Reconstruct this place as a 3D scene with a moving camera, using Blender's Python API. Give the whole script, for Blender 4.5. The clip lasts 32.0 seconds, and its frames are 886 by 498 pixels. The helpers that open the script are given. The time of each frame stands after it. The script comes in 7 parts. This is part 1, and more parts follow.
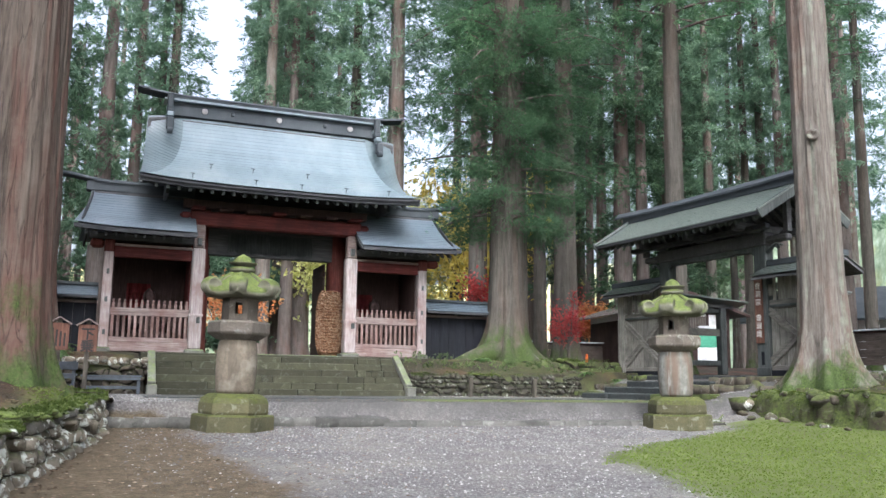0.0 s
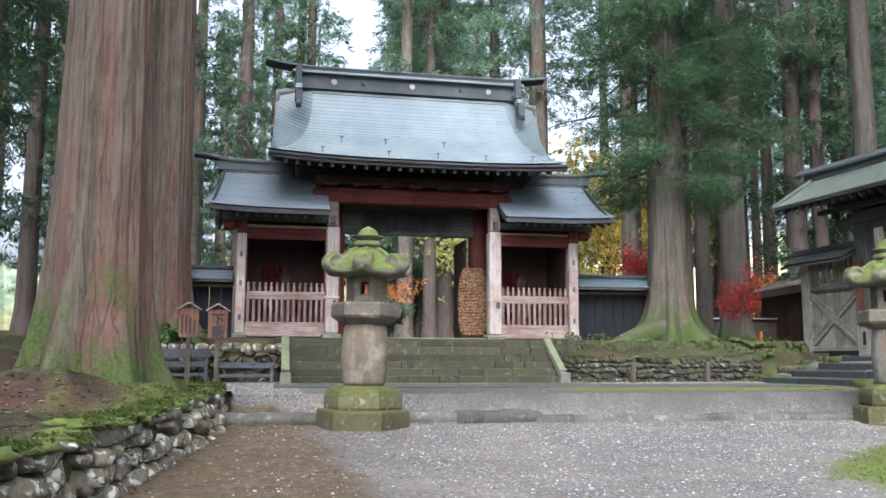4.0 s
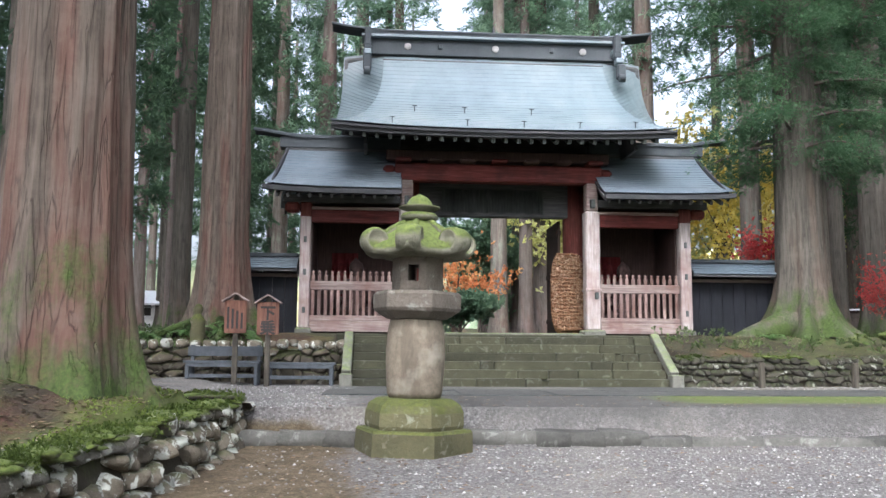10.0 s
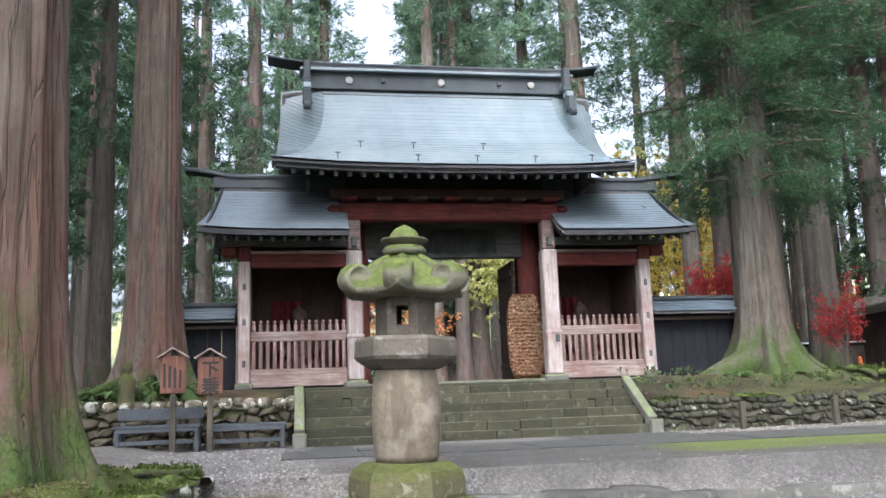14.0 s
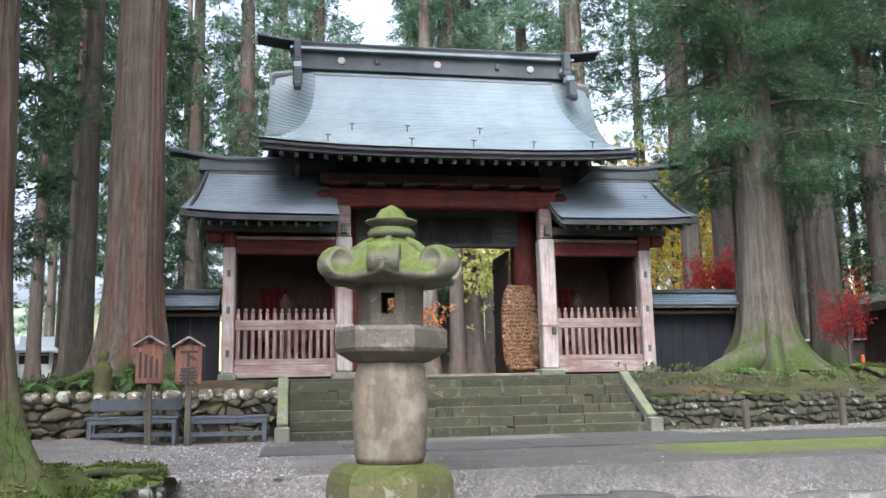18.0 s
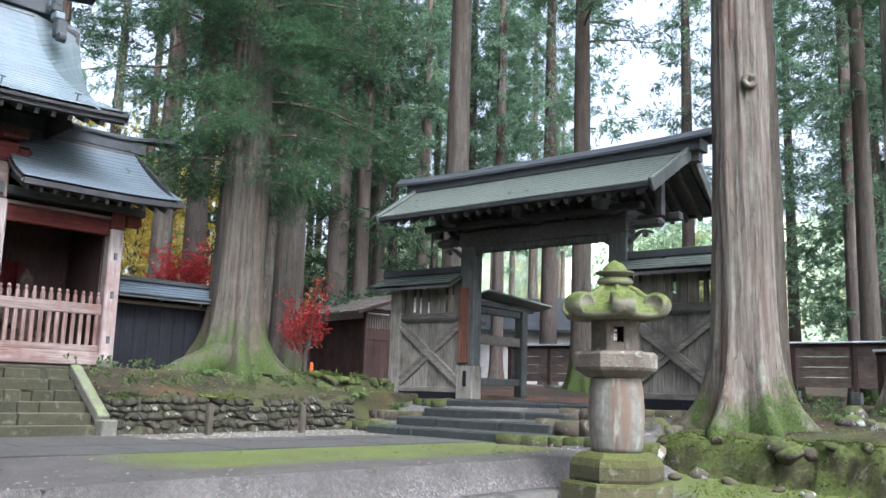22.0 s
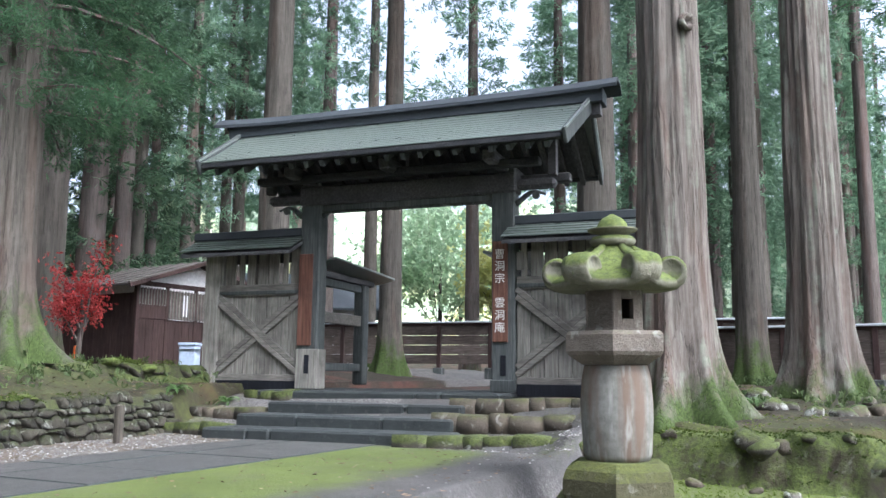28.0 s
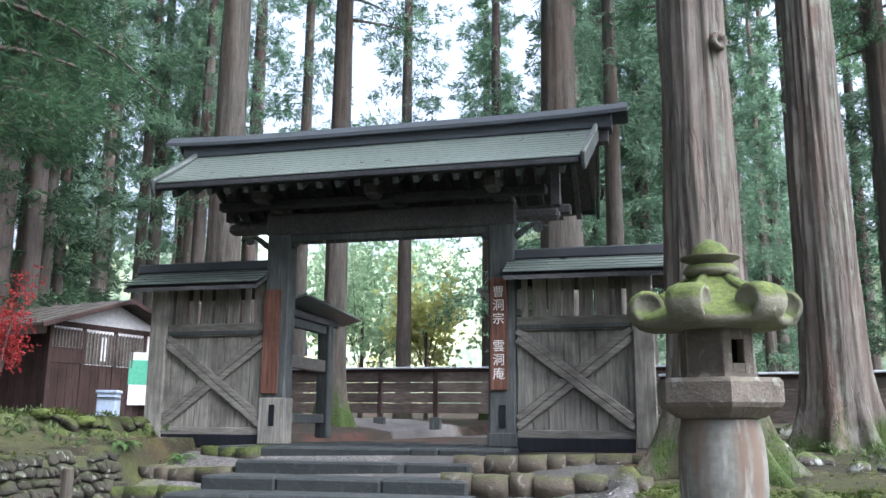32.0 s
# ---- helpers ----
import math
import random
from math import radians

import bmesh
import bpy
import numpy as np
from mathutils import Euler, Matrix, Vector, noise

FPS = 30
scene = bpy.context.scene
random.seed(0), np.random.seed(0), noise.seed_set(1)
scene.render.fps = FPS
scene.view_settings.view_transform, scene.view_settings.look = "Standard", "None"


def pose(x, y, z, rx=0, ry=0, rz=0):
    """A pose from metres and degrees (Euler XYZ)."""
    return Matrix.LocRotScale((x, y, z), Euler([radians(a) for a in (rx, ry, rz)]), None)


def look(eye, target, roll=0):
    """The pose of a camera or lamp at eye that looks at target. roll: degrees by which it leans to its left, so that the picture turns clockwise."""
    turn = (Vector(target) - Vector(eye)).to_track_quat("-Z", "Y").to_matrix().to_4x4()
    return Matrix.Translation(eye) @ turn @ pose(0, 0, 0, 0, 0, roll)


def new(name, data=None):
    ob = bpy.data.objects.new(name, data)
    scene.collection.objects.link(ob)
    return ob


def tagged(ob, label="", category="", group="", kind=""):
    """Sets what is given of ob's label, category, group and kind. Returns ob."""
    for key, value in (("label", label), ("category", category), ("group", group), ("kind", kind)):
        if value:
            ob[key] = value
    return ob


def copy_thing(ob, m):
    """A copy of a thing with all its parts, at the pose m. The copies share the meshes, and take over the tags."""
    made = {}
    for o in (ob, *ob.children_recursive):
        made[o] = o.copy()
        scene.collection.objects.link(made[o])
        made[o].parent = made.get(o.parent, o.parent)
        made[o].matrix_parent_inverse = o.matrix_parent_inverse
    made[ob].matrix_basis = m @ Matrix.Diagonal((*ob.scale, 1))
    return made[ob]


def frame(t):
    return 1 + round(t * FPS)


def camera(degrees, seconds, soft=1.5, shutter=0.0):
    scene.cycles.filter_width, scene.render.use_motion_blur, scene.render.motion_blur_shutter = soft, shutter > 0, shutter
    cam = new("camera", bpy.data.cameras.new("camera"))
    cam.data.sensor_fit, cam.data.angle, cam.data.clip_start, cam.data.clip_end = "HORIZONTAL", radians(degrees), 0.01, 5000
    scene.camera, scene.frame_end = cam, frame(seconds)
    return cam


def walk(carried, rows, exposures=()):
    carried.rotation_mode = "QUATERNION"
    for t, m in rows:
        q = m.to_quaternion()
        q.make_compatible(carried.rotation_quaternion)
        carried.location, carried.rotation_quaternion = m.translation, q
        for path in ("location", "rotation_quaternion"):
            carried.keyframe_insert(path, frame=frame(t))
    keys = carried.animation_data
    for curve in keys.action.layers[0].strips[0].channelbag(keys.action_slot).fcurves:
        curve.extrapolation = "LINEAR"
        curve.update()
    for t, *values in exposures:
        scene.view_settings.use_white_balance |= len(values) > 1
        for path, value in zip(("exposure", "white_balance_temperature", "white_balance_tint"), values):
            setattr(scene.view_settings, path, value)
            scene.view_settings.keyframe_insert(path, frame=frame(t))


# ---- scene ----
cam = camera(55.1, 32.0, soft=1.5)
PATH = [
    (0, (-3.477, -17.765, 0.344), (-2.764, -15.922, 0.651), 0.8),
    (0.5, (-3.397, -17.541, 0.376), (-2.711, -15.684, 0.664), 0.8),
    (1, (-3.404, -17.316, 0.405), (-2.738, -15.451, 0.688), 0.6),
    (1.5, (-3.406, -17.130, 0.420), (-2.709, -15.274, 0.684), -0.7),
    (2, (-3.293, -16.936, 0.406), (-2.674, -15.054, 0.678), -0.5),
    (2.5, (-3.229, -16.723, 0.430), (-2.665, -14.822, 0.690), -0.3),
    (3, (-3.153, -16.477, 0.433), (-2.589, -14.575, 0.685), 0.1),
    (3.5, (-3.021, -16.230, 0.450), (-2.617, -14.288, 0.708), 0.7),
    (5.5, (-2.845, -15.246, 0.502), (-2.471, -13.298, 0.755), -0.1),
    (6, (-2.840, -15.067, 0.536), (-2.399, -13.129, 0.764), -0.6),
    (6.5, (-2.773, -14.978, 0.560), (-2.404, -13.025, 0.785), -0.1),
    (7, (-2.699, -14.826, 0.554), (-2.471, -12.853, 0.785), 0.7),
    (7.5, (-2.677, -14.605, 0.572), (-2.418, -12.638, 0.829), 0.6),
    (8, (-2.577, -14.407, 0.558), (-2.359, -12.435, 0.812), 0.3),
    (8.5, (-2.479, -14.221, 0.575), (-2.296, -12.245, 0.823), 0.2),
    (9, (-2.409, -14.012, 0.580), (-2.231, -12.035, 0.823), -0.5),
    (9.5, (-2.297, -13.836, 0.568), (-2.127, -11.857, 0.807), -0.8),
    (10, (-2.151, -13.677, 0.584), (-2.006, -11.696, 0.820), 0.4),
    (10.5, (-2.121, -13.492, 0.579), (-2.007, -11.517, 0.875), 0.7),
    (11, (-2.097, -13.382, 0.592), (-2.013, -11.407, 0.896), 0.5),
    (11.5, (-2.143, -13.319, 0.605), (-2.095, -11.349, 0.944), 1.6),
    (12, (-2.290, -13.223, 0.618), (-2.197, -11.258, 0.975), 1.7),
    (12.5, (-2.375, -13.088, 0.614), (-2.252, -11.117, 0.928), 0.7),
    (13, (-2.467, -12.879, 0.643), (-2.293, -10.915, 0.976), -0.1),
    (13.5, (-2.599, -12.707, 0.636), (-2.334, -10.755, 0.982), -1.1),
    (14, (-2.677, -12.533, 0.632), (-2.342, -10.592, 0.977), -2.0),
    (14.5, (-2.660, -12.320, 0.630), (-2.317, -10.390, 1.025), -1.8),
    (16.5, (-2.557, -11.978, 0.687), (-2.222, -10.036, 1.025), -0.8),
    (17, (-2.527, -11.994, 0.676), (-2.224, -10.047, 1.015), -1.1),
    (17.5, (-2.549, -11.965, 0.672), (-2.256, -10.014, 1.000), -1.2),
    (18, (-2.535, -11.957, 0.665), (-2.190, -10.014, 0.991), -1.2),
    (18.5, (-2.448, -11.983, 0.672), (-1.847, -10.103, 0.994), -1.2),
    (19, (-2.442, -11.969, 0.642), (-1.634, -10.169, 0.970), -0.5),
    (19.5, (-2.384, -11.936, 0.632), (-1.389, -10.232, 0.961), 1.3),
    (20, (-2.419, -11.772, 0.631), (-1.326, -10.126, 0.937), 1.4),
    (20.5, (-2.453, -11.502, 0.666), (-1.287, -9.905, 0.969), 1.4),
    (21, (-2.392, -11.195, 0.658), (-1.151, -9.656, 0.957), 1.7),
    (21.5, (-2.331, -10.888, 0.665), (-1.016, -9.411, 0.965), 2.3),
    (22, (-2.316, -10.613, 0.712), (-0.895, -9.244, 1.038), 1.8),
    (22.5, (-2.250, -10.332, 0.703), (-0.752, -9.048, 1.033), 1.7),
    (23, (-2.226, -10.027, 0.731), (-0.726, -8.748, 1.068), 2.5),
    (23.5, (-2.197, -9.703, 0.741), (-0.630, -8.498, 1.047), 2.6),
    (24, (-2.068, -9.392, 0.755), (-0.445, -8.268, 1.072), 2.4),
    (24.5, (-2.008, -9.053, 0.750), (-0.337, -8.008, 1.092), 2.0),
    (25, (-1.942, -8.759, 0.757), (-0.226, -7.789, 1.097), 1.3),
    (25.5, (-1.867, -8.475, 0.785), (-0.151, -7.508, 1.132), 0.5),
    (27.5, (-1.515, -7.665, 0.793), (0.252, -6.780, 1.097), 0.8),
    (28, (-1.455, -7.464, 0.802), (0.330, -6.610, 1.092), 0.6),
    (28.5, (-1.300, -7.255, 0.826), (0.487, -6.413, 1.139), 1.0),
    (29, (-1.191, -7.058, 0.808), (0.600, -6.231, 1.134), 1.4),
    (29.5, (-1.101, -6.847, 0.835), (0.711, -6.068, 1.169), 0.9),
    (30, (-0.977, -6.650, 0.833), (0.831, -5.869, 1.177), 1.2),
    (30.5, (-0.916, -6.446, 0.854), (0.892, -5.667, 1.211), 0.7),
    (31, (-0.922, -6.245, 0.848), (0.922, -5.560, 1.208), -0.1),
    (31.5, (-0.811, -6.057, 0.827), (1.056, -5.442, 1.193), 0.2),
    (32, (-0.749, -5.865, 0.850), (1.105, -5.230, 1.249), 0.4),
]
walk(cam, [(t, look(eye, target, roll)) for t, eye, target, roll in PATH],
     [(0, 1.62, 5750, 12), (9, 1.68, 5770, 12), (17, 1.71, 5790, 13), (24, 1.79, 5540, 13), (32, 1.82, 5480, 14)])

# ---- daylight: bright overcast, sun veiled and high behind the trees ----
world = bpy.data.worlds.new("overcast_sky")
scene.world = world
world.use_nodes = True
wn = world.node_tree.nodes
sky = wn.new("ShaderNodeTexSky")
sky.sky_type = "NISHITA"
sky.sun_disc = False
sky.sun_elevation = radians(48)
sky.sun_rotation = radians(195)
sky.air_density = 1.0
sky.dust_density = 9.0
sky.ozone_density = 1.0
wn["Background"].inputs["Strength"].default_value = 0.15
veil = wn.new("ShaderNodeHueSaturation")  # thin cloud greys the blue
veil.inputs["Saturation"].default_value = 0.4
veil.inputs["Value"].default_value = 1.25
world.node_tree.links.new(sky.outputs[0], veil.inputs["Color"])
world.node_tree.links.new(veil.outputs[0], wn["Background"].inputs["Color"])
sun = new("sun", bpy.data.lights.new("sun", "SUN"))
sun.data.energy = 0.5
sun.data.angle = radians(60)
sun.data.color = (1.0, 0.97, 0.93)
# the sky's sun stands at compass angle sun_rotation: the lamp shines from there
az, el = radians(195), radians(48)
sun.matrix_world = look((30 * math.sin(az) * math.cos(el), 30 * math.cos(az) * math.cos(el), 30 * math.sin(el)), (0, 0, 0))

# ---- materials ----


class Mat:
    """Small builder round a node tree."""

    def __init__(self, name, rough=0.8, metal=0.0, spec=0.4):
        self.m = bpy.data.materials.new(name)
        self.m.use_nodes = True
        self.t = self.m.node_tree
        self.b = self.t.nodes["Principled BSDF"]
        self.b.inputs["Roughness"].default_value = rough
        self.b.inputs["Metallic"].default_value = metal
        self.b.inputs["Specular IOR Level"].default_value = spec
        self.co = None

    def n(self, kind, **vals):
        nd = self.t.nodes.new(kind)
        for k, v in vals.items():
            nd.inputs[k].default_value = v
        return nd

    def link(self, a, b):
        self.t.links.new(a, b)

    def coords(self, world_space=False, scale=(1, 1, 1)):
        if world_space:
            src = self.n("ShaderNodeNewGeometry").outputs["Position"]
        else:
            src = self.n("ShaderNodeTexCoord").outputs["Object"]
        mp = self.n("ShaderNodeMapping")
        mp.inputs["Scale"].default_value = scale
        self.link(src, mp.inputs["Vector"])
        return mp.outputs["Vector"]

    def noise(self, vec, scale, detail=4.0, rough=0.6, dist=0.0):
        nd = self.n("ShaderNodeTexNoise", Scale=scale, Detail=detail, Roughness=rough, Distortion=dist)
        self.link(vec, nd.inputs["Vector"])
        return nd.outputs["Fac"]

    def ramp(self, fac, stops):
        nd = self.n("ShaderNodeValToRGB")
        cr = nd.color_ramp
        while len(cr.elements) < len(stops):
            cr.elements.new(0.5)
        for e, (p, c) in zip(cr.elements, stops):
            e.position = p
            e.color = (*c, 1) if len(c) == 3 else c
        self.link(fac, nd.inputs["Fac"])
        return nd.outputs["Color"]

    def grey(self, fac, lo, hi):
        nd = self.n("ShaderNodeMapRange")
        nd.inputs["From Min"].default_value = lo
        nd.inputs["From Max"].default_value = hi
        self.link(fac, nd.inputs["Value"])
        return nd.outputs["Result"]

    def mix(self, fac, a, b, mode="MIX"):
        nd = self.n("ShaderNodeMix")
        nd.data_type = "RGBA"
        nd.blend_type = mode
        for sock, v in ((nd.inputs[0], fac), (nd.inputs[6], a), (nd.inputs[7], b)):
            if isinstance(v, (int, float)):
                sock.default_value = v
            elif isinstance(v, tuple):
                sock.default_value = (*v, 1)
            else:
                self.link(v, sock)
        return nd.outputs[2]

    def mul(self, a, b, op="MULTIPLY"):
        nd = self.n("ShaderNodeMath")
        nd.operation = op
        for s, v in ((nd.inputs[0], a), (nd.inputs[1], b)):
            if isinstance(v, (int, float)):
                s.default_value = v
            else:
                self.link(v, s)
        return nd.outputs[0]

    def vary(self, col, amount=0.25):
        """Each piece a little lighter or darker, by its own random number."""
        r = self.n("ShaderNodeObjectInfo").outputs["Random"]
        g = self.n("ShaderNodeMapRange")
        g.inputs["To Min"].default_value = 1 - amount
        g.inputs["To Max"].default_value = 1 + amount
        self.link(r, g.inputs["Value"])
        hsv = self.n("ShaderNodeHueSaturation")
        self.link(g.outputs[0], hsv.inputs["Value"])
        self.link(col, hsv.inputs["Color"])
        return hsv.outputs["Color"]

    def col(self, c):
        self.link(c, self.b.inputs["Base Color"])
        return self

    def bump(self, h, strength=0.4, dist=0.02):
        nd = self.n("ShaderNodeBump", Strength=strength, Distance=dist)
        self.link(h, nd.inputs["Height"])
        self.link(nd.outputs[0], self.b.inputs["Normal"])
        return self

    def rough(self, v):
        self.link(v, self.b.inputs["Roughness"])
        return self

    def up(self):
        sep = self.n("ShaderNodeSeparateXYZ")
        self.link(self.n("ShaderNodeNewGeometry").outputs["Normal"], sep.inputs[0])
        return sep.outputs["Z"]

    def height(self):
        sep = self.n("ShaderNodeSeparateXYZ")
        self.link(self.n("ShaderNodeNewGeometry").outputs["Position"], sep.inputs[0])
        return sep.outputs["Z"]


def wood(name, dark, mid, light, axis="z", rough=0.75, piece=0.15, stain=None):
    m = Mat(name, rough, 0, 0.25)
    s = {"x": (1, 14, 14), "y": (14, 1, 14), "z": (14, 14, 1)}[axis]
    v = m.coords(True, s)
    fine = m.noise(v, 2.2, 6, 0.65, 0.4)
    c = m.ramp(fine, [(0.28, dark), (0.52, mid), (0.75, light)])
    blot = m.noise(m.coords(True), 1.7, 4, 0.6)
    c = m.mix(m.grey(blot, 0.45, 0.75), c, stain or dark)
    m.col(m.vary(c, piece))
    m.bump(fine, 0.35, 0.008)
    return m.m


def stone(name, dark, light, moss=0.0, mosscol=((0.045, 0.075, 0.012), (0.16, 0.22, 0.03)), lichen=0.3, piece=0.2, moss_up=0.25):
    m = Mat(name, 0.88)
    v = m.coords(True)
    big, fine = m.noise(v, 3.5, 5, 0.6), m.noise(v, 38, 4, 0.7)
    c = m.ramp(big, [(0.3, dark), (0.7, light)])
    c = m.mix(0.35, c, m.ramp(fine, [(0.3, dark), (0.7, light)]))
    if lichen:
        sp = m.noise(v, 7.5, 6, 0.6, 0.6)
        c = m.mix(m.mul(m.grey(sp, 0.58, 0.66) if lichen < 0.9 else m.grey(sp, 0.52, 0.57), 0.9 * lichen), c, (0.42, 0.43, 0.38))
    c = m.vary(c, piece)
    h = m.mix(0.4, m.noise(v, 14, 6, 0.65, 0.5), fine)
    if moss:
        mn = m.noise(v, 5.5, 5, 0.65)
        amount = m.mul(m.mul(m.grey(m.up(), moss_up - 0.35, moss_up + 0.45), mn), 2.0 * moss)
        amount = m.grey(amount, 0.3, 0.75)
        mc = m.ramp(m.noise(v, 22, 4, 0.7), [(0.3, mosscol[0]), (0.7, mosscol[1])])
        c = m.mix(amount, c, mc)
    m.col(c)
    m.bump(h, 0.8, 0.045 if lichen > 0.6 else 0.025)
    return m.m


def copper(name, a, b, cst, rough=0.42, scale=1.0, spec=0.65):
    m = Mat(name, rough, 0.0, spec)
    v = m.coords(True)
    big = m.noise(m.coords(True, (1.2, 0.5, 0.5)), 1.3 * scale, 4, 0.6, 0.3)
    fine = m.noise(v, 24, 4, 0.7)
    c = m.ramp(big, [(0.25, a), (0.5, b), (0.75, cst)])
    c = m.mix(0.25, c, m.ramp(fine, [(0.3, a), (0.7, cst)]))
    m.col(m.vary(c, 0.07))
    m.rough(m.mul(m.mul(m.noise(v, 6, 3, 0.6), 0.14), rough - 0.07, "ADD"))
    m.bump(fine, 0.12, 0.005)
    return m.m


def bark_mat(name, dark, mid, light, streak, mossy=0.0, base_z=0.3, moss_h=1.1, lichen=0.0):
    """Stringy cedar bark: fine upright fibres, thin cracks, rusty and grey zones, moss patches round the foot."""
    m = Mat(name, 0.92, 0, 0.15)
    fibre = m.noise(m.coords(False, (1, 1, 0.05)), 34, 6, 0.7, 0.25)
    strand = m.noise(m.coords(False, (1, 1, 0.07)), 12, 5, 0.65, 0.3)
    zone = m.noise(m.coords(False, (1, 1, 0.13)), 1.7, 4, 0.6, 0.4)
    bloom = m.noise(m.coords(True), 2.6, 6, 0.7)
    c = m.ramp(fibre, [(0.3, dark), (0.48, mid), (0.72, light)])
    c = m.mix(0.4, c, m.ramp(strand, [(0.32, dark), (0.5, mid), (0.7, light)]))
    c = m.mix(m.mul(m.grey(zone, 0.47, 0.58), 0.75), c, m.mix(0.6, c, streak))
    c = m.mix(m.mul(m.grey(bloom, 0.5, 0.75), 0.45), c, light)
    if lichen:
        run = m.noise(m.coords(False, (1, 1, 0.06)), 7, 4, 0.6, 0.2)
        c = m.mix(m.mul(m.mul(m.grey(run, 0.52, 0.62), m.grey(bloom, 0.4, 0.6)), lichen), c, (0.2, 0.22, 0.17))
    f4 = m.noise(m.coords(False, (1, 1, 0.07)), 9, 3, 0.5, 0.3)
    fis = m.grey(m.mul(m.mul(f4, 0.5, "SUBTRACT"), 0, "ABSOLUTE"), 0.0, 0.022)
    c = m.mix(fis, m.mix(0.4, c, tuple(0.7 * q for q in dark)), c)
    if mossy:
        mn = m.mix(0.45, m.noise(m.coords(True), 1.1, 4, 0.6), m.noise(m.coords(True, (1, 1, 0.5)), 5.5, 5, 0.7))
        hz = m.n("ShaderNodeMapRange")
        hz.inputs["From Min"].default_value = base_z
        hz.inputs["From Max"].default_value = base_z + moss_h
        hz.inputs["To Min"].default_value = 1
        hz.inputs["To Max"].default_value = 0
        m.link(m.height(), hz.inputs["Value"])
        am = m.mul(hz.outputs[0], m.mul(m.mul(mn, 0.5, "SUBTRACT"), 3.2), "ADD")
        am = m.mul(m.grey(am, 0.42, 0.85), m.grey(hz.outputs[0], 0.0, 0.25))
        am = m.mul(m.mul(am, m.grey(fibre, 0.2, 0.45)), mossy)
        mc = m.ramp(m.noise(m.coords(True), 30, 4, 0.7), [(0.3, (0.02, 0.033, 0.01)), (0.7, (0.07, 0.1, 0.028))])
        c = m.mix(am, c, mc)
    m.col(c)
    m.bump(m.mix(0.4, m.mix(0.5, fibre, strand), fis), 0.8, 0.03)
    return m.m


def leaf(name, a, b, c3, trans=0.5, rough=0.6, var=0.35):
    m = Mat(name, rough, 0, 0.25)
    isl = m.n("ShaderNodeNewGeometry").outputs["Random Per Island"]
    c = m.ramp(isl, [(0.0, a), (0.5, b), (1.0, c3)])
    c = m.vary(c, var)
    big = m.noise(m.coords(True), 0.5, 3, 0.6)
    c = m.mix(m.grey(big, 0.35, 0.7), c, a)
    m.col(c)
    tr = m.n("ShaderNodeBsdfTranslucent")
    m.link(c, tr.inputs["Color"])
    ms = m.n("ShaderNodeMixShader")
    ms.inputs[0].default_value = trans
    m.link(m.b.outputs[0], ms.inputs[1])
    m.link(tr.outputs[0], ms.inputs[2])
    m.link(ms.outputs[0], m.t.nodes["Material Output"].inputs["Surface"])
    return m.m


def plain(name, c, rough=0.6, metal=0.0, spread=0.15):
    m = Mat(name, rough, metal)
    v = m.coords(True)
    d = tuple(x * (1 - spread) for x in c)
    l = tuple(min(1, x * (1 + spread)) for x in c)
    cc = m.ramp(m.noise(v, 12, 5, 0.65), [(0.3, d), (0.7, l)])
    m.col(cc)
    m.bump(m.noise(v, 60, 3, 0.6), 0.15, 0.004)
    return m.m


M_ROOF = copper("patinated_copper", (0.083, 0.113, 0.134), (0.122, 0.161, 0.18), (0.181, 0.21, 0.218), 0.36)
# darker copy of the roof copper: shade of the side-facing verges as colour
M_VERGE = copper("shaded_verge_copper", (0.062, 0.088, 0.1), (0.092, 0.124, 0.136), (0.135, 0.162, 0.168), 0.46)
# darker copy for the low roofs: the main roof's shadow put into the colour
M_ROOFL = copper("shaded_low_roof_copper", (0.055, 0.075, 0.096), (0.083, 0.109, 0.132), (0.125, 0.15, 0.17), 0.4)
M_ROOF2 = copper("grey_green_sheet_metal", (0.085, 0.103, 0.088), (0.11, 0.132, 0.112), (0.14, 0.16, 0.138), 0.3, 0.5, 1.0)
M_RIDGE = copper("dark_ridge_metal", (0.034, 0.04, 0.045), (0.05, 0.058, 0.063), (0.078, 0.086, 0.09), 0.7, spec=0.2)
# M_DARK and M_DARKV: tone lifted to stand in for haze over dark timber
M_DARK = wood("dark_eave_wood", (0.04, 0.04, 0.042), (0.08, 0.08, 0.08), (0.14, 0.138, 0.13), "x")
# the same eave timber in a darker tone
M_EAVE = wood("darker_eave_board", (0.016, 0.017, 0.019), (0.034, 0.035, 0.037), (0.065, 0.065, 0.063), "x")
M_DARKV = wood("dark_post_wood", (0.036, 0.042, 0.04), (0.075, 0.083, 0.078), (0.135, 0.142, 0.13), "z")
M_RED = wood("bengara_red_wood", (0.043, 0.009, 0.009), (0.098, 0.019, 0.015), (0.162, 0.051, 0.043), "x", stain=(0.034, 0.01, 0.01))
M_REDV = wood("bengara_red_pillar", (0.051, 0.014, 0.011), (0.102, 0.025, 0.019), (0.17, 0.064, 0.051), "z")
M_PALE = wood("faded_pink_wood", (0.155, 0.125, 0.113), (0.29, 0.252, 0.237), (0.39, 0.36, 0.343), "z", stain=(0.175, 0.115, 0.1))
M_PALEX = wood("faded_pink_rail", (0.1, 0.07, 0.06), (0.21, 0.165, 0.148), (0.3, 0.255, 0.235), "x", stain=(0.13, 0.067, 0.054))
M_PICKET = wood("dirty_pink_picket", (0.075, 0.048, 0.041), (0.185, 0.128, 0.112), (0.3, 0.23, 0.208), "z", stain=(0.085, 0.042, 0.034))
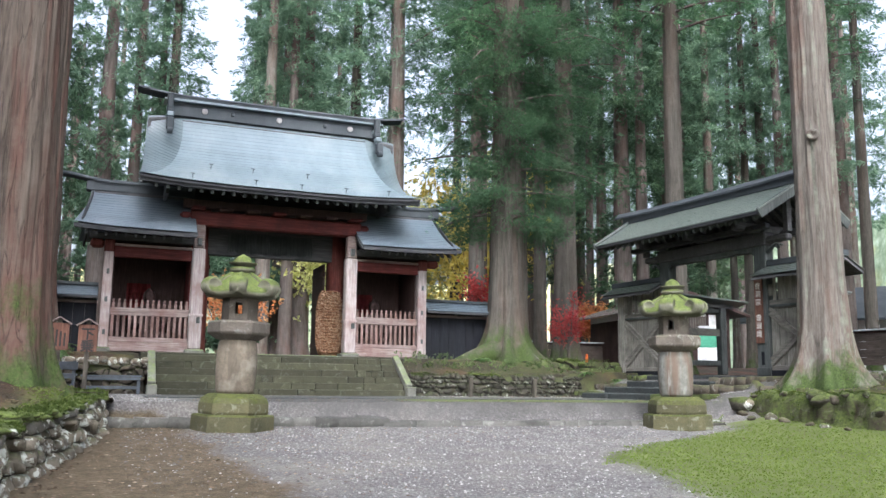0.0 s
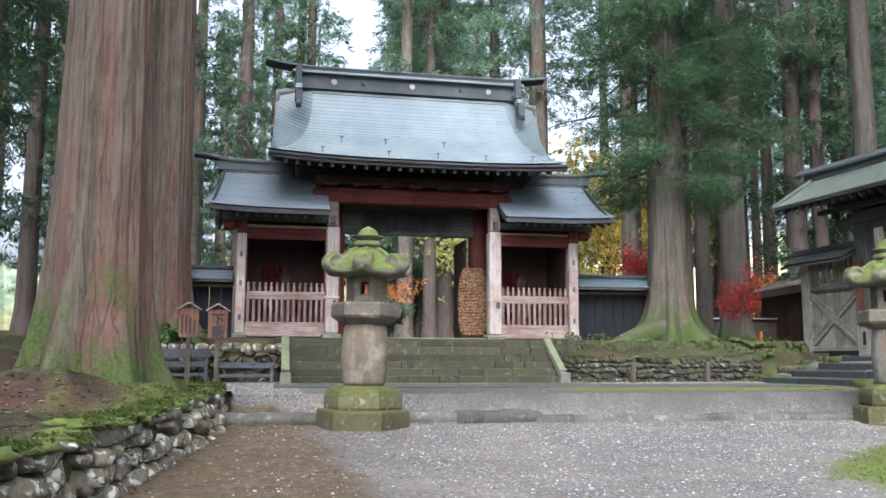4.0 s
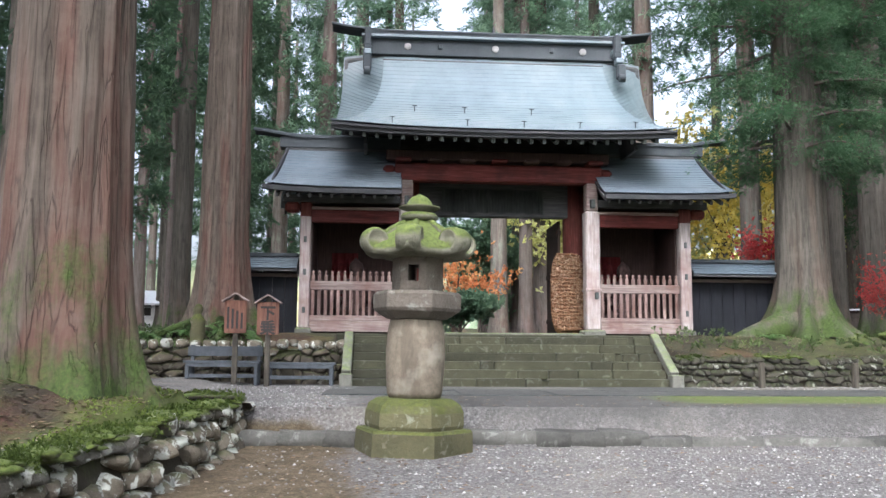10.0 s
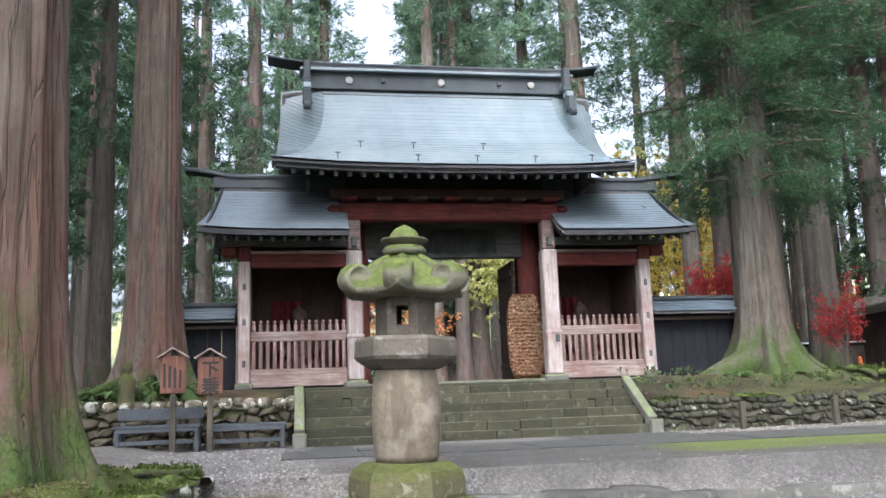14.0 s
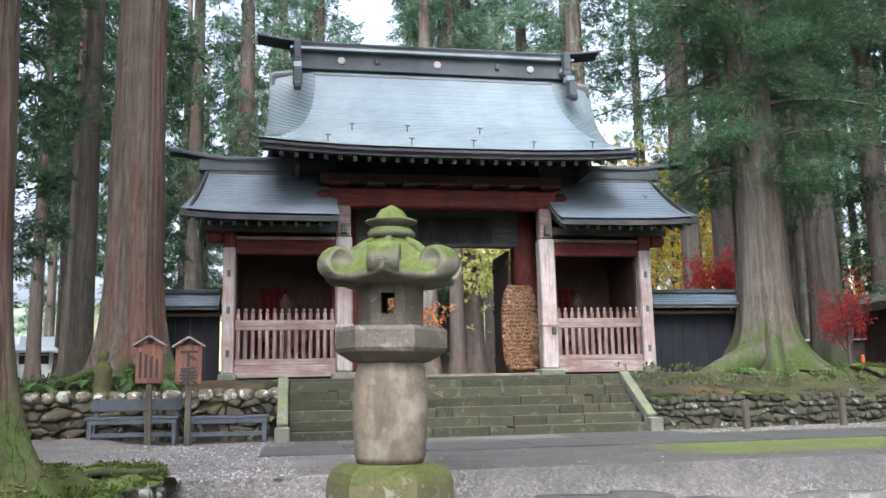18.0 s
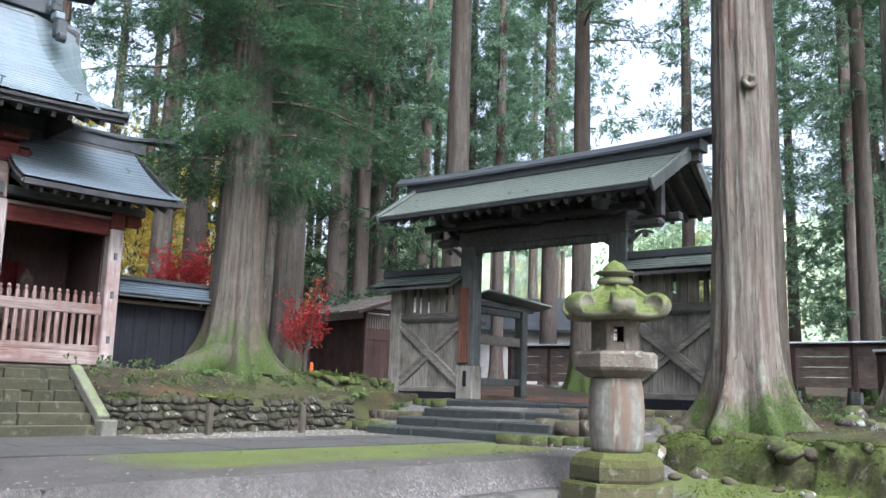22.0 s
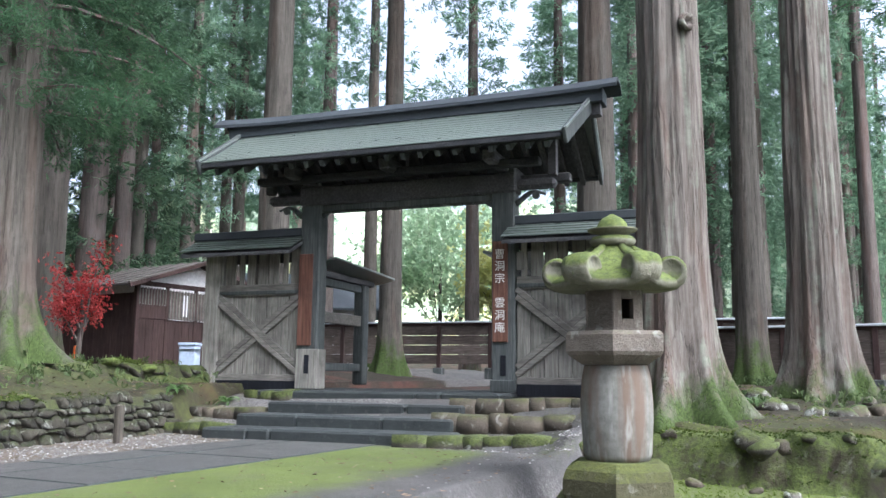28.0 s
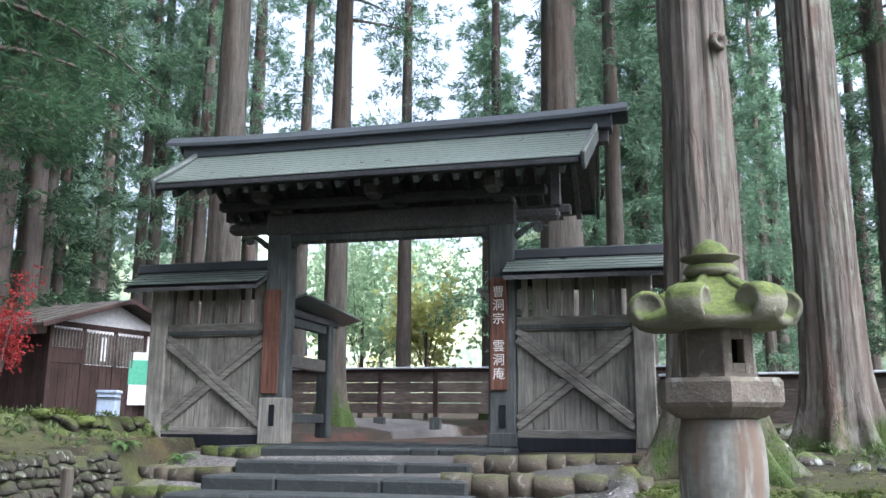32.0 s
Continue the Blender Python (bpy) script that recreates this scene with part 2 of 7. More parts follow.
M_GREYW = wood("weathered_grey_planks", (0.093, 0.088, 0.074), (0.208, 0.199, 0.169), (0.328, 0.311, 0.267), "z", stain=(0.066, 0.061, 0.052))
M_GREYX = wood("weathered_grey_rail", (0.08, 0.075, 0.063), (0.165, 0.155, 0.132), (0.26, 0.245, 0.212), "y", stain=(0.06, 0.055, 0.048))
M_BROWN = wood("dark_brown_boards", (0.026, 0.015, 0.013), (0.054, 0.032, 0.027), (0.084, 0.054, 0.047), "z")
M_FENCE = wood("brown_fence_boards", (0.053, 0.041, 0.033), (0.105, 0.084, 0.07), (0.158, 0.131, 0.112), "y")
M_BLACK = wood("black_board_wall", (0.005, 0.006, 0.008), (0.009, 0.01, 0.014), (0.017, 0.019, 0.023), "z")
M_SIGN = wood("worn_red_board", (0.06, 0.026, 0.017), (0.14, 0.066, 0.044), (0.21, 0.115, 0.082), "z", stain=(0.045, 0.022, 0.016))
M_STONE = stone("grey_granite", (0.062, 0.062, 0.05), (0.14, 0.137, 0.115), 0.45, lichen=0.15)
M_LMOSS = stone("mossy_lantern_stone", (0.085, 0.085, 0.055), (0.18, 0.172, 0.125), 0.95, ((0.036, 0.05, 0.011), (0.12, 0.15, 0.03)), 0.1, moss_up=0.12)
M_LBASE = stone("green_stained_stone", (0.042, 0.041, 0.017), (0.098, 0.09, 0.044), 0.8, ((0.03, 0.037, 0.007), (0.083, 0.092, 0.017)), 0.25, moss_up=0.1)
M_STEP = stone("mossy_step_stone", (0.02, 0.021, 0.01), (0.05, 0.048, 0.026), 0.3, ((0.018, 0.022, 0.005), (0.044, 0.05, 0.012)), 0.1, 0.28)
M_TREAD = stone("paler_grey_tread", (0.04, 0.04, 0.031), (0.085, 0.082, 0.066), 0.25, ((0.034, 0.042, 0.011), (0.084, 0.096, 0.028)), 0.1, 0.15)
M_STEP2 = stone("wet_step_stone_and_edge_shade", (0.015, 0.018, 0.017), (0.033, 0.039, 0.037), 0.15, lichen=0.05, piece=0.1)
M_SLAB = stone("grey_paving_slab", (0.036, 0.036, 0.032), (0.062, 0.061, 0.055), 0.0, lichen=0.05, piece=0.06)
M_ROCK = stone("wall_boulder", (0.012, 0.011, 0.007), (0.048, 0.042, 0.03), 0.55, ((0.014, 0.018, 0.005), (0.042, 0.052, 0.013)), 0.62, 0.35)
M_ROCKM = stone("mossy_boulder", (0.045, 0.04, 0.03), (0.15, 0.14, 0.118), 0.85, ((0.025, 0.036, 0.007), (0.085, 0.11, 0.02)), 0.95, 0.4, 0.4)
M_BANK = stone("dark_mossy_bank_stone", (0.016, 0.014, 0.01), (0.066, 0.058, 0.044), 0.9, ((0.02, 0.028, 0.006), (0.075, 0.092, 0.018)), 0.75, 0.4, 0.1)
M_MOSST = leaf("moss_tufts", (0.11, 0.155, 0.026), (0.165, 0.215, 0.048), (0.23, 0.28, 0.09), 0.5, 0.9, 0.0)
M_MOSSF = leaf("moss_fringe", (0.036, 0.056, 0.011), (0.08, 0.11, 0.02), (0.13, 0.165, 0.036), 0.4, 0.9, 0.0)
M_STRAWE = leaf("straw_ends", (0.19, 0.095, 0.05), (0.4, 0.26, 0.15), (0.62, 0.5, 0.36), 0.1, 0.8, 0.0)
M_FERN = leaf("low_weeds", (0.045, 0.07, 0.025), (0.085, 0.12, 0.045), (0.15, 0.19, 0.08), 0.4)
M_KERBR = stone("dark_kerb_stone", (0.036, 0.036, 0.03), (0.1, 0.096, 0.084), 0.12, lichen=0.2, piece=0.3)
M_BARK = bark_mat("red_cedar_bark", (0.047, 0.038, 0.032), (0.112, 0.095, 0.08), (0.2, 0.184, 0.158), (0.135, 0.08, 0.06), 1.0, 0.25, 1.25, 0.7)
M_BARK1 = bark_mat("dark_red_cedar_bark", (0.033, 0.026, 0.02), (0.083, 0.066, 0.053), (0.145, 0.123, 0.1), (0.11, 0.042, 0.03), 1.0, 0.15, 1.6)
M_BARK2 = bark_mat("grey_cedar_bark", (0.03, 0.027, 0.022), (0.078, 0.07, 0.058), (0.14, 0.129, 0.108), (0.09, 0.06, 0.045), 1.0, 0.7, 1.8)
M_BARK3 = bark_mat("brown_cedar_bark", (0.042, 0.035, 0.031), (0.105, 0.088, 0.077), (0.168, 0.145, 0.13), (0.115, 0.065, 0.052), 0.5, 0.6, 1.0)
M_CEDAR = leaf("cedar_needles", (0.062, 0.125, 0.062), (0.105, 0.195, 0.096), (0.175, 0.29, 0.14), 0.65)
# paler copy of the cedar needles: distance haze put into the colour
M_CEDARF = leaf("haze_paled_cedar_needles", (0.1, 0.168, 0.105), (0.165, 0.26, 0.165), (0.26, 0.37, 0.23), 0.65)
M_MAPLE = leaf("red_maple_leaves", (0.5, 0.06, 0.06), (0.68, 0.11, 0.1), (0.78, 0.24, 0.19), 0.65)
M_ORANGE = leaf("orange_leaves", (0.55, 0.22, 0.09), (0.65, 0.32, 0.14), (0.72, 0.48, 0.22), 0.6)
M_PALEY = leaf("pale_yellow_leaves", (0.42, 0.42, 0.14), (0.55, 0.56, 0.24), (0.7, 0.72, 0.4), 0.6)
M_YELLOW = leaf("yellow_leaves", (0.58, 0.44, 0.08), (0.74, 0.6, 0.14), (0.8, 0.72, 0.28), 0.6, 0.6, 0.15)
# leaf green whitened: the haze beyond the fence put into the colour
M_GREENL = leaf("haze_paled_green_leaves", (0.3, 0.42, 0.25), (0.46, 0.58, 0.38), (0.62, 0.72, 0.5), 0.6)
M_PLASTER = plain("white_plaster", (0.72, 0.72, 0.7), 0.9)
M_IRON = plain("blue_grey_bench_paint", (0.046, 0.054, 0.062), 0.6, 0, 0.3)
M_WHITE = plain("white_ink", (0.72, 0.7, 0.64), 0.8)
M_INK = plain("black_ink", (0.02, 0.016, 0.014), 0.7)
M_CREST = plain("dull_crest_metal", (0.25, 0.24, 0.23), 0.6)
M_DISC = plain("pale_crest_metal", (0.5, 0.53, 0.55), 0.5)
M_STRAW = plain("golden_straw", (0.15, 0.075, 0.035), 0.85, 0, 0.45)
M_BIN = plain("pale_blue_plastic", (0.42, 0.5, 0.6), 0.5)
M_CONE = plain("orange_plastic", (0.75, 0.16, 0.03), 0.5)
M_STAKE = wood("dark_stake_wood", (0.025, 0.022, 0.017), (0.06, 0.052, 0.04), (0.11, 0.098, 0.078), "z")
M_LDARK = stone("dark_lantern_stone", (0.06, 0.051, 0.039), (0.15, 0.128, 0.102), 0.35, ((0.05, 0.07, 0.015), (0.13, 0.165, 0.04)), 0.3)
M_FIG = plain("dark_carved_figure", (0.05, 0.028, 0.024), 0.85, 0, 0.5)
M_CLOTH = plain("dark_red_cloth", (0.14, 0.022, 0.022), 0.9, 0, 0.3)
M_BARKROOF = wood("weathered_bark_roofing", (0.06, 0.052, 0.045), (0.13, 0.115, 0.1), (0.21, 0.19, 0.165), "y")
M_GREENB = plain("green_notice", (0.1, 0.4, 0.25), 0.5)

rm = Mat("streaked_lantern_shaft", 0.88)
rv = rm.noise(rm.coords(True, (1, 1, 0.12)), 4.2, 5, 0.6, 0.3)
rc = rm.ramp(rm.noise(rm.coords(True), 12, 6, 0.7), [(0.3, (0.11, 0.11, 0.09)), (0.7, (0.21, 0.205, 0.18))])
rc = rm.mix(rm.mul(rm.grey(rv, 0.5, 0.62), 0.85), rc, (0.125, 0.085, 0.058))
rc = rm.mix(rm.grey(rm.noise(rm.coords(True, (1, 1, 0.2)), 6, 4, 0.6), 0.58, 0.7), rc, (0.3, 0.3, 0.27))
rm.col(rc)
rm.bump(rv, 0.3, 0.01)
M_RUST = rm.m
sm = Mat("beige_lantern_shaft", 0.88)
sv = sm.noise(sm.coords(True, (1, 1, 0.25)), 5, 5, 0.65, 0.5)
sc = sm.ramp(sm.noise(sm.coords(True), 16, 6, 0.7), [(0.3, (0.108, 0.088, 0.062)), (0.7, (0.2, 0.168, 0.124))])
sc = sm.mix(sm.grey(sv, 0.5, 0.68), sc, (0.085, 0.07, 0.05))
sc = sm.mix(sm.grey(sm.noise(sm.coords(True), 2.5, 4, 0.6), 0.55, 0.7), sc, (0.25, 0.225, 0.18))
sm.col(sc)
sm.bump(sv, 0.3, 0.01)
M_SHAFT = sm.m
M_ROCKE = stone("brown_edging_stone", (0.026, 0.022, 0.015), (0.088, 0.071, 0.05), 0.5, ((0.026, 0.034, 0.007), (0.085, 0.1, 0.02)), 0.25, 0.35, 0.3)
M_ROCKW = stone("lichen_wall_stone", (0.055, 0.044, 0.03), (0.19, 0.162, 0.12), 0.45, ((0.026, 0.034, 0.008), (0.08, 0.098, 0.022)), 1.0, 0.45, 0.35)
M_CORE = stone("mossy_earth_fill", (0.012, 0.01, 0.006), (0.042, 0.034, 0.021), 0.7, ((0.018, 0.023, 0.006), (0.055, 0.064, 0.016)), 0.0, 0.0, 0.25)
M_CUSHION = stone("bright_moss_cushion", (0.03, 0.035, 0.01), (0.075, 0.085, 0.025), 1.0, ((0.028, 0.042, 0.007), (0.1, 0.13, 0.022)), 0.3, 0.0, -0.1)
M_BANKM = stone("mossy_bank_earth", (0.014, 0.011, 0.007), (0.05, 0.04, 0.024), 0.95, ((0.018, 0.025, 0.005), (0.085, 0.11, 0.02)), 0.25, 0.0, 0.12)

# ground cover: gravel, bare earth and moss, laid out by three masks
gm = Mat("forecourt_ground", 0.93, 0, 0.25)
gv = gm.coords(True)
vor = gm.n("ShaderNodeTexVoronoi", Scale=55.0, Randomness=1.0)
gm.link(gv, vor.inputs["Vector"])
gsep = gm.n("ShaderNodeSeparateColor")
gm.link(vor.outputs["Color"], gsep.inputs[0])
grav = gm.ramp(gsep.outputs[0], [(0.0, (0.052, 0.048, 0.045)), (0.45, (0.09, 0.085, 0.08)), (0.8, (0.125, 0.119, 0.112)), (1.0, (0.18, 0.172, 0.163))])
grav = gm.mix(gm.grey(gm.noise(gv, 0.9, 4, 0.6), 0.45, 0.75), grav, gm.mix(0.5, grav, (0.2, 0.18, 0.15)))
earth = gm.ramp(gm.mix(0.5, gm.noise(gv, 6, 6, 0.75), gm.noise(gv, 34, 5, 0.75)), [(0.34, (0.026, 0.019, 0.01)), (0.5, (0.07, 0.052, 0.03)), (0.66, (0.14, 0.115, 0.078))])
mossc = gm.ramp(gm.mix(0.5, gm.noise(gv, 22, 6, 0.75), gm.noise(gv, 1.3, 4, 0.6)), [(0.3, (0.05, 0.066, 0.015)), (0.6, (0.094, 0.116, 0.03)), (0.8, (0.142, 0.156, 0.056))])
litter = gm.ramp(gm.mix(0.5, gm.noise(gv, 7, 6, 0.75), gm.noise(gv, 40, 5, 0.75)), [(0.3, (0.011, 0.009, 0.006)), (0.55, (0.027, 0.022, 0.014)), (0.8, (0.062, 0.05, 0.032))])
litter = gm.mix(gm.mul(gm.grey(gm.noise(gv, 0.8, 4, 0.6), 0.5, 0.6), 0.6), litter, gm.ramp(gm.noise(gv, 30, 5, 0.75), [(0.3, (0.028, 0.011, 0.008)), (0.7, (0.125, 0.05, 0.036))]))


def gmask(name, lo=0.35, hi=0.65):
    at = gm.n("ShaderNodeAttribute")
    at.attribute_name = name
    nz = gm.mix(0.4, gm.noise(gv, 1.6, 5, 0.65), gm.noise(gv, 16, 4, 0.7))
    return gm.grey(gm.mul(at.outputs["Fac"], gm.mul(gm.mul(nz, 0.5, "SUBTRACT"), 1.3), "ADD"), lo, hi)


packed = gm.ramp(gm.mix(0.5, gm.noise(gv, 2.2, 6, 0.7), gm.noise(gv, 26, 4, 0.7)), [(0.32, (0.04, 0.038, 0.034)), (0.52, (0.066, 0.063, 0.058)), (0.7, (0.1, 0.096, 0.09))])
gc = gm.mix(gmask("packed"), grav, packed)
gc = gm.mix(gmask("earth"), gc, earth)
gc = gm.mix(gmask("litter"), gc, litter)
gc = gm.mix(gmask("moss", 0.3, 0.8), gc, mossc)
gm.col(gc)
gm.bump(gm.mix(0.4, vor.outputs["Distance"], gm.noise(gv, 40, 4, 0.7)), 0.55, 0.02)
M_GROUND = gm.m

# ---- mesh helpers ----


def mesh_from(bm, name, smooth=False):
    me = bpy.data.meshes.new(name)
    bm.normal_update()
    bm.to_mesh(me)
    bm.free()
    if smooth:
        for p in me.polygons:
            p.use_smooth = True
    return me


def part(name, bm, material, parent=None, label="", smooth=False):
    me = bm if isinstance(bm, bpy.types.Mesh) else mesh_from(bm, name, smooth)
    if not me.materials:
        me.materials.append(material)
    ob = new(name, me)
    if parent:
        ob.parent = parent
    return tagged(ob, label) if label else ob


def thing(name, label, category, m=None, group="", kind=""):
    ob = new(name)
    ob.empty_display_size = 0.1
    if m is not None:
        ob.matrix_world = m
    return tagged(ob, label, category, group, kind)


def box(x0, x1, y0, y1, z0, z1, bevel=0.006, bm=None):
    bm = bm or bmesh.new()
    r = bmesh.ops.create_cube(bm, size=1.0, matrix=Matrix.Translation(((x0 + x1) / 2, (y0 + y1) / 2, (z0 + z1) / 2)) @ Matrix.Diagonal((x1 - x0, y1 - y0, z1 - z0, 1)))
    if bevel:
        es = {e for v in r["verts"] for e in v.link_edges}
        bmesh.ops.bevel(bm, geom=list(es), offset=min(bevel, 0.3 * min(x1 - x0, y1 - y0, z1 - z0)), segments=1, affect="EDGES")
    return bm


def beam(a, b, w, h, bevel=0.006, bm=None, up=(0, 0, 1)):
    """A bar of section w (level) by h (upright) from a to b."""
    bm = bm or bmesh.new()
    a, b = Vector(a), Vector(b)
    d = (b - a).normalized()
    side = d.cross(Vector(up)).normalized()
    if side.length < 0.1:
        side = Vector((1, 0, 0))
    top = side.cross(d).normalized()
    m = Matrix((side * w, d * (b - a).length, top * h)).transposed().to_4x4()
    m.translation = (a + b) / 2
    r = bmesh.ops.create_cube(bm, size=1.0, matrix=m)
    if bevel:
        es = {e for v in r["verts"] for e in v.link_edges}
        bmesh.ops.bevel(bm, geom=list(es), offset=min(bevel, 0.3 * min(w, h)), segments=1, affect="EDGES")
    return bm


def lathe(profile, sides=12, bm=None, twist=0.0, sx=1.0, sy=1.0, cap=True):
    """Rings of (radius, z) joined into a closed body."""
    bm = bm or bmesh.new()
    rings = []
    for r, z in profile:
        rings.append([bm.verts.new((sx * r * math.cos(2 * math.pi * i / sides + twist), sy * r * math.sin(2 * math.pi * i / sides + twist), z)) for i in range(sides)])
    for a, b in zip(rings, rings[1:]):
        for i in range(sides):
            bm.faces.new((a[i], a[(i + 1) % sides], b[(i + 1) % sides], b[i]))
    if cap:
        bm.faces.new(rings[0][::-1])
        bm.faces.new(rings[-1])
    return bm


def tube(points, radii, sides=8, bm=None):
    """A round limb along points."""
    bm = bm or bmesh.new()
    rings = []
    pts = [Vector(p) for p in points]
    for i, (p, r) in enumerate(zip(pts, radii)):
        d = (pts[min(i + 1, len(pts) - 1)] - pts[max(i - 1, 0)]).normalized()
        s = d.cross(Vector((0.03, 0.9, 0.43)))
        s = s.normalized() if s.length > 1e-3 else Vector((1, 0, 0))
        t2 = s.cross(d).normalized()
        rings.append([bm.verts.new(p + r * (s * math.cos(2 * math.pi * k / sides) + t2 * math.sin(2 * math.pi * k / sides))) for k in range(sides)])
    for a, b in zip(rings, rings[1:]):
        for k in range(sides):
            bm.faces.new((a[k], b[k], b[(k + 1) % sides], a[(k + 1) % sides]))
    bm.faces.new(rings[0])
    bm.faces.new(rings[-1][::-1])
    return bm


def strip(rows_of_pts, bm=None, thick=0.0):
    """A sheet through rows of points (all of one length); thick: set off below by that much."""
    bm = bm or bmesh.new()
    g = [[bm.verts.new(p) for p in row] for row in rows_of_pts]
    for a, b in zip(g, g[1:]):
        for i in range(len(a) - 1):
            bm.faces.new((a[i], a[i + 1], b[i + 1], b[i]))
    if thick:
        lo = [[bm.verts.new((p[0], p[1], p[2] - thick)) for p in row] for row in rows_of_pts]
        for a, b in zip(lo, lo[1:]):
            for i in range(len(a) - 1):
                bm.faces.new((a[i], b[i], b[i + 1], a[i + 1]))
        n, k = len(g), len(g[0])
        rim = [(0, i) for i in range(k)] + [(j, k - 1) for j in range(1, n)] + [(n - 1, i) for i in range(k - 2, -1, -1)] + [(j, 0) for j in range(n - 2, 0, -1)]
        for (a, b), (c, d) in zip(rim, rim[1:] + rim[:1]):
            bm.faces.new((g[c][d], g[a][b], lo[a][b], lo[c][d]))
    return bm


def smooth01(x, a, b):
    t = max(0.0, min(1.0, (x - a) / (b - a)))
    return t * t * (3 - 2 * t)


def lerp_line(pts, y):
    """x along a polyline of (x, y), by y."""
    pts = sorted(pts, key=lambda p: p[1])
    if y <= pts[0][1]:
        return pts[0][0]
    for (xa, ya), (xb, yb) in zip(pts, pts[1:]):
        if y <= yb:
            return xa + (xb - xa) * (y - ya) / (yb - ya)
    return pts[-1][0]


# ---- the lie of the land ----
WALL_W = [(-3.45, -5.1), (-3.68, -7.3), (-3.95, -9.0), (-4.1, -10.0), (-4.7, -13.0), (-6.2, -20.0)]  # face of the mossy wall in the west
WALL_E = [(7.75, -4.85), (7.7, -5.6), (7.8, -6.5), (7.9, -7.6), (8.3, -9.0), (9.5, -11.5), (12.0, -16.0), (15.0, -22.0)]  # face of the mossy bank in the east
XC = 0.22  # middle of the red gate
G2 = Matrix.Translation((9.615, -1.497, 0)) @ Matrix(((0.0857, 0.9963, 0, 0), (-0.9963, 0.0857, 0, 0), (0, 0, 1, 0), (0, 0, 0, 1)))
# in the black gate's own frame x runs along the gate, y to its back


def north_wall(x):
    return 0.15 + 0.1 * (x - 2.9) if x > 0 else 0.75


ROOT_RIDGES = (((-4.5, -7.0), (-4.0, -7.6)), ((-4.0, -7.6), (-4.15, -8.6)), ((-4.9, -7.2), (-4.7, -8.3)), ((-4.7, -8.3), (-5.2, -9.4)), ((-5.3, -7.0), (-5.8, -8.2)), ((-4.4, -6.3), (-3.85, -6.0)))


def root_ridge(x, y):
    best = 9.0
    for (xa, ya), (xb, yb) in ROOT_RIDGES:
        t = max(0.0, min(1.0, ((x - xa) * (xb - xa) + (y - ya) * (yb - ya)) / ((xb - xa) ** 2 + (yb - ya) ** 2)))
        best = min(best, math.hypot(x - xa - t * (xb - xa), y - ya - t * (yb - ya)))
    return math.exp(-best * best / 0.03)


def land(x, y):
    if y < -5.3:
        z = -0.36 + 0.04 * (y + 5.2)
    elif y < -5.0:
        z = -0.364 + 0.09 * smooth01(y, -5.3, -5.05)
    else:
        z = -0.274 + 0.17 * smooth01(y, -5.0, -2.6)
    z += 0.075 * smooth01(y, -1.7, -1.0)
    z += 0.012 * noise.noise((x * 0.7, y * 0.7, 0))
    # bed with the big tree in the west
    d = lerp_line(WALL_W, y) - 0.22 - x
    if y < -4.6:
        dd = min(d, -4.85 - y)
        bed = 0.04 + 0.03 * max(y + 5.1, -5) + 0.14 * smooth01(d, 0.3, 1.4) + 0.05 * noise.noise((x, y, 2))
        z = max(z, z + (bed - z) * smooth01(dd, -0.05, 0.12))
        z = max(z, bed + 0.3 * math.exp(-((x + 4.72) ** 2 + (y + 6.6) ** 2) / 1.4) - 0.02) + 0.07 * root_ridge(x, y) if dd > 0.1 else z
    elif x < -3.3:
        z = max(z, -0.1 + 0.2 * smooth01(-x, 3.3, 5.5) + 0.05 * noise.noise((x * 2, y * 2, 1)))
    # terrace in the north
    yn = north_wall(x) + 0.18
    if abs(x) < 2.9:
        t = smooth01(y, 0.98, 1.25)
        ter = 0.72 + 0.14 * smooth01(y, 1.0, 3.0)
    else:
        t = smooth01(y, yn - 0.05, yn + 0.12)
        ter = 0.5 + 0.38 * smooth01(y, yn, 2.6) + 0.04 * noise.noise((x * 1.5, y * 1.5, 4))
    if x > 6.3:
        ter = ter + (0.62 - ter) * smooth01(x, 6.3, 8.5) * smooth01(-y, -4.5, -1.5)
    z = z + (ter - z) * t if y > -0.2 else z
    # rise in the east: even beside the steps, in three stone-edged terraces south of them
    if y > -4.95:
        e = 0.5 * smooth01(x, 6.95, 9.0)
        if y < -3.05:
            e = 0.1 * smooth01(x, 7.0, 7.12) + 0.19 * smooth01(x, 7.72, 7.84) + 0.17 * smooth01(x, 8.42, 8.54)
        z = max(z, e) if y < 0.8 else z
    d = x - lerp_line(WALL_E, y) - 0.15
    if y < -4.6:
        bed = 0.28 + 0.1 * smooth01(d, 0.2, 1.2) + 0.25 * smooth01(d, 1.2, 4.5) + 0.05 * noise.noise((x, y, 7)) + 0.03 * noise.noise((x * 3, y * 3, 7))
        dd = min(d, -4.7 - y)
        z = max(z, z + (bed - z) * smooth01(dd, -0.05, 0.12))
    if y < -4.7:
        z += 0.15 * smooth01(d, -1.7, 0.05) * (1 - smooth01(d, 0.0, 0.12))
    # hills all round
    r = math.hypot(x - 3, y + 3)
    z += 0.5 * smooth01(r, 18, 40) * (1 if y > -8 else 0.3)
    if r > 45:
        z += 0.05 * (min(r, 160) - 45) * smooth01(r, 45, 80)
    return z


def axis_steps(lo, hi, fine, far):
    s = list(np.arange(lo, hi + 1e-6, fine))
    step, v = fine, hi
    while v < far:
        step *= 1.25
        v += step
        s.append(v)
    step, v = fine, lo
    while v > -far:
        step *= 1.25
        v -= step
        s.insert(0, v)
    return s


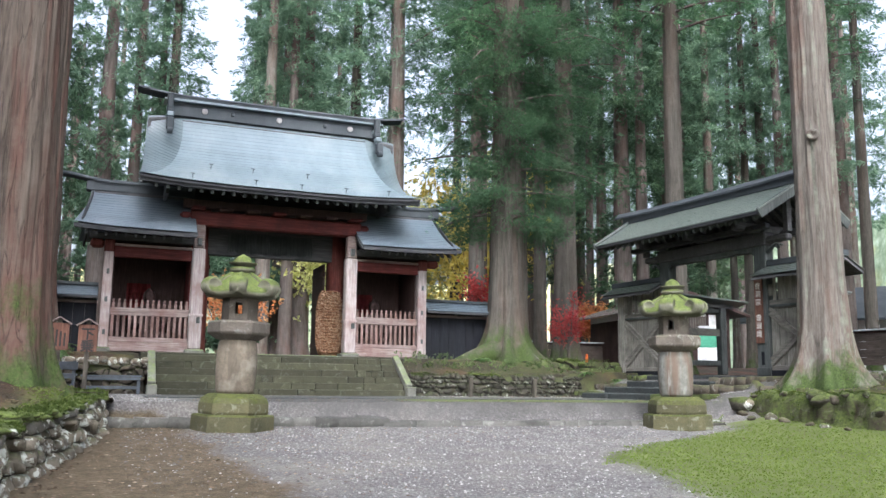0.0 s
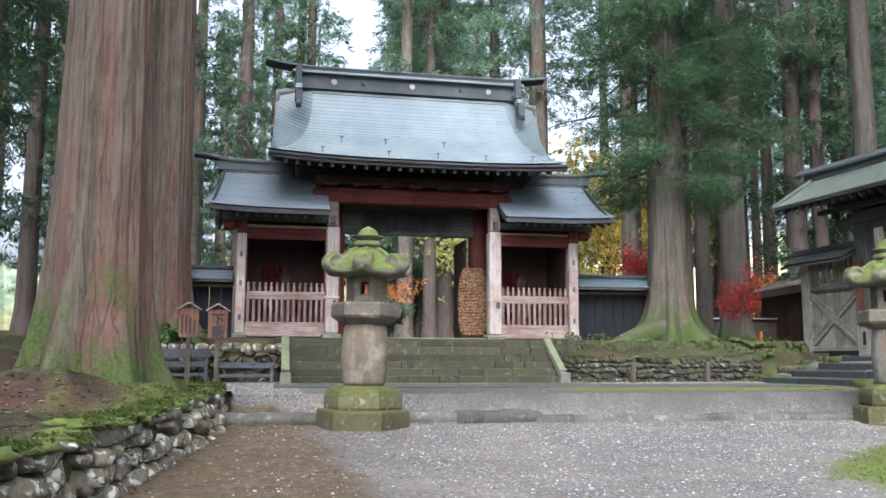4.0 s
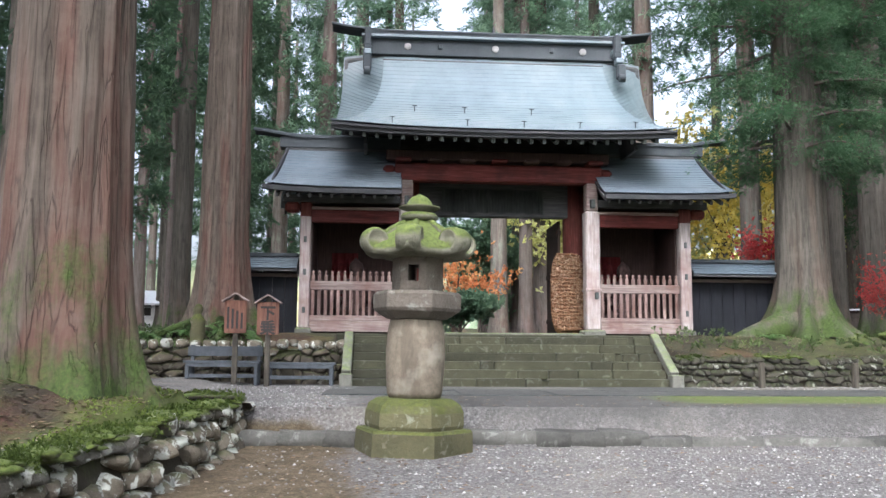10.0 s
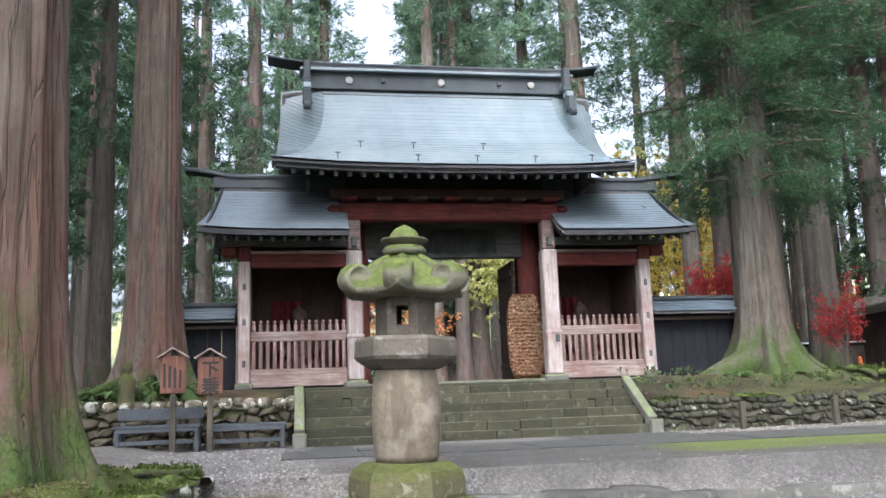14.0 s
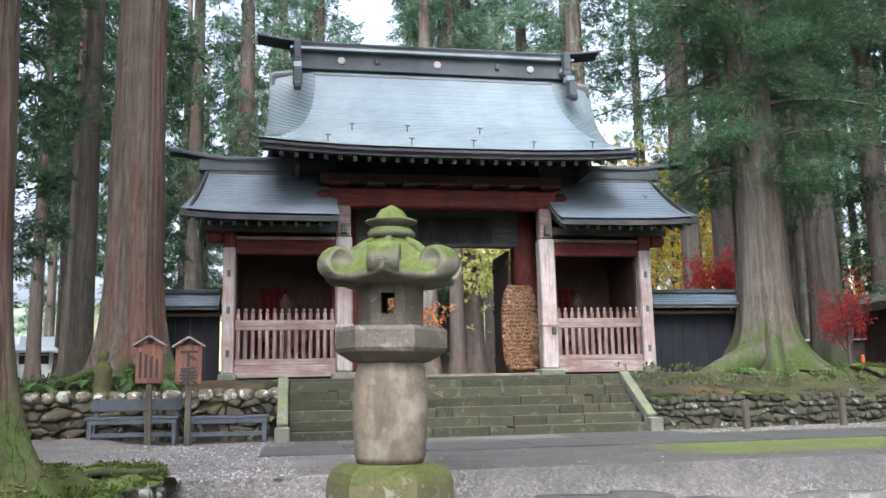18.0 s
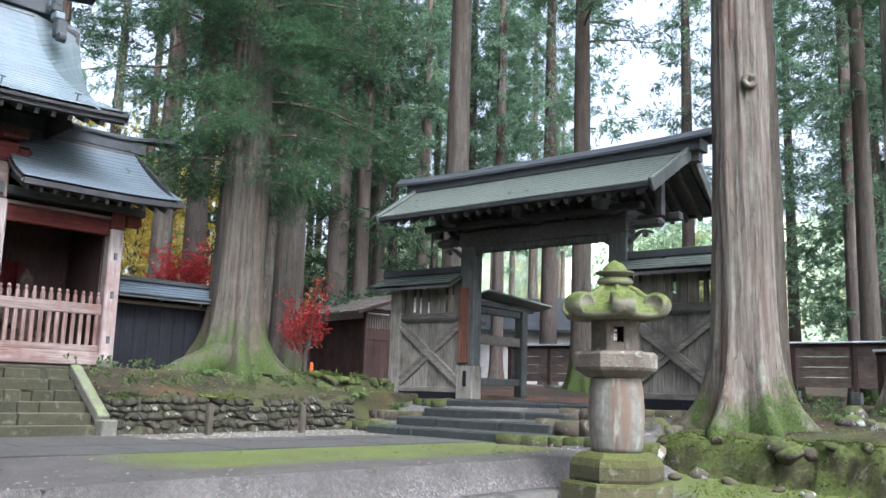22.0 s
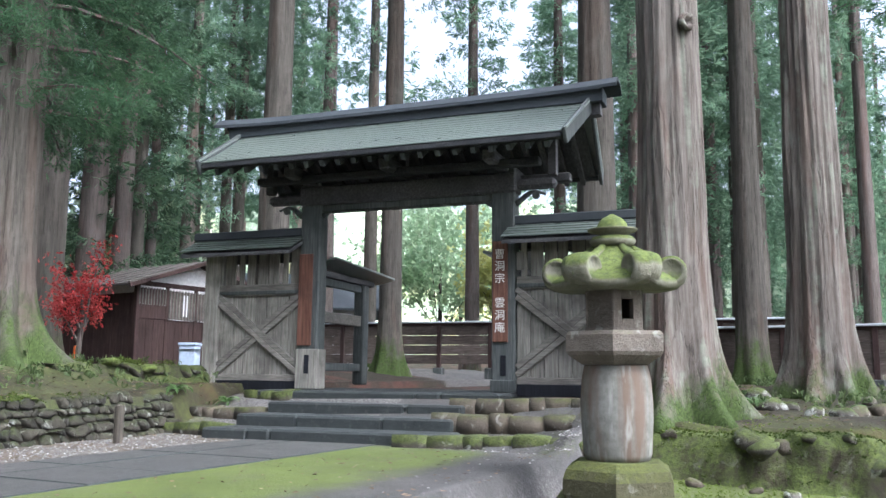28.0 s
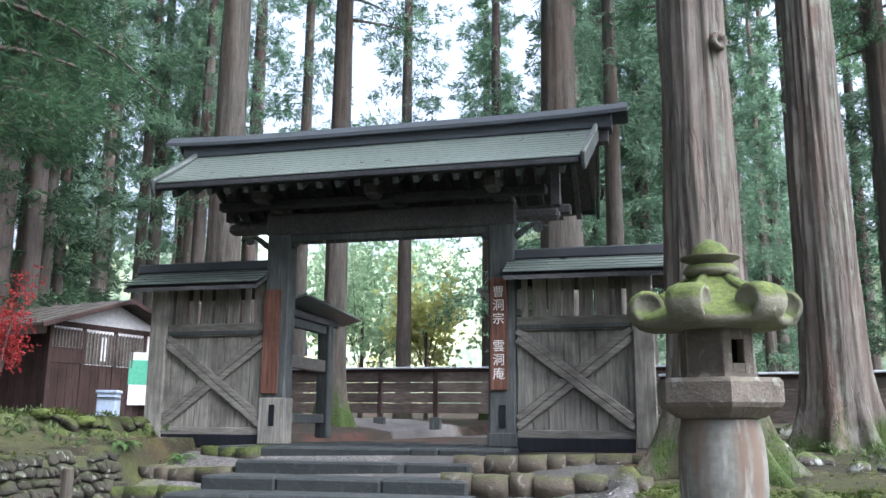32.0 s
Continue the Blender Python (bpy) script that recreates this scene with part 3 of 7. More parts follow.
def moss_amount(x, y):
    m = 0.0
    # bright moss lawn in the south-east
    left = lerp_line([(1.2, -16), (1.3, -11.4), (1.65, -10.2), (1.85, -8.9), (3.6, -7.6), (5.3, -6.6), (6.3, -5.9)], y)
    if y < -5.25 and left - 0.6 < x < lerp_line(WALL_E, y) + 0.1:
        m = max(m, (0.9 - 0.08 * smooth01(y, -8.5, -6.5)) * smooth01(x - left, -0.5, 0.7))
    # thin moss along the paving
    m = max(m, 0.8 * smooth01(x, 0.5, 1.9) * smooth01(-x, -7.4, -6.6) * smooth01(y, -4.6, -3.8) * (1 if y < -2.4 else 0))
    de = x - lerp_line(WALL_E, y)
    if y < -4.7 and de > 0.05:
        m = max(m, 0.56 - 0.2 * smooth01(de, 0.15, 0.7))
    if -4.9 < y < -3.0 and x > 6.4:
        m = max(m, 0.3)
    if y > 0.3 and 2.9 < x < 12 or y > 1 and x < -2.9:
        m = max(m, 0.36 + 0.3 * math.exp(-((x - 6.57) ** 2 + (y - 3.35) ** 2) / 2.5))
    if y < -4.7 and x < lerp_line(WALL_W, y) - 0.1:
        m = max(m, 0.75 - 0.45 * smooth01(lerp_line(WALL_W, y) - x, 0.2, 0.9), 0.52 * root_ridge(x, y) if y > -10.5 else 0)
    return m


def ground():
    xs, ys = axis_steps(-9.0, 14.0, 0.125, 700), axis_steps(-19.0, 4.0, 0.125, 700)
    nx, ny = len(xs), len(ys)
    verts = [(x, y, land(x, y)) for y in ys for x in xs]
    faces = [(j * nx + i, j * nx + i + 1, (j + 1) * nx + i + 1, (j + 1) * nx + i) for j in range(ny - 1) for i in range(nx - 1)]
    me = bpy.data.meshes.new("ground")
    me.from_pydata(verts, [], faces)
    for nm, fn in (("moss", moss_amount), ("packed", lambda x, y: smooth01(y, -5.3, -4.6) * smooth01(x, -2.2, -0.5) * (1 if y < -2 else 0)),
                   ("earth", lambda x, y: 0.95 * smooth01(-x - 0.12 * (y + 9) + 0.25 * noise.noise((x * 1.2, y * 1.2, 8)), 1.45, 2.7) * smooth01(y, -17, -11) if y < -4.9 else (0.55 if 2.9 < x < 7.2 and -0.95 < y < 0.4 else 0)),
                   ("litter", lambda x, y: 0.0 if 18.7 < x < 27 else 1.0 if (x < lerp_line(WALL_W, y) - 0.15 and y < -4.7) or (y > north_wall(x) + 0.1 and not -2.9 < x < 2.9) or (y > 0.9) or (x > 8.7) or (y < -4.7 and x > lerp_line(WALL_E, y) + 0.1) or y < -21 or x < -6 else (0.3 if x < -3.4 and y > -4.7 else 0.0))):
        at = me.attributes.new(nm, "FLOAT", "POINT")
        at.data.foreach_set("value", [fn(v[0], v[1]) for v in verts])
    for p in me.polygons:
        p.use_smooth = True
    part("ground", me, M_GROUND)
    tagged(bpy.data.objects["ground"], "grey gravel forecourt with moss and bare earth", "ground", kind="structure")


ground()

# ---- the red gate ----


def red_gate():
    gate = thing("temple_gate", "red-stained wooden temple gate with blue-grey copper roof and fenced bays", "gate", Matrix.Translation((XC, 0, 0)))
    hx, ex, yr, ye, ze, zr = 3.28, 2.48, 4.1, 2.08, 4.8, 6.93

    def swept(x, s):
        """How far out on the swept-back verge a point lies, 0 to 1."""
        s = min(s, 1.0)
        xi = ex - 0.1 + (hx - ex + 0.1) * (1 - s) ** 2.4
        return max(0.0, (abs(x) - xi) / (hx - xi + 1e-3))

    def turned(x, s):
        """The courses turn upwards on the verges."""
        s = min(s, 1.0)
        return min(1.0, s + 0.5 * swept(x, s) * math.sqrt(max(0.0, s * (1 - s))))

    def roof_z(x, s):
        w, s = swept(x, s), turned(x, s)
        z = ze + (zr - ze) * (0.42 * s + 0.58 * s * s) + 0.1 * (abs(x) / hx) ** 3 * (1 - s)
        return z - 0.12 * s * w

    def roof_y(x, s):
        w, s = swept(x, s), turned(x, s)
        return ye + (yr - ye) * s + 1.9 * w * s * (1 - s)

    def end_x(s):
        s = min(s, 1.0)
        return hx - 0.06 * s + 0.1 * (1 - s) ** 6

    def fold_x(s):
        s = min(s, 1.0)
        return ex - 0.1 + (hx - ex + 0.1) * (1 - s) ** 2.4

    def columns(s):
        """Places across the slope: five on each verge, the rest on the main face."""
        e, f = end_x(s), min(fold_x(s), end_x(s) - 0.004)
        side = [e + (f - e) * q / 5 for q in range(6)]
        return [-v for v in side] + [f * (2 * q / 34 - 1) for q in range(1, 34)] + side[::-1]

    roof = part("roof", box(-2.4, 2.4, yr - 0.12, yr + 0.12, zr - 0.5, zr - 0.15), M_DARK, gate)
    n, k = 26, 49
    for i in range(n):
        s0, s1 = i / n, (i + 1) / n + 0.006
        rows = []
        for s, lift in ((s0, 0.016), (s1, 0.002)):
            rows.append([(x, roof_y(x, s), roof_z(x, s) + lift) for x in columns(s)])
        sheet = part("copper_course", strip(rows, thick=0.014), M_ROOF, roof)
        # verge faces get the darker copper, so their shade is in the colour
        sheet.data.materials.append(M_VERGE)
        for p in sheet.data.polygons:
            p.material_index = 1 if abs(p.center.x) > fold_x((s0 + s1) / 2) - 0.01 else 0
    rows = [[(end_x(s) * (2 * j / (k - 1) - 1), 2 * yr - roof_y(end_x(s) * (2 * j / (k - 1) - 1), s), roof_z(end_x(s) * (2 * j / (k - 1) - 1), s)) for j in range(k)][::-1] for s in [q / 12 for q in range(13)]]
    part("rear_slope", strip(rows, thick=0.03), M_ROOF, roof)
    # soffit boarding, set below the sheets, and the eave boards
    rows = [[(0.985 * end_x(s) * (2 * j / 16 - 1), 0.05 + roof_y(0.985 * end_x(s) * (2 * j / 16 - 1), s), roof_z(0.985 * end_x(s) * (2 * j / 16 - 1), s) - 0.05) for j in range(17)] for s in [q / 8 for q in range(9)]]
    part("soffit", strip(rows, thick=0.05), M_DARK, roof)
    rows = [[(x, 2 * yr - y, z) for x, y, z in r][::-1] for r in rows]
    part("rear_soffit", strip(rows, thick=0.05), M_DARK, roof)
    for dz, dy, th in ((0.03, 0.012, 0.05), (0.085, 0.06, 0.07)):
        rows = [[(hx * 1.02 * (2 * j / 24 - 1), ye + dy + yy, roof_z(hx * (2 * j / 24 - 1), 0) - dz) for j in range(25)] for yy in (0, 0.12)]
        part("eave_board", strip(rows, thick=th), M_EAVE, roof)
    # rafters in two tiers
    for i in range(25):
        x = -2.98 + i * 5.96 / 24
        z = roof_z(x, 0)
        part("rafter", beam((x, ye + 0.14, z - 0.2), (x, 3.6, z + 0.42), 0.075, 0.1), M_DARKV, roof)
    for x in (-1, 1):
        part("verge_board", strip([[(x * (end_x(s) - 0.02 - w), 0.06 + roof_y(x * end_x(s), s), roof_z(x * end_x(s), s) - 0.07) for s in [q / 10 for q in range(11)]] for w in ((0, 0.06) if x > 0 else (0.06, 0))], thick=0.14), M_DARK, roof)
        part("verge_board", strip([[(x * (end_x(s) - 0.02 - w), 2 * yr - 0.06 - roof_y(x * end_x(s), s), roof_z(x * end_x(s), s) - 0.07) for s in [q / 10 for q in range(11)]] for w in ((0.06, 0) if x > 0 else (0, 0.06))], thick=0.14), M_DARK, roof)
        tri = bmesh.new()
        f1 = [tri.verts.new((x * 2.75, y, z)) for y, z in ((2.7, 4.6), (5.5, 4.6), (4.1, 6.5))]
        f2 = [tri.verts.new((x * 2.68, y, z)) for y, z in ((2.7, 4.6), (5.5, 4.6), (4.1, 6.5))]
        tri.faces.new(f1), tri.faces.new(f2[::-1])
        for a in range(3):
            tri.faces.new((f1[a], f2[a], f2[(a + 1) % 3], f1[(a + 1) % 3]))
        part("gable_wall", tri, M_DARK, roof)
    # snow hooks stand on the slope in two rows
    for s, xs in ((0.07, (-2.2, -0.75, 0.35, 1.45, 2.55)), (0.36, (-1.75, -0.75, 0.6))):
        for x in xs:
            y, z = ye + (yr - ye) * s, roof_z(x, s)
            bm = tube([(x, y, z), (x, y - 0.03, z + 0.12)], [0.011, 0.011], 5)
            beam((x - 0.05, y - 0.03, z + 0.12), (x + 0.05, y - 0.03, z + 0.115), 0.016, 0.016, 0, bm)
            part("snow_hook", bm, M_RIDGE, roof)
    # ridge: lower box with crests, upper cap with lifted ends
    ridge = part("ridge", box(-2.72, 2.72, yr - 0.13, yr + 0.13, zr - 0.05, zr + 0.3, 0.01), M_RIDGE, gate, "dark sheet-metal ridge")
    part("ridge_moulding", box(-2.86, 2.86, yr - 0.25, yr + 0.25, zr + 0.3, zr + 0.36, 0.01), M_ROOF, ridge)
    part("ridge_moulding", box(-2.8, 2.8, yr - 0.23, yr + 0.23, zr + 0.36, zr + 0.44, 0.01), M_RIDGE, ridge)
    rows = []
    for q in range(29):
        x = -3.5 + 7.0 * q / 28
        lift = 0.13 * max(0, (abs(x) - 2.2) / 1.3) ** 1.8
        zt = zr + 0.45 + lift
        rows.append([(x, yr + 0.25, zt), (x, yr + 0.1, zt + 0.07), (x, yr - 0.1, zt + 0.07), (x, yr - 0.25, zt)])
    part("ridge_cap", strip(rows, thick=0.03), M_RIDGE, ridge)
    for x in (-1.87, 0.03, 1.95):
        bm = lathe([(0.065, 0), (0.075, 0.01), (0.075, 0.03), (0.05, 0.04)], 20)
        bmesh.ops.transform(bm, matrix=pose(x, yr - 0.13, zr + 0.13, 90), verts=bm.verts)
        part("crest_disc", bm, M_CREST, ridge, "pale round crest")
    for x in (-1.17, 1.26):
        part("ridge_bolt", box(x - 0.045, x + 0.045, yr - 0.18, yr - 0.12, zr + 0.09, zr + 0.19, 0.012), M_RIDGE, ridge)
    part("lightning_pin", lathe([(0.05, 0), (0.03, 0.08), (0.012, 0.14), (0.004, 0.22)], 8), M_RIDGE, ridge).location = (0, yr, zr + 0.52)
    for x in (-2.72, 2.64):
        orn = part("verge_ornament", box(x - 0.07, x + 0.07, yr - 0.48, yr - 0.28, zr + 0.02, zr + 0.42, 0.02), M_RIDGE, ridge, "stepped verge ornament of dark metal")
        for q in range(4):
            s = 1.0 - 0.07 * q
            z = roof_z(x, s) + 0.04
            y = ye + (yr - ye) * s - 0.28
            part("step_block", box(x - 0.085, x + 0.085, y - 0.05, y + 0.16, z + 0.02 - 0.16 * (q > 2), z + 0.15, 0.02), M_ROOF if q % 2 == 0 else M_RIDGE, orn)
        bm = lathe([(0.03, -0.07), (0.085, -0.06), (0.085, 0.06), (0.03, 0.07)], 12)
        bmesh.ops.transform(bm, matrix=pose(x, 3.36, 6.3, 0, 90), verts=bm.verts)
        part("scroll", bm, M_RIDGE, orn)
    # posts and beams
    yf, yb = 3.32, 4.85
    for x, w in ((-3.88, 0.21), (3.86, 0.24)):
        post = part("corner_post", box(x - w / 2, x + w / 2, yf - 0.1, yf + 0.12, 1.0, 3.45, 0.02), M_PALE, gate, "pale weathered corner post")
        part("post_base", box(x - 0.16, x + 0.16, yf - 0.16, yf + 0.18, 0.85, 1.0, 0.02), M_STONE, post)
        part("post_head", box(x - w / 2 - 0.008, x + w / 2 + 0.008, yf - 0.108, yf + 0.128, 3.2, 3.5, 0.02), M_REDV, post)
        for z in (1.35, 2.1, 2.75):
            part("mortise_cover", box(x - 0.03, x + 0.03, yf - 0.118, yf - 0.09, z - 0.06, z + 0.06, 0.01), M_DARKV, post)
        part("rear_post", box(x - w / 2, x + w / 2, yb - 0.1, yb + 0.12, 0.9, 3.5, 0.02), M_REDV, gate)
    for x in (-1.87, 1.92):
        post = part("main_post", box(x - 0.15, x + 0.15, yf - 0.14, yf + 0.16, 1.0, 3.42, 0.03), M_PALE, gate, "square post, faded to pale pink below and red above")
        part("post_base", box(x - 0.23, x + 0.23, yf - 0.22, yf + 0.24, 0.84, 1.0, 0.03), M_STONE, post)
        part("upper_shaft", box(x - 0.125, x + 0.125, yf - 0.115, yf + 0.135, 3.42, 4.1, 0.025), M_PALEX, post)
        part("collar", box(x - 0.165, x + 0.165, yf - 0.155, yf + 0.175, 1.78, 1.84, 0.01), M_PALE, post)
        part("tie_end", box(x - 0.05, x + 0.05, yf - 0.2, yf - 0.1, 3.48, 3.66, 0.012), M_DARKV, post)
        part("tie_end", box(x + 0.02, x + 0.1, yf - 0.185, yf - 0.1, 1.62, 1.76, 0.012), M_DARKV, post)
        bm = lathe([(0.27, 0.92), (0.24, 1.2), (0.235, 3.0), (0.22, 4.6)], 20)
        bmesh.ops.translate(bm, vec=(x - 0.12 * (1 if x > 0 else -1), 4.35, 0), verts=bm.verts)
        part("round_pillar", bm, M_REDV, gate, "dark red round pillar", True)
        part("rear_post", box(x - 0.13, x + 0.13, 5.25, 5.5, 0.9, 4.2, 0.03), M_REDV, gate)
    # head beam with shaped ends
    bm = box(-2.12, 2.14, yf - 0.13, yf + 0.15, 3.98, 4.34, 0.03)
    part("head_beam", bm, M_RED, gate, "worn red head beam")
    for x in (-1, 1):
        part("beam_nose", box(min(x * 2.1, x * 2.36), max(x * 2.1, x * 2.36), yf - 0.11, yf + 0.13, 4.06, 4.3, 0.06), M_RED, gate)
    part("plate_beam", box(-2.3, 2.3, yf - 0.1, yf + 0.12, 4.42, 4.62, 0.02), M_BROWN, gate)
    for i in range(7):
        x = -1.95 + i * 3.9 / 6
        part("bracket", box(x - 0.16, x + 0.16, yf - 0.34, yf + 0.1, 4.34, 4.42, 0.03), M_RED if i % 3 == 0 else M_BROWN, gate)
    # carved panel and lintel over the passage
    part("passage_lintel", box(-1.74, 1.8, 4.2, 4.4, 3.42, 4.33, 0.02), M_DARK, gate)
    bm = strip([[(-1.1 + 2.2 * j / 40, 4.17 - 0.015 * math.cos(j), 3.5 + 0.5 * q + (0.06 * abs(math.sin(j * 0.55)) if q == 0 else 0)) for j in range(41)] for q in (0, 1)], thick=0.03)
    part("carved_panel", bm, M_DARKV, gate, "dark carved cloud panel")
    part("tie_beam", box(-1.74, 1.8, 5.28, 5.46, 3.6, 3.95, 0.02), M_DARK, gate)
    part("inner_ceiling", box(-3.9, 3.9, 3.5, 5.3, 4.34, 4.4, 0.0), M_DARK, gate)
    # side bays
    for sgn, xa, xb in ((-1, -3.775, -2.02), (1, 2.07, 3.74)):
        part("bay_lintel", box(xa, xb, yf - 0.06, yf + 0.08, 3.1, 3.36, 0.015), M_RED, gate, "carved red lintel")
        part("lintel_cap", box(xa, xb, yf - 0.09, yf + 0.1, 3.36, 3.42, 0.01), M_PALEX, gate)
        part("bay_sill", box(xa, xb, yf - 0.09, yf + 0.1, 0.92, 1.14, 0.015), M_PALEX, gate)
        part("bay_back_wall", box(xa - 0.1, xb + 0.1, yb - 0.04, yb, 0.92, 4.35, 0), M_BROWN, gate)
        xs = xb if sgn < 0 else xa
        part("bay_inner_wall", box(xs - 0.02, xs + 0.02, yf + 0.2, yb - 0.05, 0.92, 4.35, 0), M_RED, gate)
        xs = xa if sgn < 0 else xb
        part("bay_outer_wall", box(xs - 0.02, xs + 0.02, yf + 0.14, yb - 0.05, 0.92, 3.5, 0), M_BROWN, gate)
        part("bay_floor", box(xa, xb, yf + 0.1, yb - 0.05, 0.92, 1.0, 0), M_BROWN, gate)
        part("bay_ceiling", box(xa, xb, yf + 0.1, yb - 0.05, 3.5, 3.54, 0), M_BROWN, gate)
        fence = part("bay_fence", box(xa, xb, yf - 0.03, yf + 0.03, 1.75, 1.93, 0.012), M_PALEX, gate, "picket fence with faded red rails")
        part("bottom_rail", box(xa, xb, yf - 0.03, yf + 0.03, 1.14, 1.25, 0.012), M_PALEX, fence)
        npick = 14 if sgn < 0 else 13
        for i in range(npick):
            x = xa + (xb - xa) * (i + 0.5) / npick
            bm = box(x - 0.032, x + 0.032, yf - 0.022, yf + 0.022, 1.25, 1.75, 0.006)
            box(x - 0.032, x + 0.032, yf - 0.022, yf + 0.022, 1.93, 2.05, 0.006, bm)
            box(x - 0.018, x + 0.018, yf - 0.015, yf + 0.015, 2.05, 2.075, 0, bm)
            r = bmesh.ops.create_icosphere(bm, subdivisions=1, radius=0.032, matrix=Matrix.Translation((x, yf, 2.1)) @ Matrix.Diagonal((1, 0.8, 1.25, 1)))
            part("picket", bm, M_PICKET, fence)
        # wing roof over the bay
        xo = 4.63 * sgn
        xi = 2.0 * sgn
        wing = part("wing_roof", box(min(xi, xo * 0.93), max(xi, xo * 0.93), 3.78, 4.02, 4.55, 4.75, 0), M_DARK, gate, "lower copper wing roof")
        n = 17

        def wz(s, u):
            return 3.68 + 1.12 * (0.55 * s + 0.45 * s * s) + 0.07 * u ** 4 * (1 - s)

        def wx(s, u):
            return xi + (xo - 0.24 * sgn * smooth01(s, 0.0, 0.9) - xi) * u

        for i in range(n):
            rows = []
            for s, lift in ((i / n, 0.014), ((i + 1) / n + 0.008, 0.002)):
                r = [(wx(s, j / 12), 2.46 + 1.44 * s, wz(s, j / 12) + lift) for j in range(13)]
                rows.append(r if sgn > 0 else r[::-1])
            part("copper_course", strip(rows, thick=0.012), M_ROOFL, wing)
        rows = [[(wx(s, j / 12), 5.34 - 1.44 * s, wz(s, j / 12)) for j in range(13)] for s in [q / 8 for q in range(9)]]
        part("rear_slope", strip([r[::-1] if sgn > 0 else r for r in rows], thick=0.03), M_ROOFL, wing)
        rows = [[(wx(s, j / 12) * 0.99, 2.5 + 1.42 * s, wz(s, j / 12) - 0.05) for j in range(13)] for s in [q / 8 for q in range(9)]]
        part("soffit", strip([r if sgn > 0 else r[::-1] for r in rows], thick=0.04), M_DARK, wing)
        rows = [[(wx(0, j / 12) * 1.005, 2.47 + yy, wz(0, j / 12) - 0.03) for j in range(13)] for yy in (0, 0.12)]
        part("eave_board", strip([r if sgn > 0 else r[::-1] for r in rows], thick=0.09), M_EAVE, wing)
        for i in range(12):
            x = xi + (xo * 0.97 - xi) * (i + 0.5) / 12
            part("rafter", beam((x, 2.58, wz(0, 0.5) - 0.16), (x, 3.7, wz(0, 0.5) + 0.36), 0.06, 0.08), M_DARK, wing)
        # ridge of the wing and its lifted end
        rows = []
        for q in range(13):
            x = xi + (5.05 * sgn - xi) * q / 12
            zt = 4.98 + 0.13 * smooth01(abs(x), 4.0, 5.05)
            rows.append([(x, 4.08, zt), (x, 3.96, zt + 0.06), (x, 3.84, zt + 0.06), (x, 3.72, zt)][:: 1 if sgn > 0 else -1])
        part("wing_ridge_cap", strip(rows, thick=0.04), M_RIDGE, wing)
        part("wing_ridge", box(min(xi, 4.5 * sgn), max(xi, 4.5 * sgn), 3.76, 4.04, 4.74, 4.97, 0.01), M_RIDGE, wing)
        bm = bmesh.new()
        for y0, y1 in ((2.5, 3.9), (5.3, 3.9)):
            beam((xo * 0.975, y0, 3.62), (xo * 0.935, y1, 4.72), 0.05, 0.16, 0.01, bm)
        part("verge_board", bm, M_EAVE, wing)
        part("gable_panel", strip([[(4.1 * sgn, 3.3, 3.5), (4.1 * sgn, 4.8, 3.5)], [(4.1 * sgn, 3.85, 4.6), (4.1 * sgn, 4.0, 4.6)]], thick=0.03), M_DARK, wing)
        # timber frame: eave purlin with carved nose
        part("eave_purlin", box(min(xi, 4.35 * sgn), max(xi, 4.35 * sgn), yf - 0.08, yf + 0.1, 3.5, 3.66, 0.02), M_DARK, gate)
        part("purlin_nose", box(min(4.0 * sgn, 4.3 * sgn), max(4.0 * sgn, 4.3 * sgn), yf - 0.1, yf + 0.12, 3.3, 3.5, 0.05), M_REDV, gate)
    # door leaves, folded back into the passage
    for x in (-1.52, 1.5):
        leafp = part("door_leaf", box(x - 0.03, x + 0.03, 4.5, 5.75, 0.95, 3.4, 0.01), M_BROWN, gate, "open dark plank door leaf")
        for z in (1.2, 2.2, 3.1):
            part("ledge", box(x - 0.06, x + 0.06, 4.52, 5.73, z, z + 0.1, 0.01), M_BROWN, leafp)
    # threshold and paved passage under the gate
    part("threshold", box(-1.7, 1.75, 3.2, 5.5, 0.84, 0.93, 0.015), M_STONE, gate)
    return gate


red_gate()


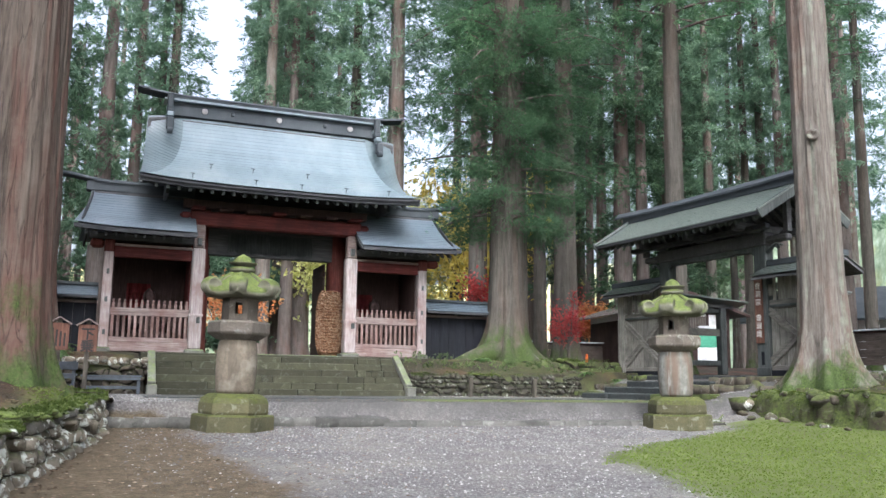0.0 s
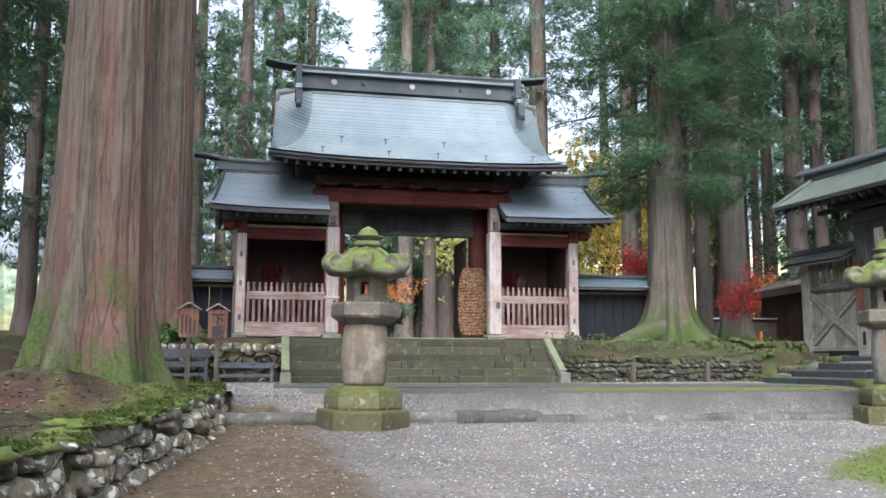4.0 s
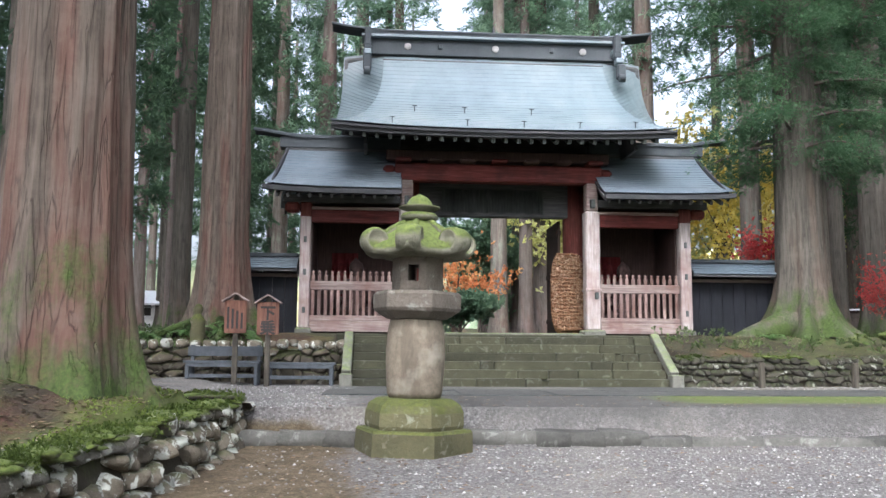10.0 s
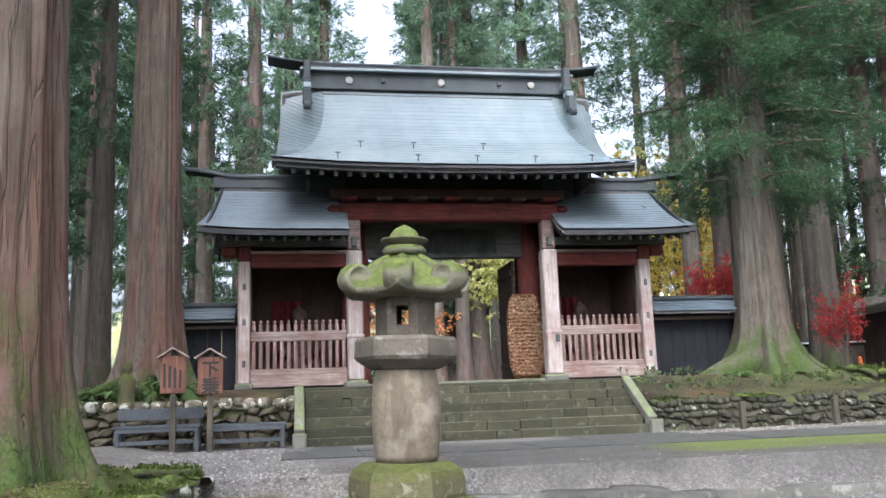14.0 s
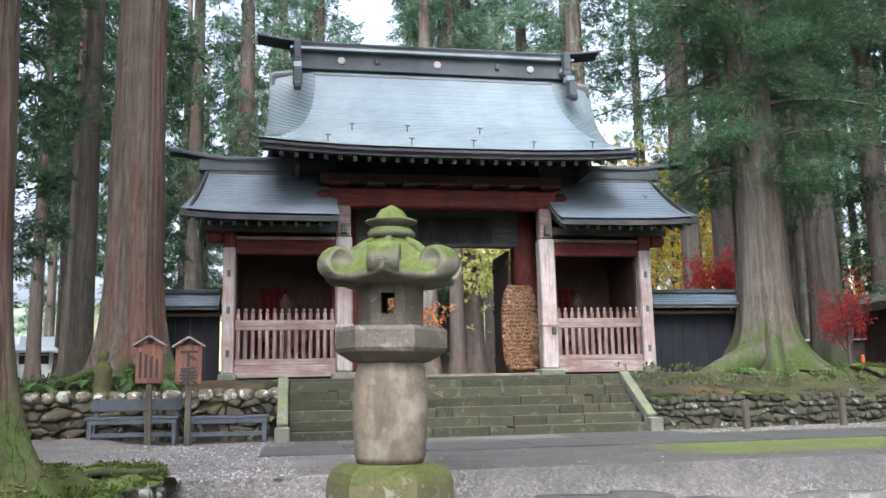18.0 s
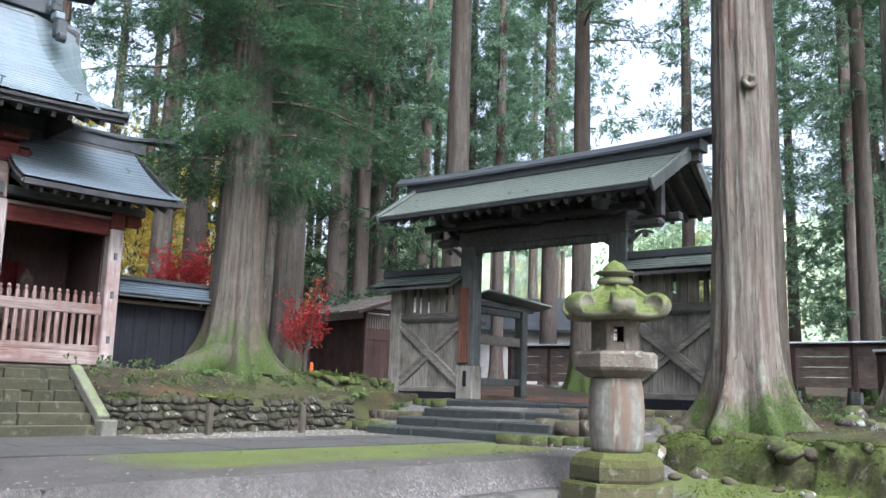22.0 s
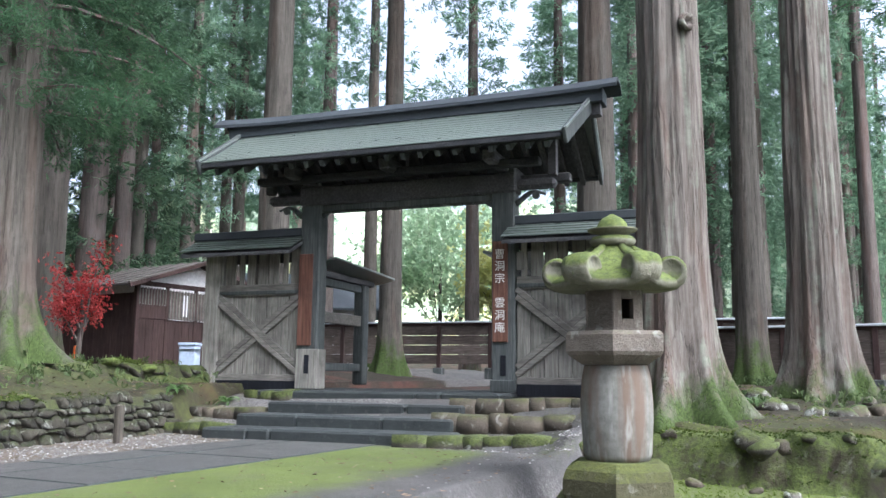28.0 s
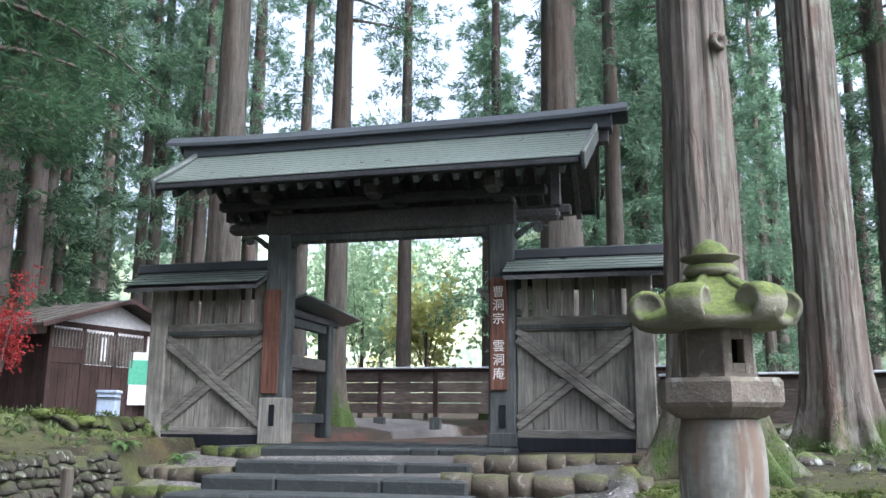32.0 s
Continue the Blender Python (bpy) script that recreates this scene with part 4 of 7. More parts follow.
def guardian(x):
    """A dark guardian figure behind the fence: one plain shape."""
    bm = lathe([(0.44, 0), (0.46, 0.3), (0.4, 0.42), (0.3, 0.5), (0.27, 0.75), (0.31, 1.0), (0.24, 1.12), (0.09, 1.18), (0.1, 1.22), (0.15, 1.3), (0.16, 1.4), (0.12, 1.5), (0.07, 1.54), (0.02, 1.6)], 18, sy=0.7)
    for sd in (-1, 1):
        tube([(sd * 0.28, 0, 1.02), (sd * 0.42, -0.1, 0.78), (sd * 0.26, -0.28, 0.66)], [0.11, 0.09, 0.07], 8, bm)
        tube([(sd * 0.15, -0.1, 0.45), (sd * 0.36, -0.32, 0.42), (sd * 0.34, -0.36, 0.05)], [0.14, 0.13, 0.1], 8, bm)
    for v in bm.verts:
        v.co += 0.04 * Vector((noise.noise(v.co * 4), noise.noise(v.co * 4 + Vector((4, 0, 0))), 0))
    ob = part("guardian_statue", bm, M_FIG, None, "", True)
    ob.location = (x, 4.45, 0.92)
    drape = thing("wall_drape", "faded dark red cloth hanging behind a gate figure", "cloth", Matrix.Translation((x - 0.25, 4.72, 1.7)), "gate drapes")
    rows = [[(-0.28 + 0.56 * q / 12, 0.02 * math.sin(q * 1.7), z) for q in range(13)] for z in (0.95, 0.5, 0.0)]
    part("cloth", strip(rows, thick=0.01), M_CLOTH, drape)
    tagged(ob, "dark red carved guardian figure inside a gate bay", "statue", "guardian figures")


guardian(XC - 2.9)
guardian(XC + 2.9)


def straw_sandal():
    m = pose(XC + 1.57, 3.98, 0.96, -6)
    t = thing("straw_sandal", "giant brown straw sandal leaning on a red pillar", "sandal", m)
    def half(z):
        return max(0.06, 0.35 * max(0.0, 1 - abs((z - 0.86) / 0.88) ** 3.6) ** (1 / 3.6) * (1 - 0.1 * smooth01(z, 0.9, 1.7)))

    rows = [[(half(0.02 + 1.68 * q / 20) * k / 4, 0.03 - 0.05 * (abs(k) < 4), 0.02 + 1.68 * q / 20) for k in range(-4, 5)] for q in range(21)]
    part("sole", strip(rows, thick=0.05), M_STRAW, t)
    rnd = random.Random(5)
    for i in range(22):
        z = 0.06 + i * 1.6 / 21
        w = half(z)
        pts = [(w * q / 6, -0.06 - 0.03 * math.cos(math.pi * q / 12) - 0.01 * (q % 2), z + 0.012 * rnd.uniform(-1, 1)) for q in range(-6, 7)]
        part("woven_cord", tube(pts, [0.03 + 0.008 * rnd.random() for _ in range(13)], 6), M_STRAW, t, smooth=True)
    bm = bmesh.new()
    for i in range(1500):
        z = rnd.uniform(0.08, 1.62)
        w = half(z)
        x = rnd.uniform(-w, w)
        a = rnd.uniform(0, 6.3)
        L = rnd.uniform(0.03, 0.07)
        beam((x, -0.1, z), (x + L * math.cos(a), -0.12 - rnd.random() * 0.03, z + L * math.sin(a)), rnd.uniform(0.01, 0.028), 0.006, 0, bm)
    tagged(part("straw_stubble", bm, M_STRAWE, t), kind="stuff")


straw_sandal()


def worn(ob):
    """Upward faces of the steps take the paler grey stone."""
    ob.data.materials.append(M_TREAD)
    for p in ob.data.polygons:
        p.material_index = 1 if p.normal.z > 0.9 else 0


def stairs_red():
    t = thing("stone_stairs", "broad mossy stone stairs up to the red gate", "stairs")
    rnd = random.Random(3)
    zs = [0.125, 0.265, 0.405, 0.545, 0.685, 0.82]
    for i, z in enumerate(zs):
        y0 = 0.05 + 0.2 * i
        cuts = [-2.6] + sorted(rnd.uniform(-2.3, 2.3) for _ in range(5)) + [2.6]
        step = part("step", box(-2.58, 2.58, y0 + 0.04, y0 + 0.34, z - 0.16, z - 0.03, 0), M_STEP, t)
        for a, b in zip(cuts, cuts[1:]):
            if b - a > 0.15:
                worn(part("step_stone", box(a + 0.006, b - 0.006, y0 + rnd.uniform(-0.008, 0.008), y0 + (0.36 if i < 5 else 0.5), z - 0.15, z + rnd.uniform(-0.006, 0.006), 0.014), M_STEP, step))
    for x in (-2.68, 2.68):
        part("side_kerb", beam((x, 0.1, 0.19), (x, 1.12, 0.84), 0.15, 0.14, 0.015), M_STONE, t)
        part("kerb_block", box(x - 0.1, x + 0.1, -0.1, 0.14, -0.02, 0.2, 0.015), M_STONE, t)
    bm = box(-2.9, 2.9, 1.12, 3.2, 0.6, 0.86, 0.02)
    part("platform_edge", bm, M_STEP, t)


stairs_red()


def paving():
    t = thing("paving", "pale grey stone slab paving in front of the stairs", "paving", kind="structure")
    rnd = random.Random(8)
    x = -2.9
    while x < 6.9:
        w = rnd.uniform(0.8, 1.5)
        x1 = min(x + w, 7.0)
        for y0, y1 in ((-2.62, -1.55), (-1.55, -0.95)):
            # slab sides in the dark step stone: the edge's shadow put into the colour
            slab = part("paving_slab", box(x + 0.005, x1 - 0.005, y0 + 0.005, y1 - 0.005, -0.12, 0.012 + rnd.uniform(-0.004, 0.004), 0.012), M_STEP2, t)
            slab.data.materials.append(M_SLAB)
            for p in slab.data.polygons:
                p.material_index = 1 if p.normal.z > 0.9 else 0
        if x < 2.6:
            part("paving_slab", box(x + 0.005, min(x1, 2.95) - 0.005, -0.945, 0.1, -0.12, rnd.uniform(-0.004, 0.004), 0.012), M_SLAB, t)
        x = x1


paving()

# ---- stone lanterns ----


def lantern():
    t = thing("stone_lantern", "moss-capped hexagonal stone lantern with scrolled roof corners", "stone lantern", group="stone lanterns")
    rt3 = math.pi / 6
    part("ground_slab", lathe([(0.56, 0), (0.575, 0.03), (0.57, 0.24), (0.55, 0.265), (0.2, 0.265)], 6, twist=rt3), M_LBASE, t)
    part("plinth", lathe([(0.47, 0.262), (0.485, 0.3), (0.48, 0.42), (0.45, 0.49), (0.36, 0.545), (0.2, 0.555)], 6, twist=rt3), M_LBASE, t)
    part("shaft", lathe([(0.25, 0.55), (0.268, 0.6), (0.285, 0.85), (0.287, 1.0), (0.275, 1.18), (0.252, 1.29), (0.2, 1.3)], 24), M_SHAFT, t, "pale barrel-shaped shaft", True)
    part("platform", lathe([(0.2, 1.285), (0.3, 1.3), (0.415, 1.37), (0.435, 1.4), (0.435, 1.53), (0.41, 1.56), (0.2, 1.565)], 6, twist=rt3), M_LDARK, t)
    # fire box with a window cut into two faces
    fire = part("fire_box", lathe([(0.262, 1.56), (0.262, 1.585), (0.2, 1.585)], 6, twist=rt3), M_LDARK, t)
    for i in range(6):
        a = i * math.pi / 3
        m = Matrix.Rotation(a, 4, "Z")
        rr = 0.24 * math.cos(rt3)
        hw = 0.24 * math.sin(rt3) + 0.012
        bm = bmesh.new()
        if i % 3 == 1:
            box(rr - 0.05, rr + 0.01, -hw, -0.05, 1.58, 1.9, 0.004, bm)
            box(rr - 0.05, rr + 0.01, 0.05, hw, 1.58, 1.9, 0.004, bm)
            box(rr - 0.05, rr + 0.01, -0.05, 0.05, 1.58, 1.655, 0, bm)
            box(rr - 0.05, rr + 0.01, -0.05, 0.05, 1.815, 1.9, 0, bm)
        else:
            box(rr - 0.05, rr + 0.01, -hw, hw, 1.58, 1.9, 0.004, bm)
        bmesh.ops.transform(bm, matrix=m, verts=bm.verts)
        part("fire_box_panel", bm, M_LDARK, fire)
    # roof: six sagging faces between ribs that end in scrolls
    bm = bmesh.new()
    nseg, nr = 36, 9
    grid = []
    for q in range(nr):
        s = q / (nr - 1)
        ring = []
        for k in range(nseg):
            a = 2 * math.pi * k / nseg
            c = abs(((a / (math.pi / 3)) % 1) - 0.5) * 2
            r = 0.12 + (0.36 + 0.1 * c ** 2) * s ** 0.85
            z = 2.27 - 0.32 * s ** 0.75 + 0.035 * c ** 3 * s + 0.02 * c ** 6
            ring.append(bm.verts.new((r * math.cos(a), r * math.sin(a), z)))
        grid.append(ring)
    low = [bm.verts.new((0.97 * v.co.x, 0.97 * v.co.y, v.co.z - 0.055)) for v in grid[-1]]
    inner = [bm.verts.new((0.24 * math.cos(2 * math.pi * k / nseg), 0.24 * math.sin(2 * math.pi * k / nseg), 1.885)) for k in range(nseg)]
    grid += [low, inner]
    for a, b in zip(grid, grid[1:]):
        for k in range(nseg):
            bm.faces.new((a[k], b[k], b[(k + 1) % nseg], a[(k + 1) % nseg]))
    bm.faces.new(grid[0])
    bm.faces.new(inner[::-1])
    bmesh.ops.recalc_face_normals(bm, faces=bm.faces)
    roof = part("roof", bm, M_LMOSS, t, "roof stone under bright moss", True)
    for i in range(6):
        a = i * math.pi / 3
        bm = lathe([(0.0, -0.1), (0.075, -0.105), (0.085, -0.12), (0.112, -0.115), (0.125, -0.06), (0.128, 0.0), (0.125, 0.06), (0.112, 0.115), (0.085, 0.12), (0.075, 0.105), (0.0, 0.1)], 18, cap=False)
        bmesh.ops.transform(bm, matrix=Matrix.Rotation(a, 4, "Z") @ Matrix.Translation((0.455, 0, 2.04)) @ Matrix.Rotation(math.pi / 2, 4, "X"), verts=bm.verts)
        part("scroll", bm, M_LMOSS, roof, "", True)
        pts = [(0.14, 2.25), (0.24, 2.19), (0.33, 2.12), (0.42, 2.12)]
        part("rib", tube([(r * math.cos(a), r * math.sin(a), z - 0.01) for r, z in pts], [0.035, 0.04, 0.045, 0.04], 7), M_LMOSS, roof, "", True)
    part("neck", lathe([(0.12, 2.25), (0.17, 2.265), (0.19, 2.3), (0.165, 2.335), (0.12, 2.34)], 18), M_LMOSS, t, "", True)
    part("collar", lathe([(0.11, 2.335), (0.12, 2.36), (0.2, 2.385), (0.205, 2.4), (0.15, 2.41)], 18), M_LMOSS, t, "", True)
    part("jewel", lathe([(0.14, 2.405), (0.125, 2.42), (0.118, 2.45), (0.085, 2.49), (0.045, 2.51), (0.012, 2.53)], 18), M_LMOSS, t, "", True)
    return t


LAN = lantern()
LAN.matrix_world = pose(-1.82, -5.4, -0.42, 0.5, 0.8, 17)
b = copy_thing(LAN, pose(5.4, -5.75, -0.41, 0, -0.6, -18))
for ch in b.children:
    if ch.name.startswith("shaft"):
        ch.data = ch.data.copy()
        ch.data.materials[0] = M_RUST
tagged(b, "moss-covered hexagonal stone lantern with a rust-streaked shaft", "stone lantern", "stone lanterns")

# ---- the black gate ----


def black_gate():
    g = thing("roofed_gate", "dark weathered timber gate with grey-green metal roof and cross-braced side panels", "gate", G2)
    ze, zr, ye, hx = 3.86, 4.66, -1.3, 2.72

    def rz(s):
        return ze + (zr - ze) * (0.8 * s + 0.2 * s * s)

    roof = part("roof", beam((-3.0, 0, 4.5), (3.0, 0, 4.5), 0.16, 0.2), M_DARK, g)
    n = 13
    for sd in (1, -1):
        for i in range(n):
            rows = []
            for s, lift in ((i / n, 0.008), ((i + 1) / n + 0.01, 0.002)):
                hw = hx + 0.12 * s
                r = [(hw * (2 * j / 8 - 1), sd * ye * (1 - s), rz(s) + lift) for j in range(9)]
                rows.append(r if sd > 0 else r[::-1])
            part("sheet_course", strip(rows, thick=0.014), M_ROOF2, roof)
        rows = [[(0.99 * hx * (2 * j / 4 - 1), sd * (ye + 0.05) * (1 - s), rz(s) - 0.04) for j in range(5)] for s in (0, 0.25, 0.5, 0.75, 1)]
        part("soffit", strip([r if sd > 0 else r[::-1] for r in rows], thick=0.03), M_DARK, roof)
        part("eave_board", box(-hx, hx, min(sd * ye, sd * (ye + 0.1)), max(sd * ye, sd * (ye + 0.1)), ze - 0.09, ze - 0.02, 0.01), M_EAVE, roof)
        for i in range(21):
            x = -2.5 + i * 5.0 / 20
            part("rafter", beam((x, sd * (ye + 0.1), ze - 0.14), (x, 0, zr - 0.16), 0.07, 0.09), M_DARKV if sd > 0 else M_DARK, roof)
        for x in (-hx - 0.04, hx + 0.04):
            part("bargeboard", beam((x, sd * (ye - 0.02), ze - 0.08), (x + (0.1 if x > 0 else -0.1), 0, zr - 0.06), 0.05, 0.22, 0.01), M_DARKV, roof, "weathered bargeboard")
            part("verge_cap", beam((x, sd * (ye - 0.03), ze + 0.02), (x + (0.1 if x > 0 else -0.1), 0, zr + 0.02), 0.06, 0.03, 0.005), M_ROOF2, roof)
    rows = []
    for q in range(21):
        x = -3.3 + 6.55 * q / 20
        zt = zr + 0.14 + 0.05 * (x / 3.3) ** 4
        rows.append([(x, 0.24, zt - 0.06), (x, 0.1, zt + 0.06), (x, -0.1, zt + 0.06), (x, -0.24, zt - 0.06)])
    part("ridge_cap", strip(rows, thick=0.05), M_RIDGE, roof)
    part("ridge_box", box(-3.05, 3.05, -0.17, 0.17, zr - 0.1, zr + 0.1, 0.01), M_RIDGE, roof)
    for x in (-2.3, -0.0, 2.3):
        part("gable_strut", beam((x, 0, 3.6), (x, 0, 4.5), 0.12, 0.14), M_DARK, g)
    # main posts, head beam, brackets
    for x in (-1.5, 1.6):
        post = part("main_post", box(x - 0.17, x + 0.17, -0.13, 0.13, 0.62, 3.75, 0.02), M_DARKV, g, "thick dark post")
        part("post_shoe", box(x - 0.185, x + 0.185, -0.145, 0.145, 0.55, 1.15 if x < 0 else 0.72, 0.01), M_GREYW if x < 0 else M_DARKV, post)
        part("latch_plate", box(x - 0.03, x + 0.05, -0.155, -0.14, 0.78, 1.06, 0.005), M_BLACK, post)
        # rear brace post, rails and their own little roof
        part("rear_post", box(x - 0.1, x + 0.1, 1.62, 1.82, 0.6, 2.3, 0.02), M_DARKV, g)
        for z0, z1 in ((1.58, 1.76), (0.82, 0.95), (2.16, 2.28)):
            part("tie_rail", box(x - 0.05, x + 0.05, 0.13, 1.62, z0, z1, 0.01), M_GREYX if z0 > 1.5 and z0 < 2 else M_DARKV, g)
        hood = part("brace_roof", beam((x - 0.2, 0.1, 2.52), (x - 0.2, 2.35, 2.42), 0.36, 0.04, 0.005, up=(0.25, 0, 1)), M_ROOF2, g)
        part("hood_slope", beam((x + 0.17, 0.1, 2.52), (x + 0.17, 2.35, 2.42), 0.36, 0.04, 0.005, up=(-0.25, 0, 1)), M_ROOF2, hood)
        part("hood_beam", box(x - 0.06, x + 0.06, 0.1, 2.1, 2.3, 2.4, 0.01), M_DARK, hood)
    part("head_beam", box(-1.7, 1.8, -0.16, 0.16, 3.36, 3.66, 0.03), M_DARK, g)
    for x0, x1 in ((-2.3, -1.66), (1.76, 2.35)):
        part("beam_nose", box(x0, x1, -0.1, 0.1, 3.42, 3.56, 0.04), M_DARK, g)
    part("under_beam", box(-1.33, 1.43, -0.1, 0.1, 3.26, 3.36, 0.01), M_DARKV, g)
    part("arm_beam", box(-2.2, 2.25, -0.6, -0.44, 3.63, 3.74, 0.02), M_EAVE, g)
    part("arm_beam", box(-2.45, 2.45, 0.44, 0.6, 3.6, 3.74, 0.02), M_DARK, g)
    for x in (-1.5, 0.05, 1.6):
        part("arm", box(x - 0.09, x + 0.09, -0.85, 0.85, 3.66, 3.84, 0.03), M_DARK, g)
    for i in range(16):
        x = -1.2 + i * 2.5 / 15
        bm = bmesh.ops.create_icosphere
        bb = bmesh.new()
        bm(bb, subdivisions=1, radius=0.022, matrix=Matrix.Translation((x, -0.06, 3.25)))
        part("bead", bb, M_DARKV, g)
    # scrolled brackets beside the posts
    for x, d in ((-1.33, 1), (1.43, -1), (-1.67, -1), (1.77, 1)):
        pts = [(x + d * q * 0.055, -0.05, 3.32 - 0.11 * math.cos(q * 0.55) * (1 - q / 9)) for q in range(9)]
        br = part("scroll_bracket", tube(pts, [0.05 - 0.004 * q for q in range(9)], 7), M_DARKV, g, "carved scroll bracket", True)
        bb = lathe([(0.05, -0.03), (0.06, 0.0), (0.05, 0.03)], 12)
        bmesh.ops.transform(bb, matrix=pose(x + d * 0.3, -0.06, 3.31, 90), verts=bb.verts)
        part("scroll_eye", bb, M_DARKV, br)
    # side panels: left and right leaf walls
    for sd, xa, xb in ((-1, -3.28, -1.68), (1, 1.78, 3.34)):
        fr = part("side_panel", box(xa, xb, -0.02, 0.02, 0.72, 2.02, 0), M_GREYW, g, "grey plank panel with crossed braces")
        nb = 8
        for i in range(nb):
            a = xa + (xb - xa) * i / nb
            c = xa + (xb - xa) * (i + 1) / nb
            part("plank", box(a + 0.004, c - 0.004, -0.045, -0.021, 0.74, 2.0, 0.004), M_GREYW, fr)
            if (i, sd) not in ((2, -1), (6, -1), (0, 1), (6, 1)):
                part("slat", box(a + 0.008, c - (0.05 if i % 3 == 0 else 0.012), -0.03 - 0.008 * (i % 2), 0.0, 2.14, 2.72, 0.005), M_GREYW, fr)
            else:
                part("slat", box(a + 0.06, c - 0.05, -0.03, 0.0, 2.14, 2.72, 0.005), M_GREYW, fr)
        xo = xa if sd < 0 else xb
        part("outer_post", box(xo - 0.13, xo + 0.13, -0.12, 0.12, 0.55, 2.7, 0.015), M_GREYW, g, "silvery weathered post")
        for z0, z1 in ((1.98, 2.16), (0.66, 0.76)):
            part("rail", box(xa, xb, -0.085, 0.03, z0, z1, 0.01), M_GREYX, fr)
        ia, ib = (xa + 0.14, xb) if sd < 0 else (xa, xb - 0.14)
        for (p, q, y) in (((ia, 0.84), (ib, 1.93), -0.074), ((ia, 1.93), (ib, 0.84), -0.082)):
            for off, wd in ((0.055, 0.085), (-0.055, 0.085)):
                part("brace", beam((p[0], y, p[1] + off), (q[0], y, q[1] + off), 0.05, wd, 0.01, up=(0, 0, 1)), M_GREYX, fr)
        part("mid_rail", box(ia, ib, -0.1, 0.0, 2.0, 2.06, 0.01), M_DARKV, fr)
        part("kickboard", box(ia, ib, -0.1, 0.05, 0.5, 0.665, 0.01), M_BLACK, fr)
        lid = part("panel_roof", box(min(xo, xo - sd * 1.7), max(xo, xo - sd * 1.7), -0.06, 0.06, 2.7, 2.8, 0), M_DARK, g, "small metal roof over a side panel")
        x0, x1 = sorted((xo + sd * 0.35, xo - sd * 1.66))
        for s2 in (1, -1):
            for i in range(5):
                rows = []
                for s, lift in ((i / 5, 0.016), ((i + 1) / 5 + 0.02, 0.002)):
                    r = [(x, -s2 * 0.52 * (1 - s), 2.66 + 0.26 * s + lift) for x in (x0, (x0 + x1) / 2, x1)]
                    rows.append(r if s2 > 0 else r[::-1])
                part("sheet_course", strip(rows, thick=0.012), M_ROOF2, lid)
            rows = [[(x, -s2 * 0.5 * (1 - s), 2.62 + 0.26 * s) for x in (x0 + 0.01, x1 - 0.01)] for s in (0, 1)]
            part("soffit", strip([r if s2 > 0 else r[::-1] for r in rows], thick=0.05), M_DARK, lid)
        part("ridge_cap", box(x0 - 0.05, x1, -0.1, 0.1, 2.9, 3.03, 0.015), M_RIDGE, lid)
    # painted name boards
    nb = part("name_board", box(1.46, 1.68, -0.18, -0.145, 1.24, 2.66, 0.008), M_SIGN, g, "worn red name board with white characters")
    for i, ch in enumerate("曹洞宗 雲洞庵"):
        if ch == " ":
            continue
        cu = bpy.data.curves.new("character", "FONT")
        cu.body = ch
        cu.size = 0.155
        cu.extrude = 0.002
        cu.align_x = "CENTER"
        tmp = bpy.data.objects.new("character", cu)
        me = bpy.data.meshes.new_from_object(tmp)
        bpy.data.objects.remove(tmp)
        ob = part("character", me, M_WHITE, nb)
        ob.matrix_local = pose(1.57, -0.184, 2.42 - i * 0.172, 90)
    part("old_board", box(-1.66, -1.42, -0.165, -0.14, 1.2, 2.6, 0.008), M_SIGN, g, "blank peeling red board")
    part("notice", box(1.79, 1.9, -0.1, -0.09, 2.25, 2.5, 0.004), M_GREYW, g)
    return g


black_gate()


def stairs_black():
    t = thing("gate_steps", "low dark wet stone steps up to the black gate", "stairs", G2)
    rnd = random.Random(4)
    for i, (yf, z) in enumerate(((-2.72, 0.13), (-2.15, 0.27), (-1.58, 0.41), (-1.0, 0.55))):
        xa, xb = (-1.45 + 0.1 * i, 1.7 - 0.1 * i)
        if i == 3:
            xa, xb = -1.8, 1.8
        yb = yf + 0.6 if i < 3 else 1.5
        cuts = [xa] + sorted(rnd.uniform(xa + 0.4, xb - 0.4) for _ in range(2)) + [xb]
        for a, c in zip(cuts, cuts[1:]):
            if c - a > 0.1:
                part("step_stone", box(a + 0.004, c - 0.004, yf + rnd.uniform(-0.01, 0.01), yb, z - 0.22, z + rnd.uniform(-0.005, 0.005), 0.025), M_STEP2, t)


stairs_black()

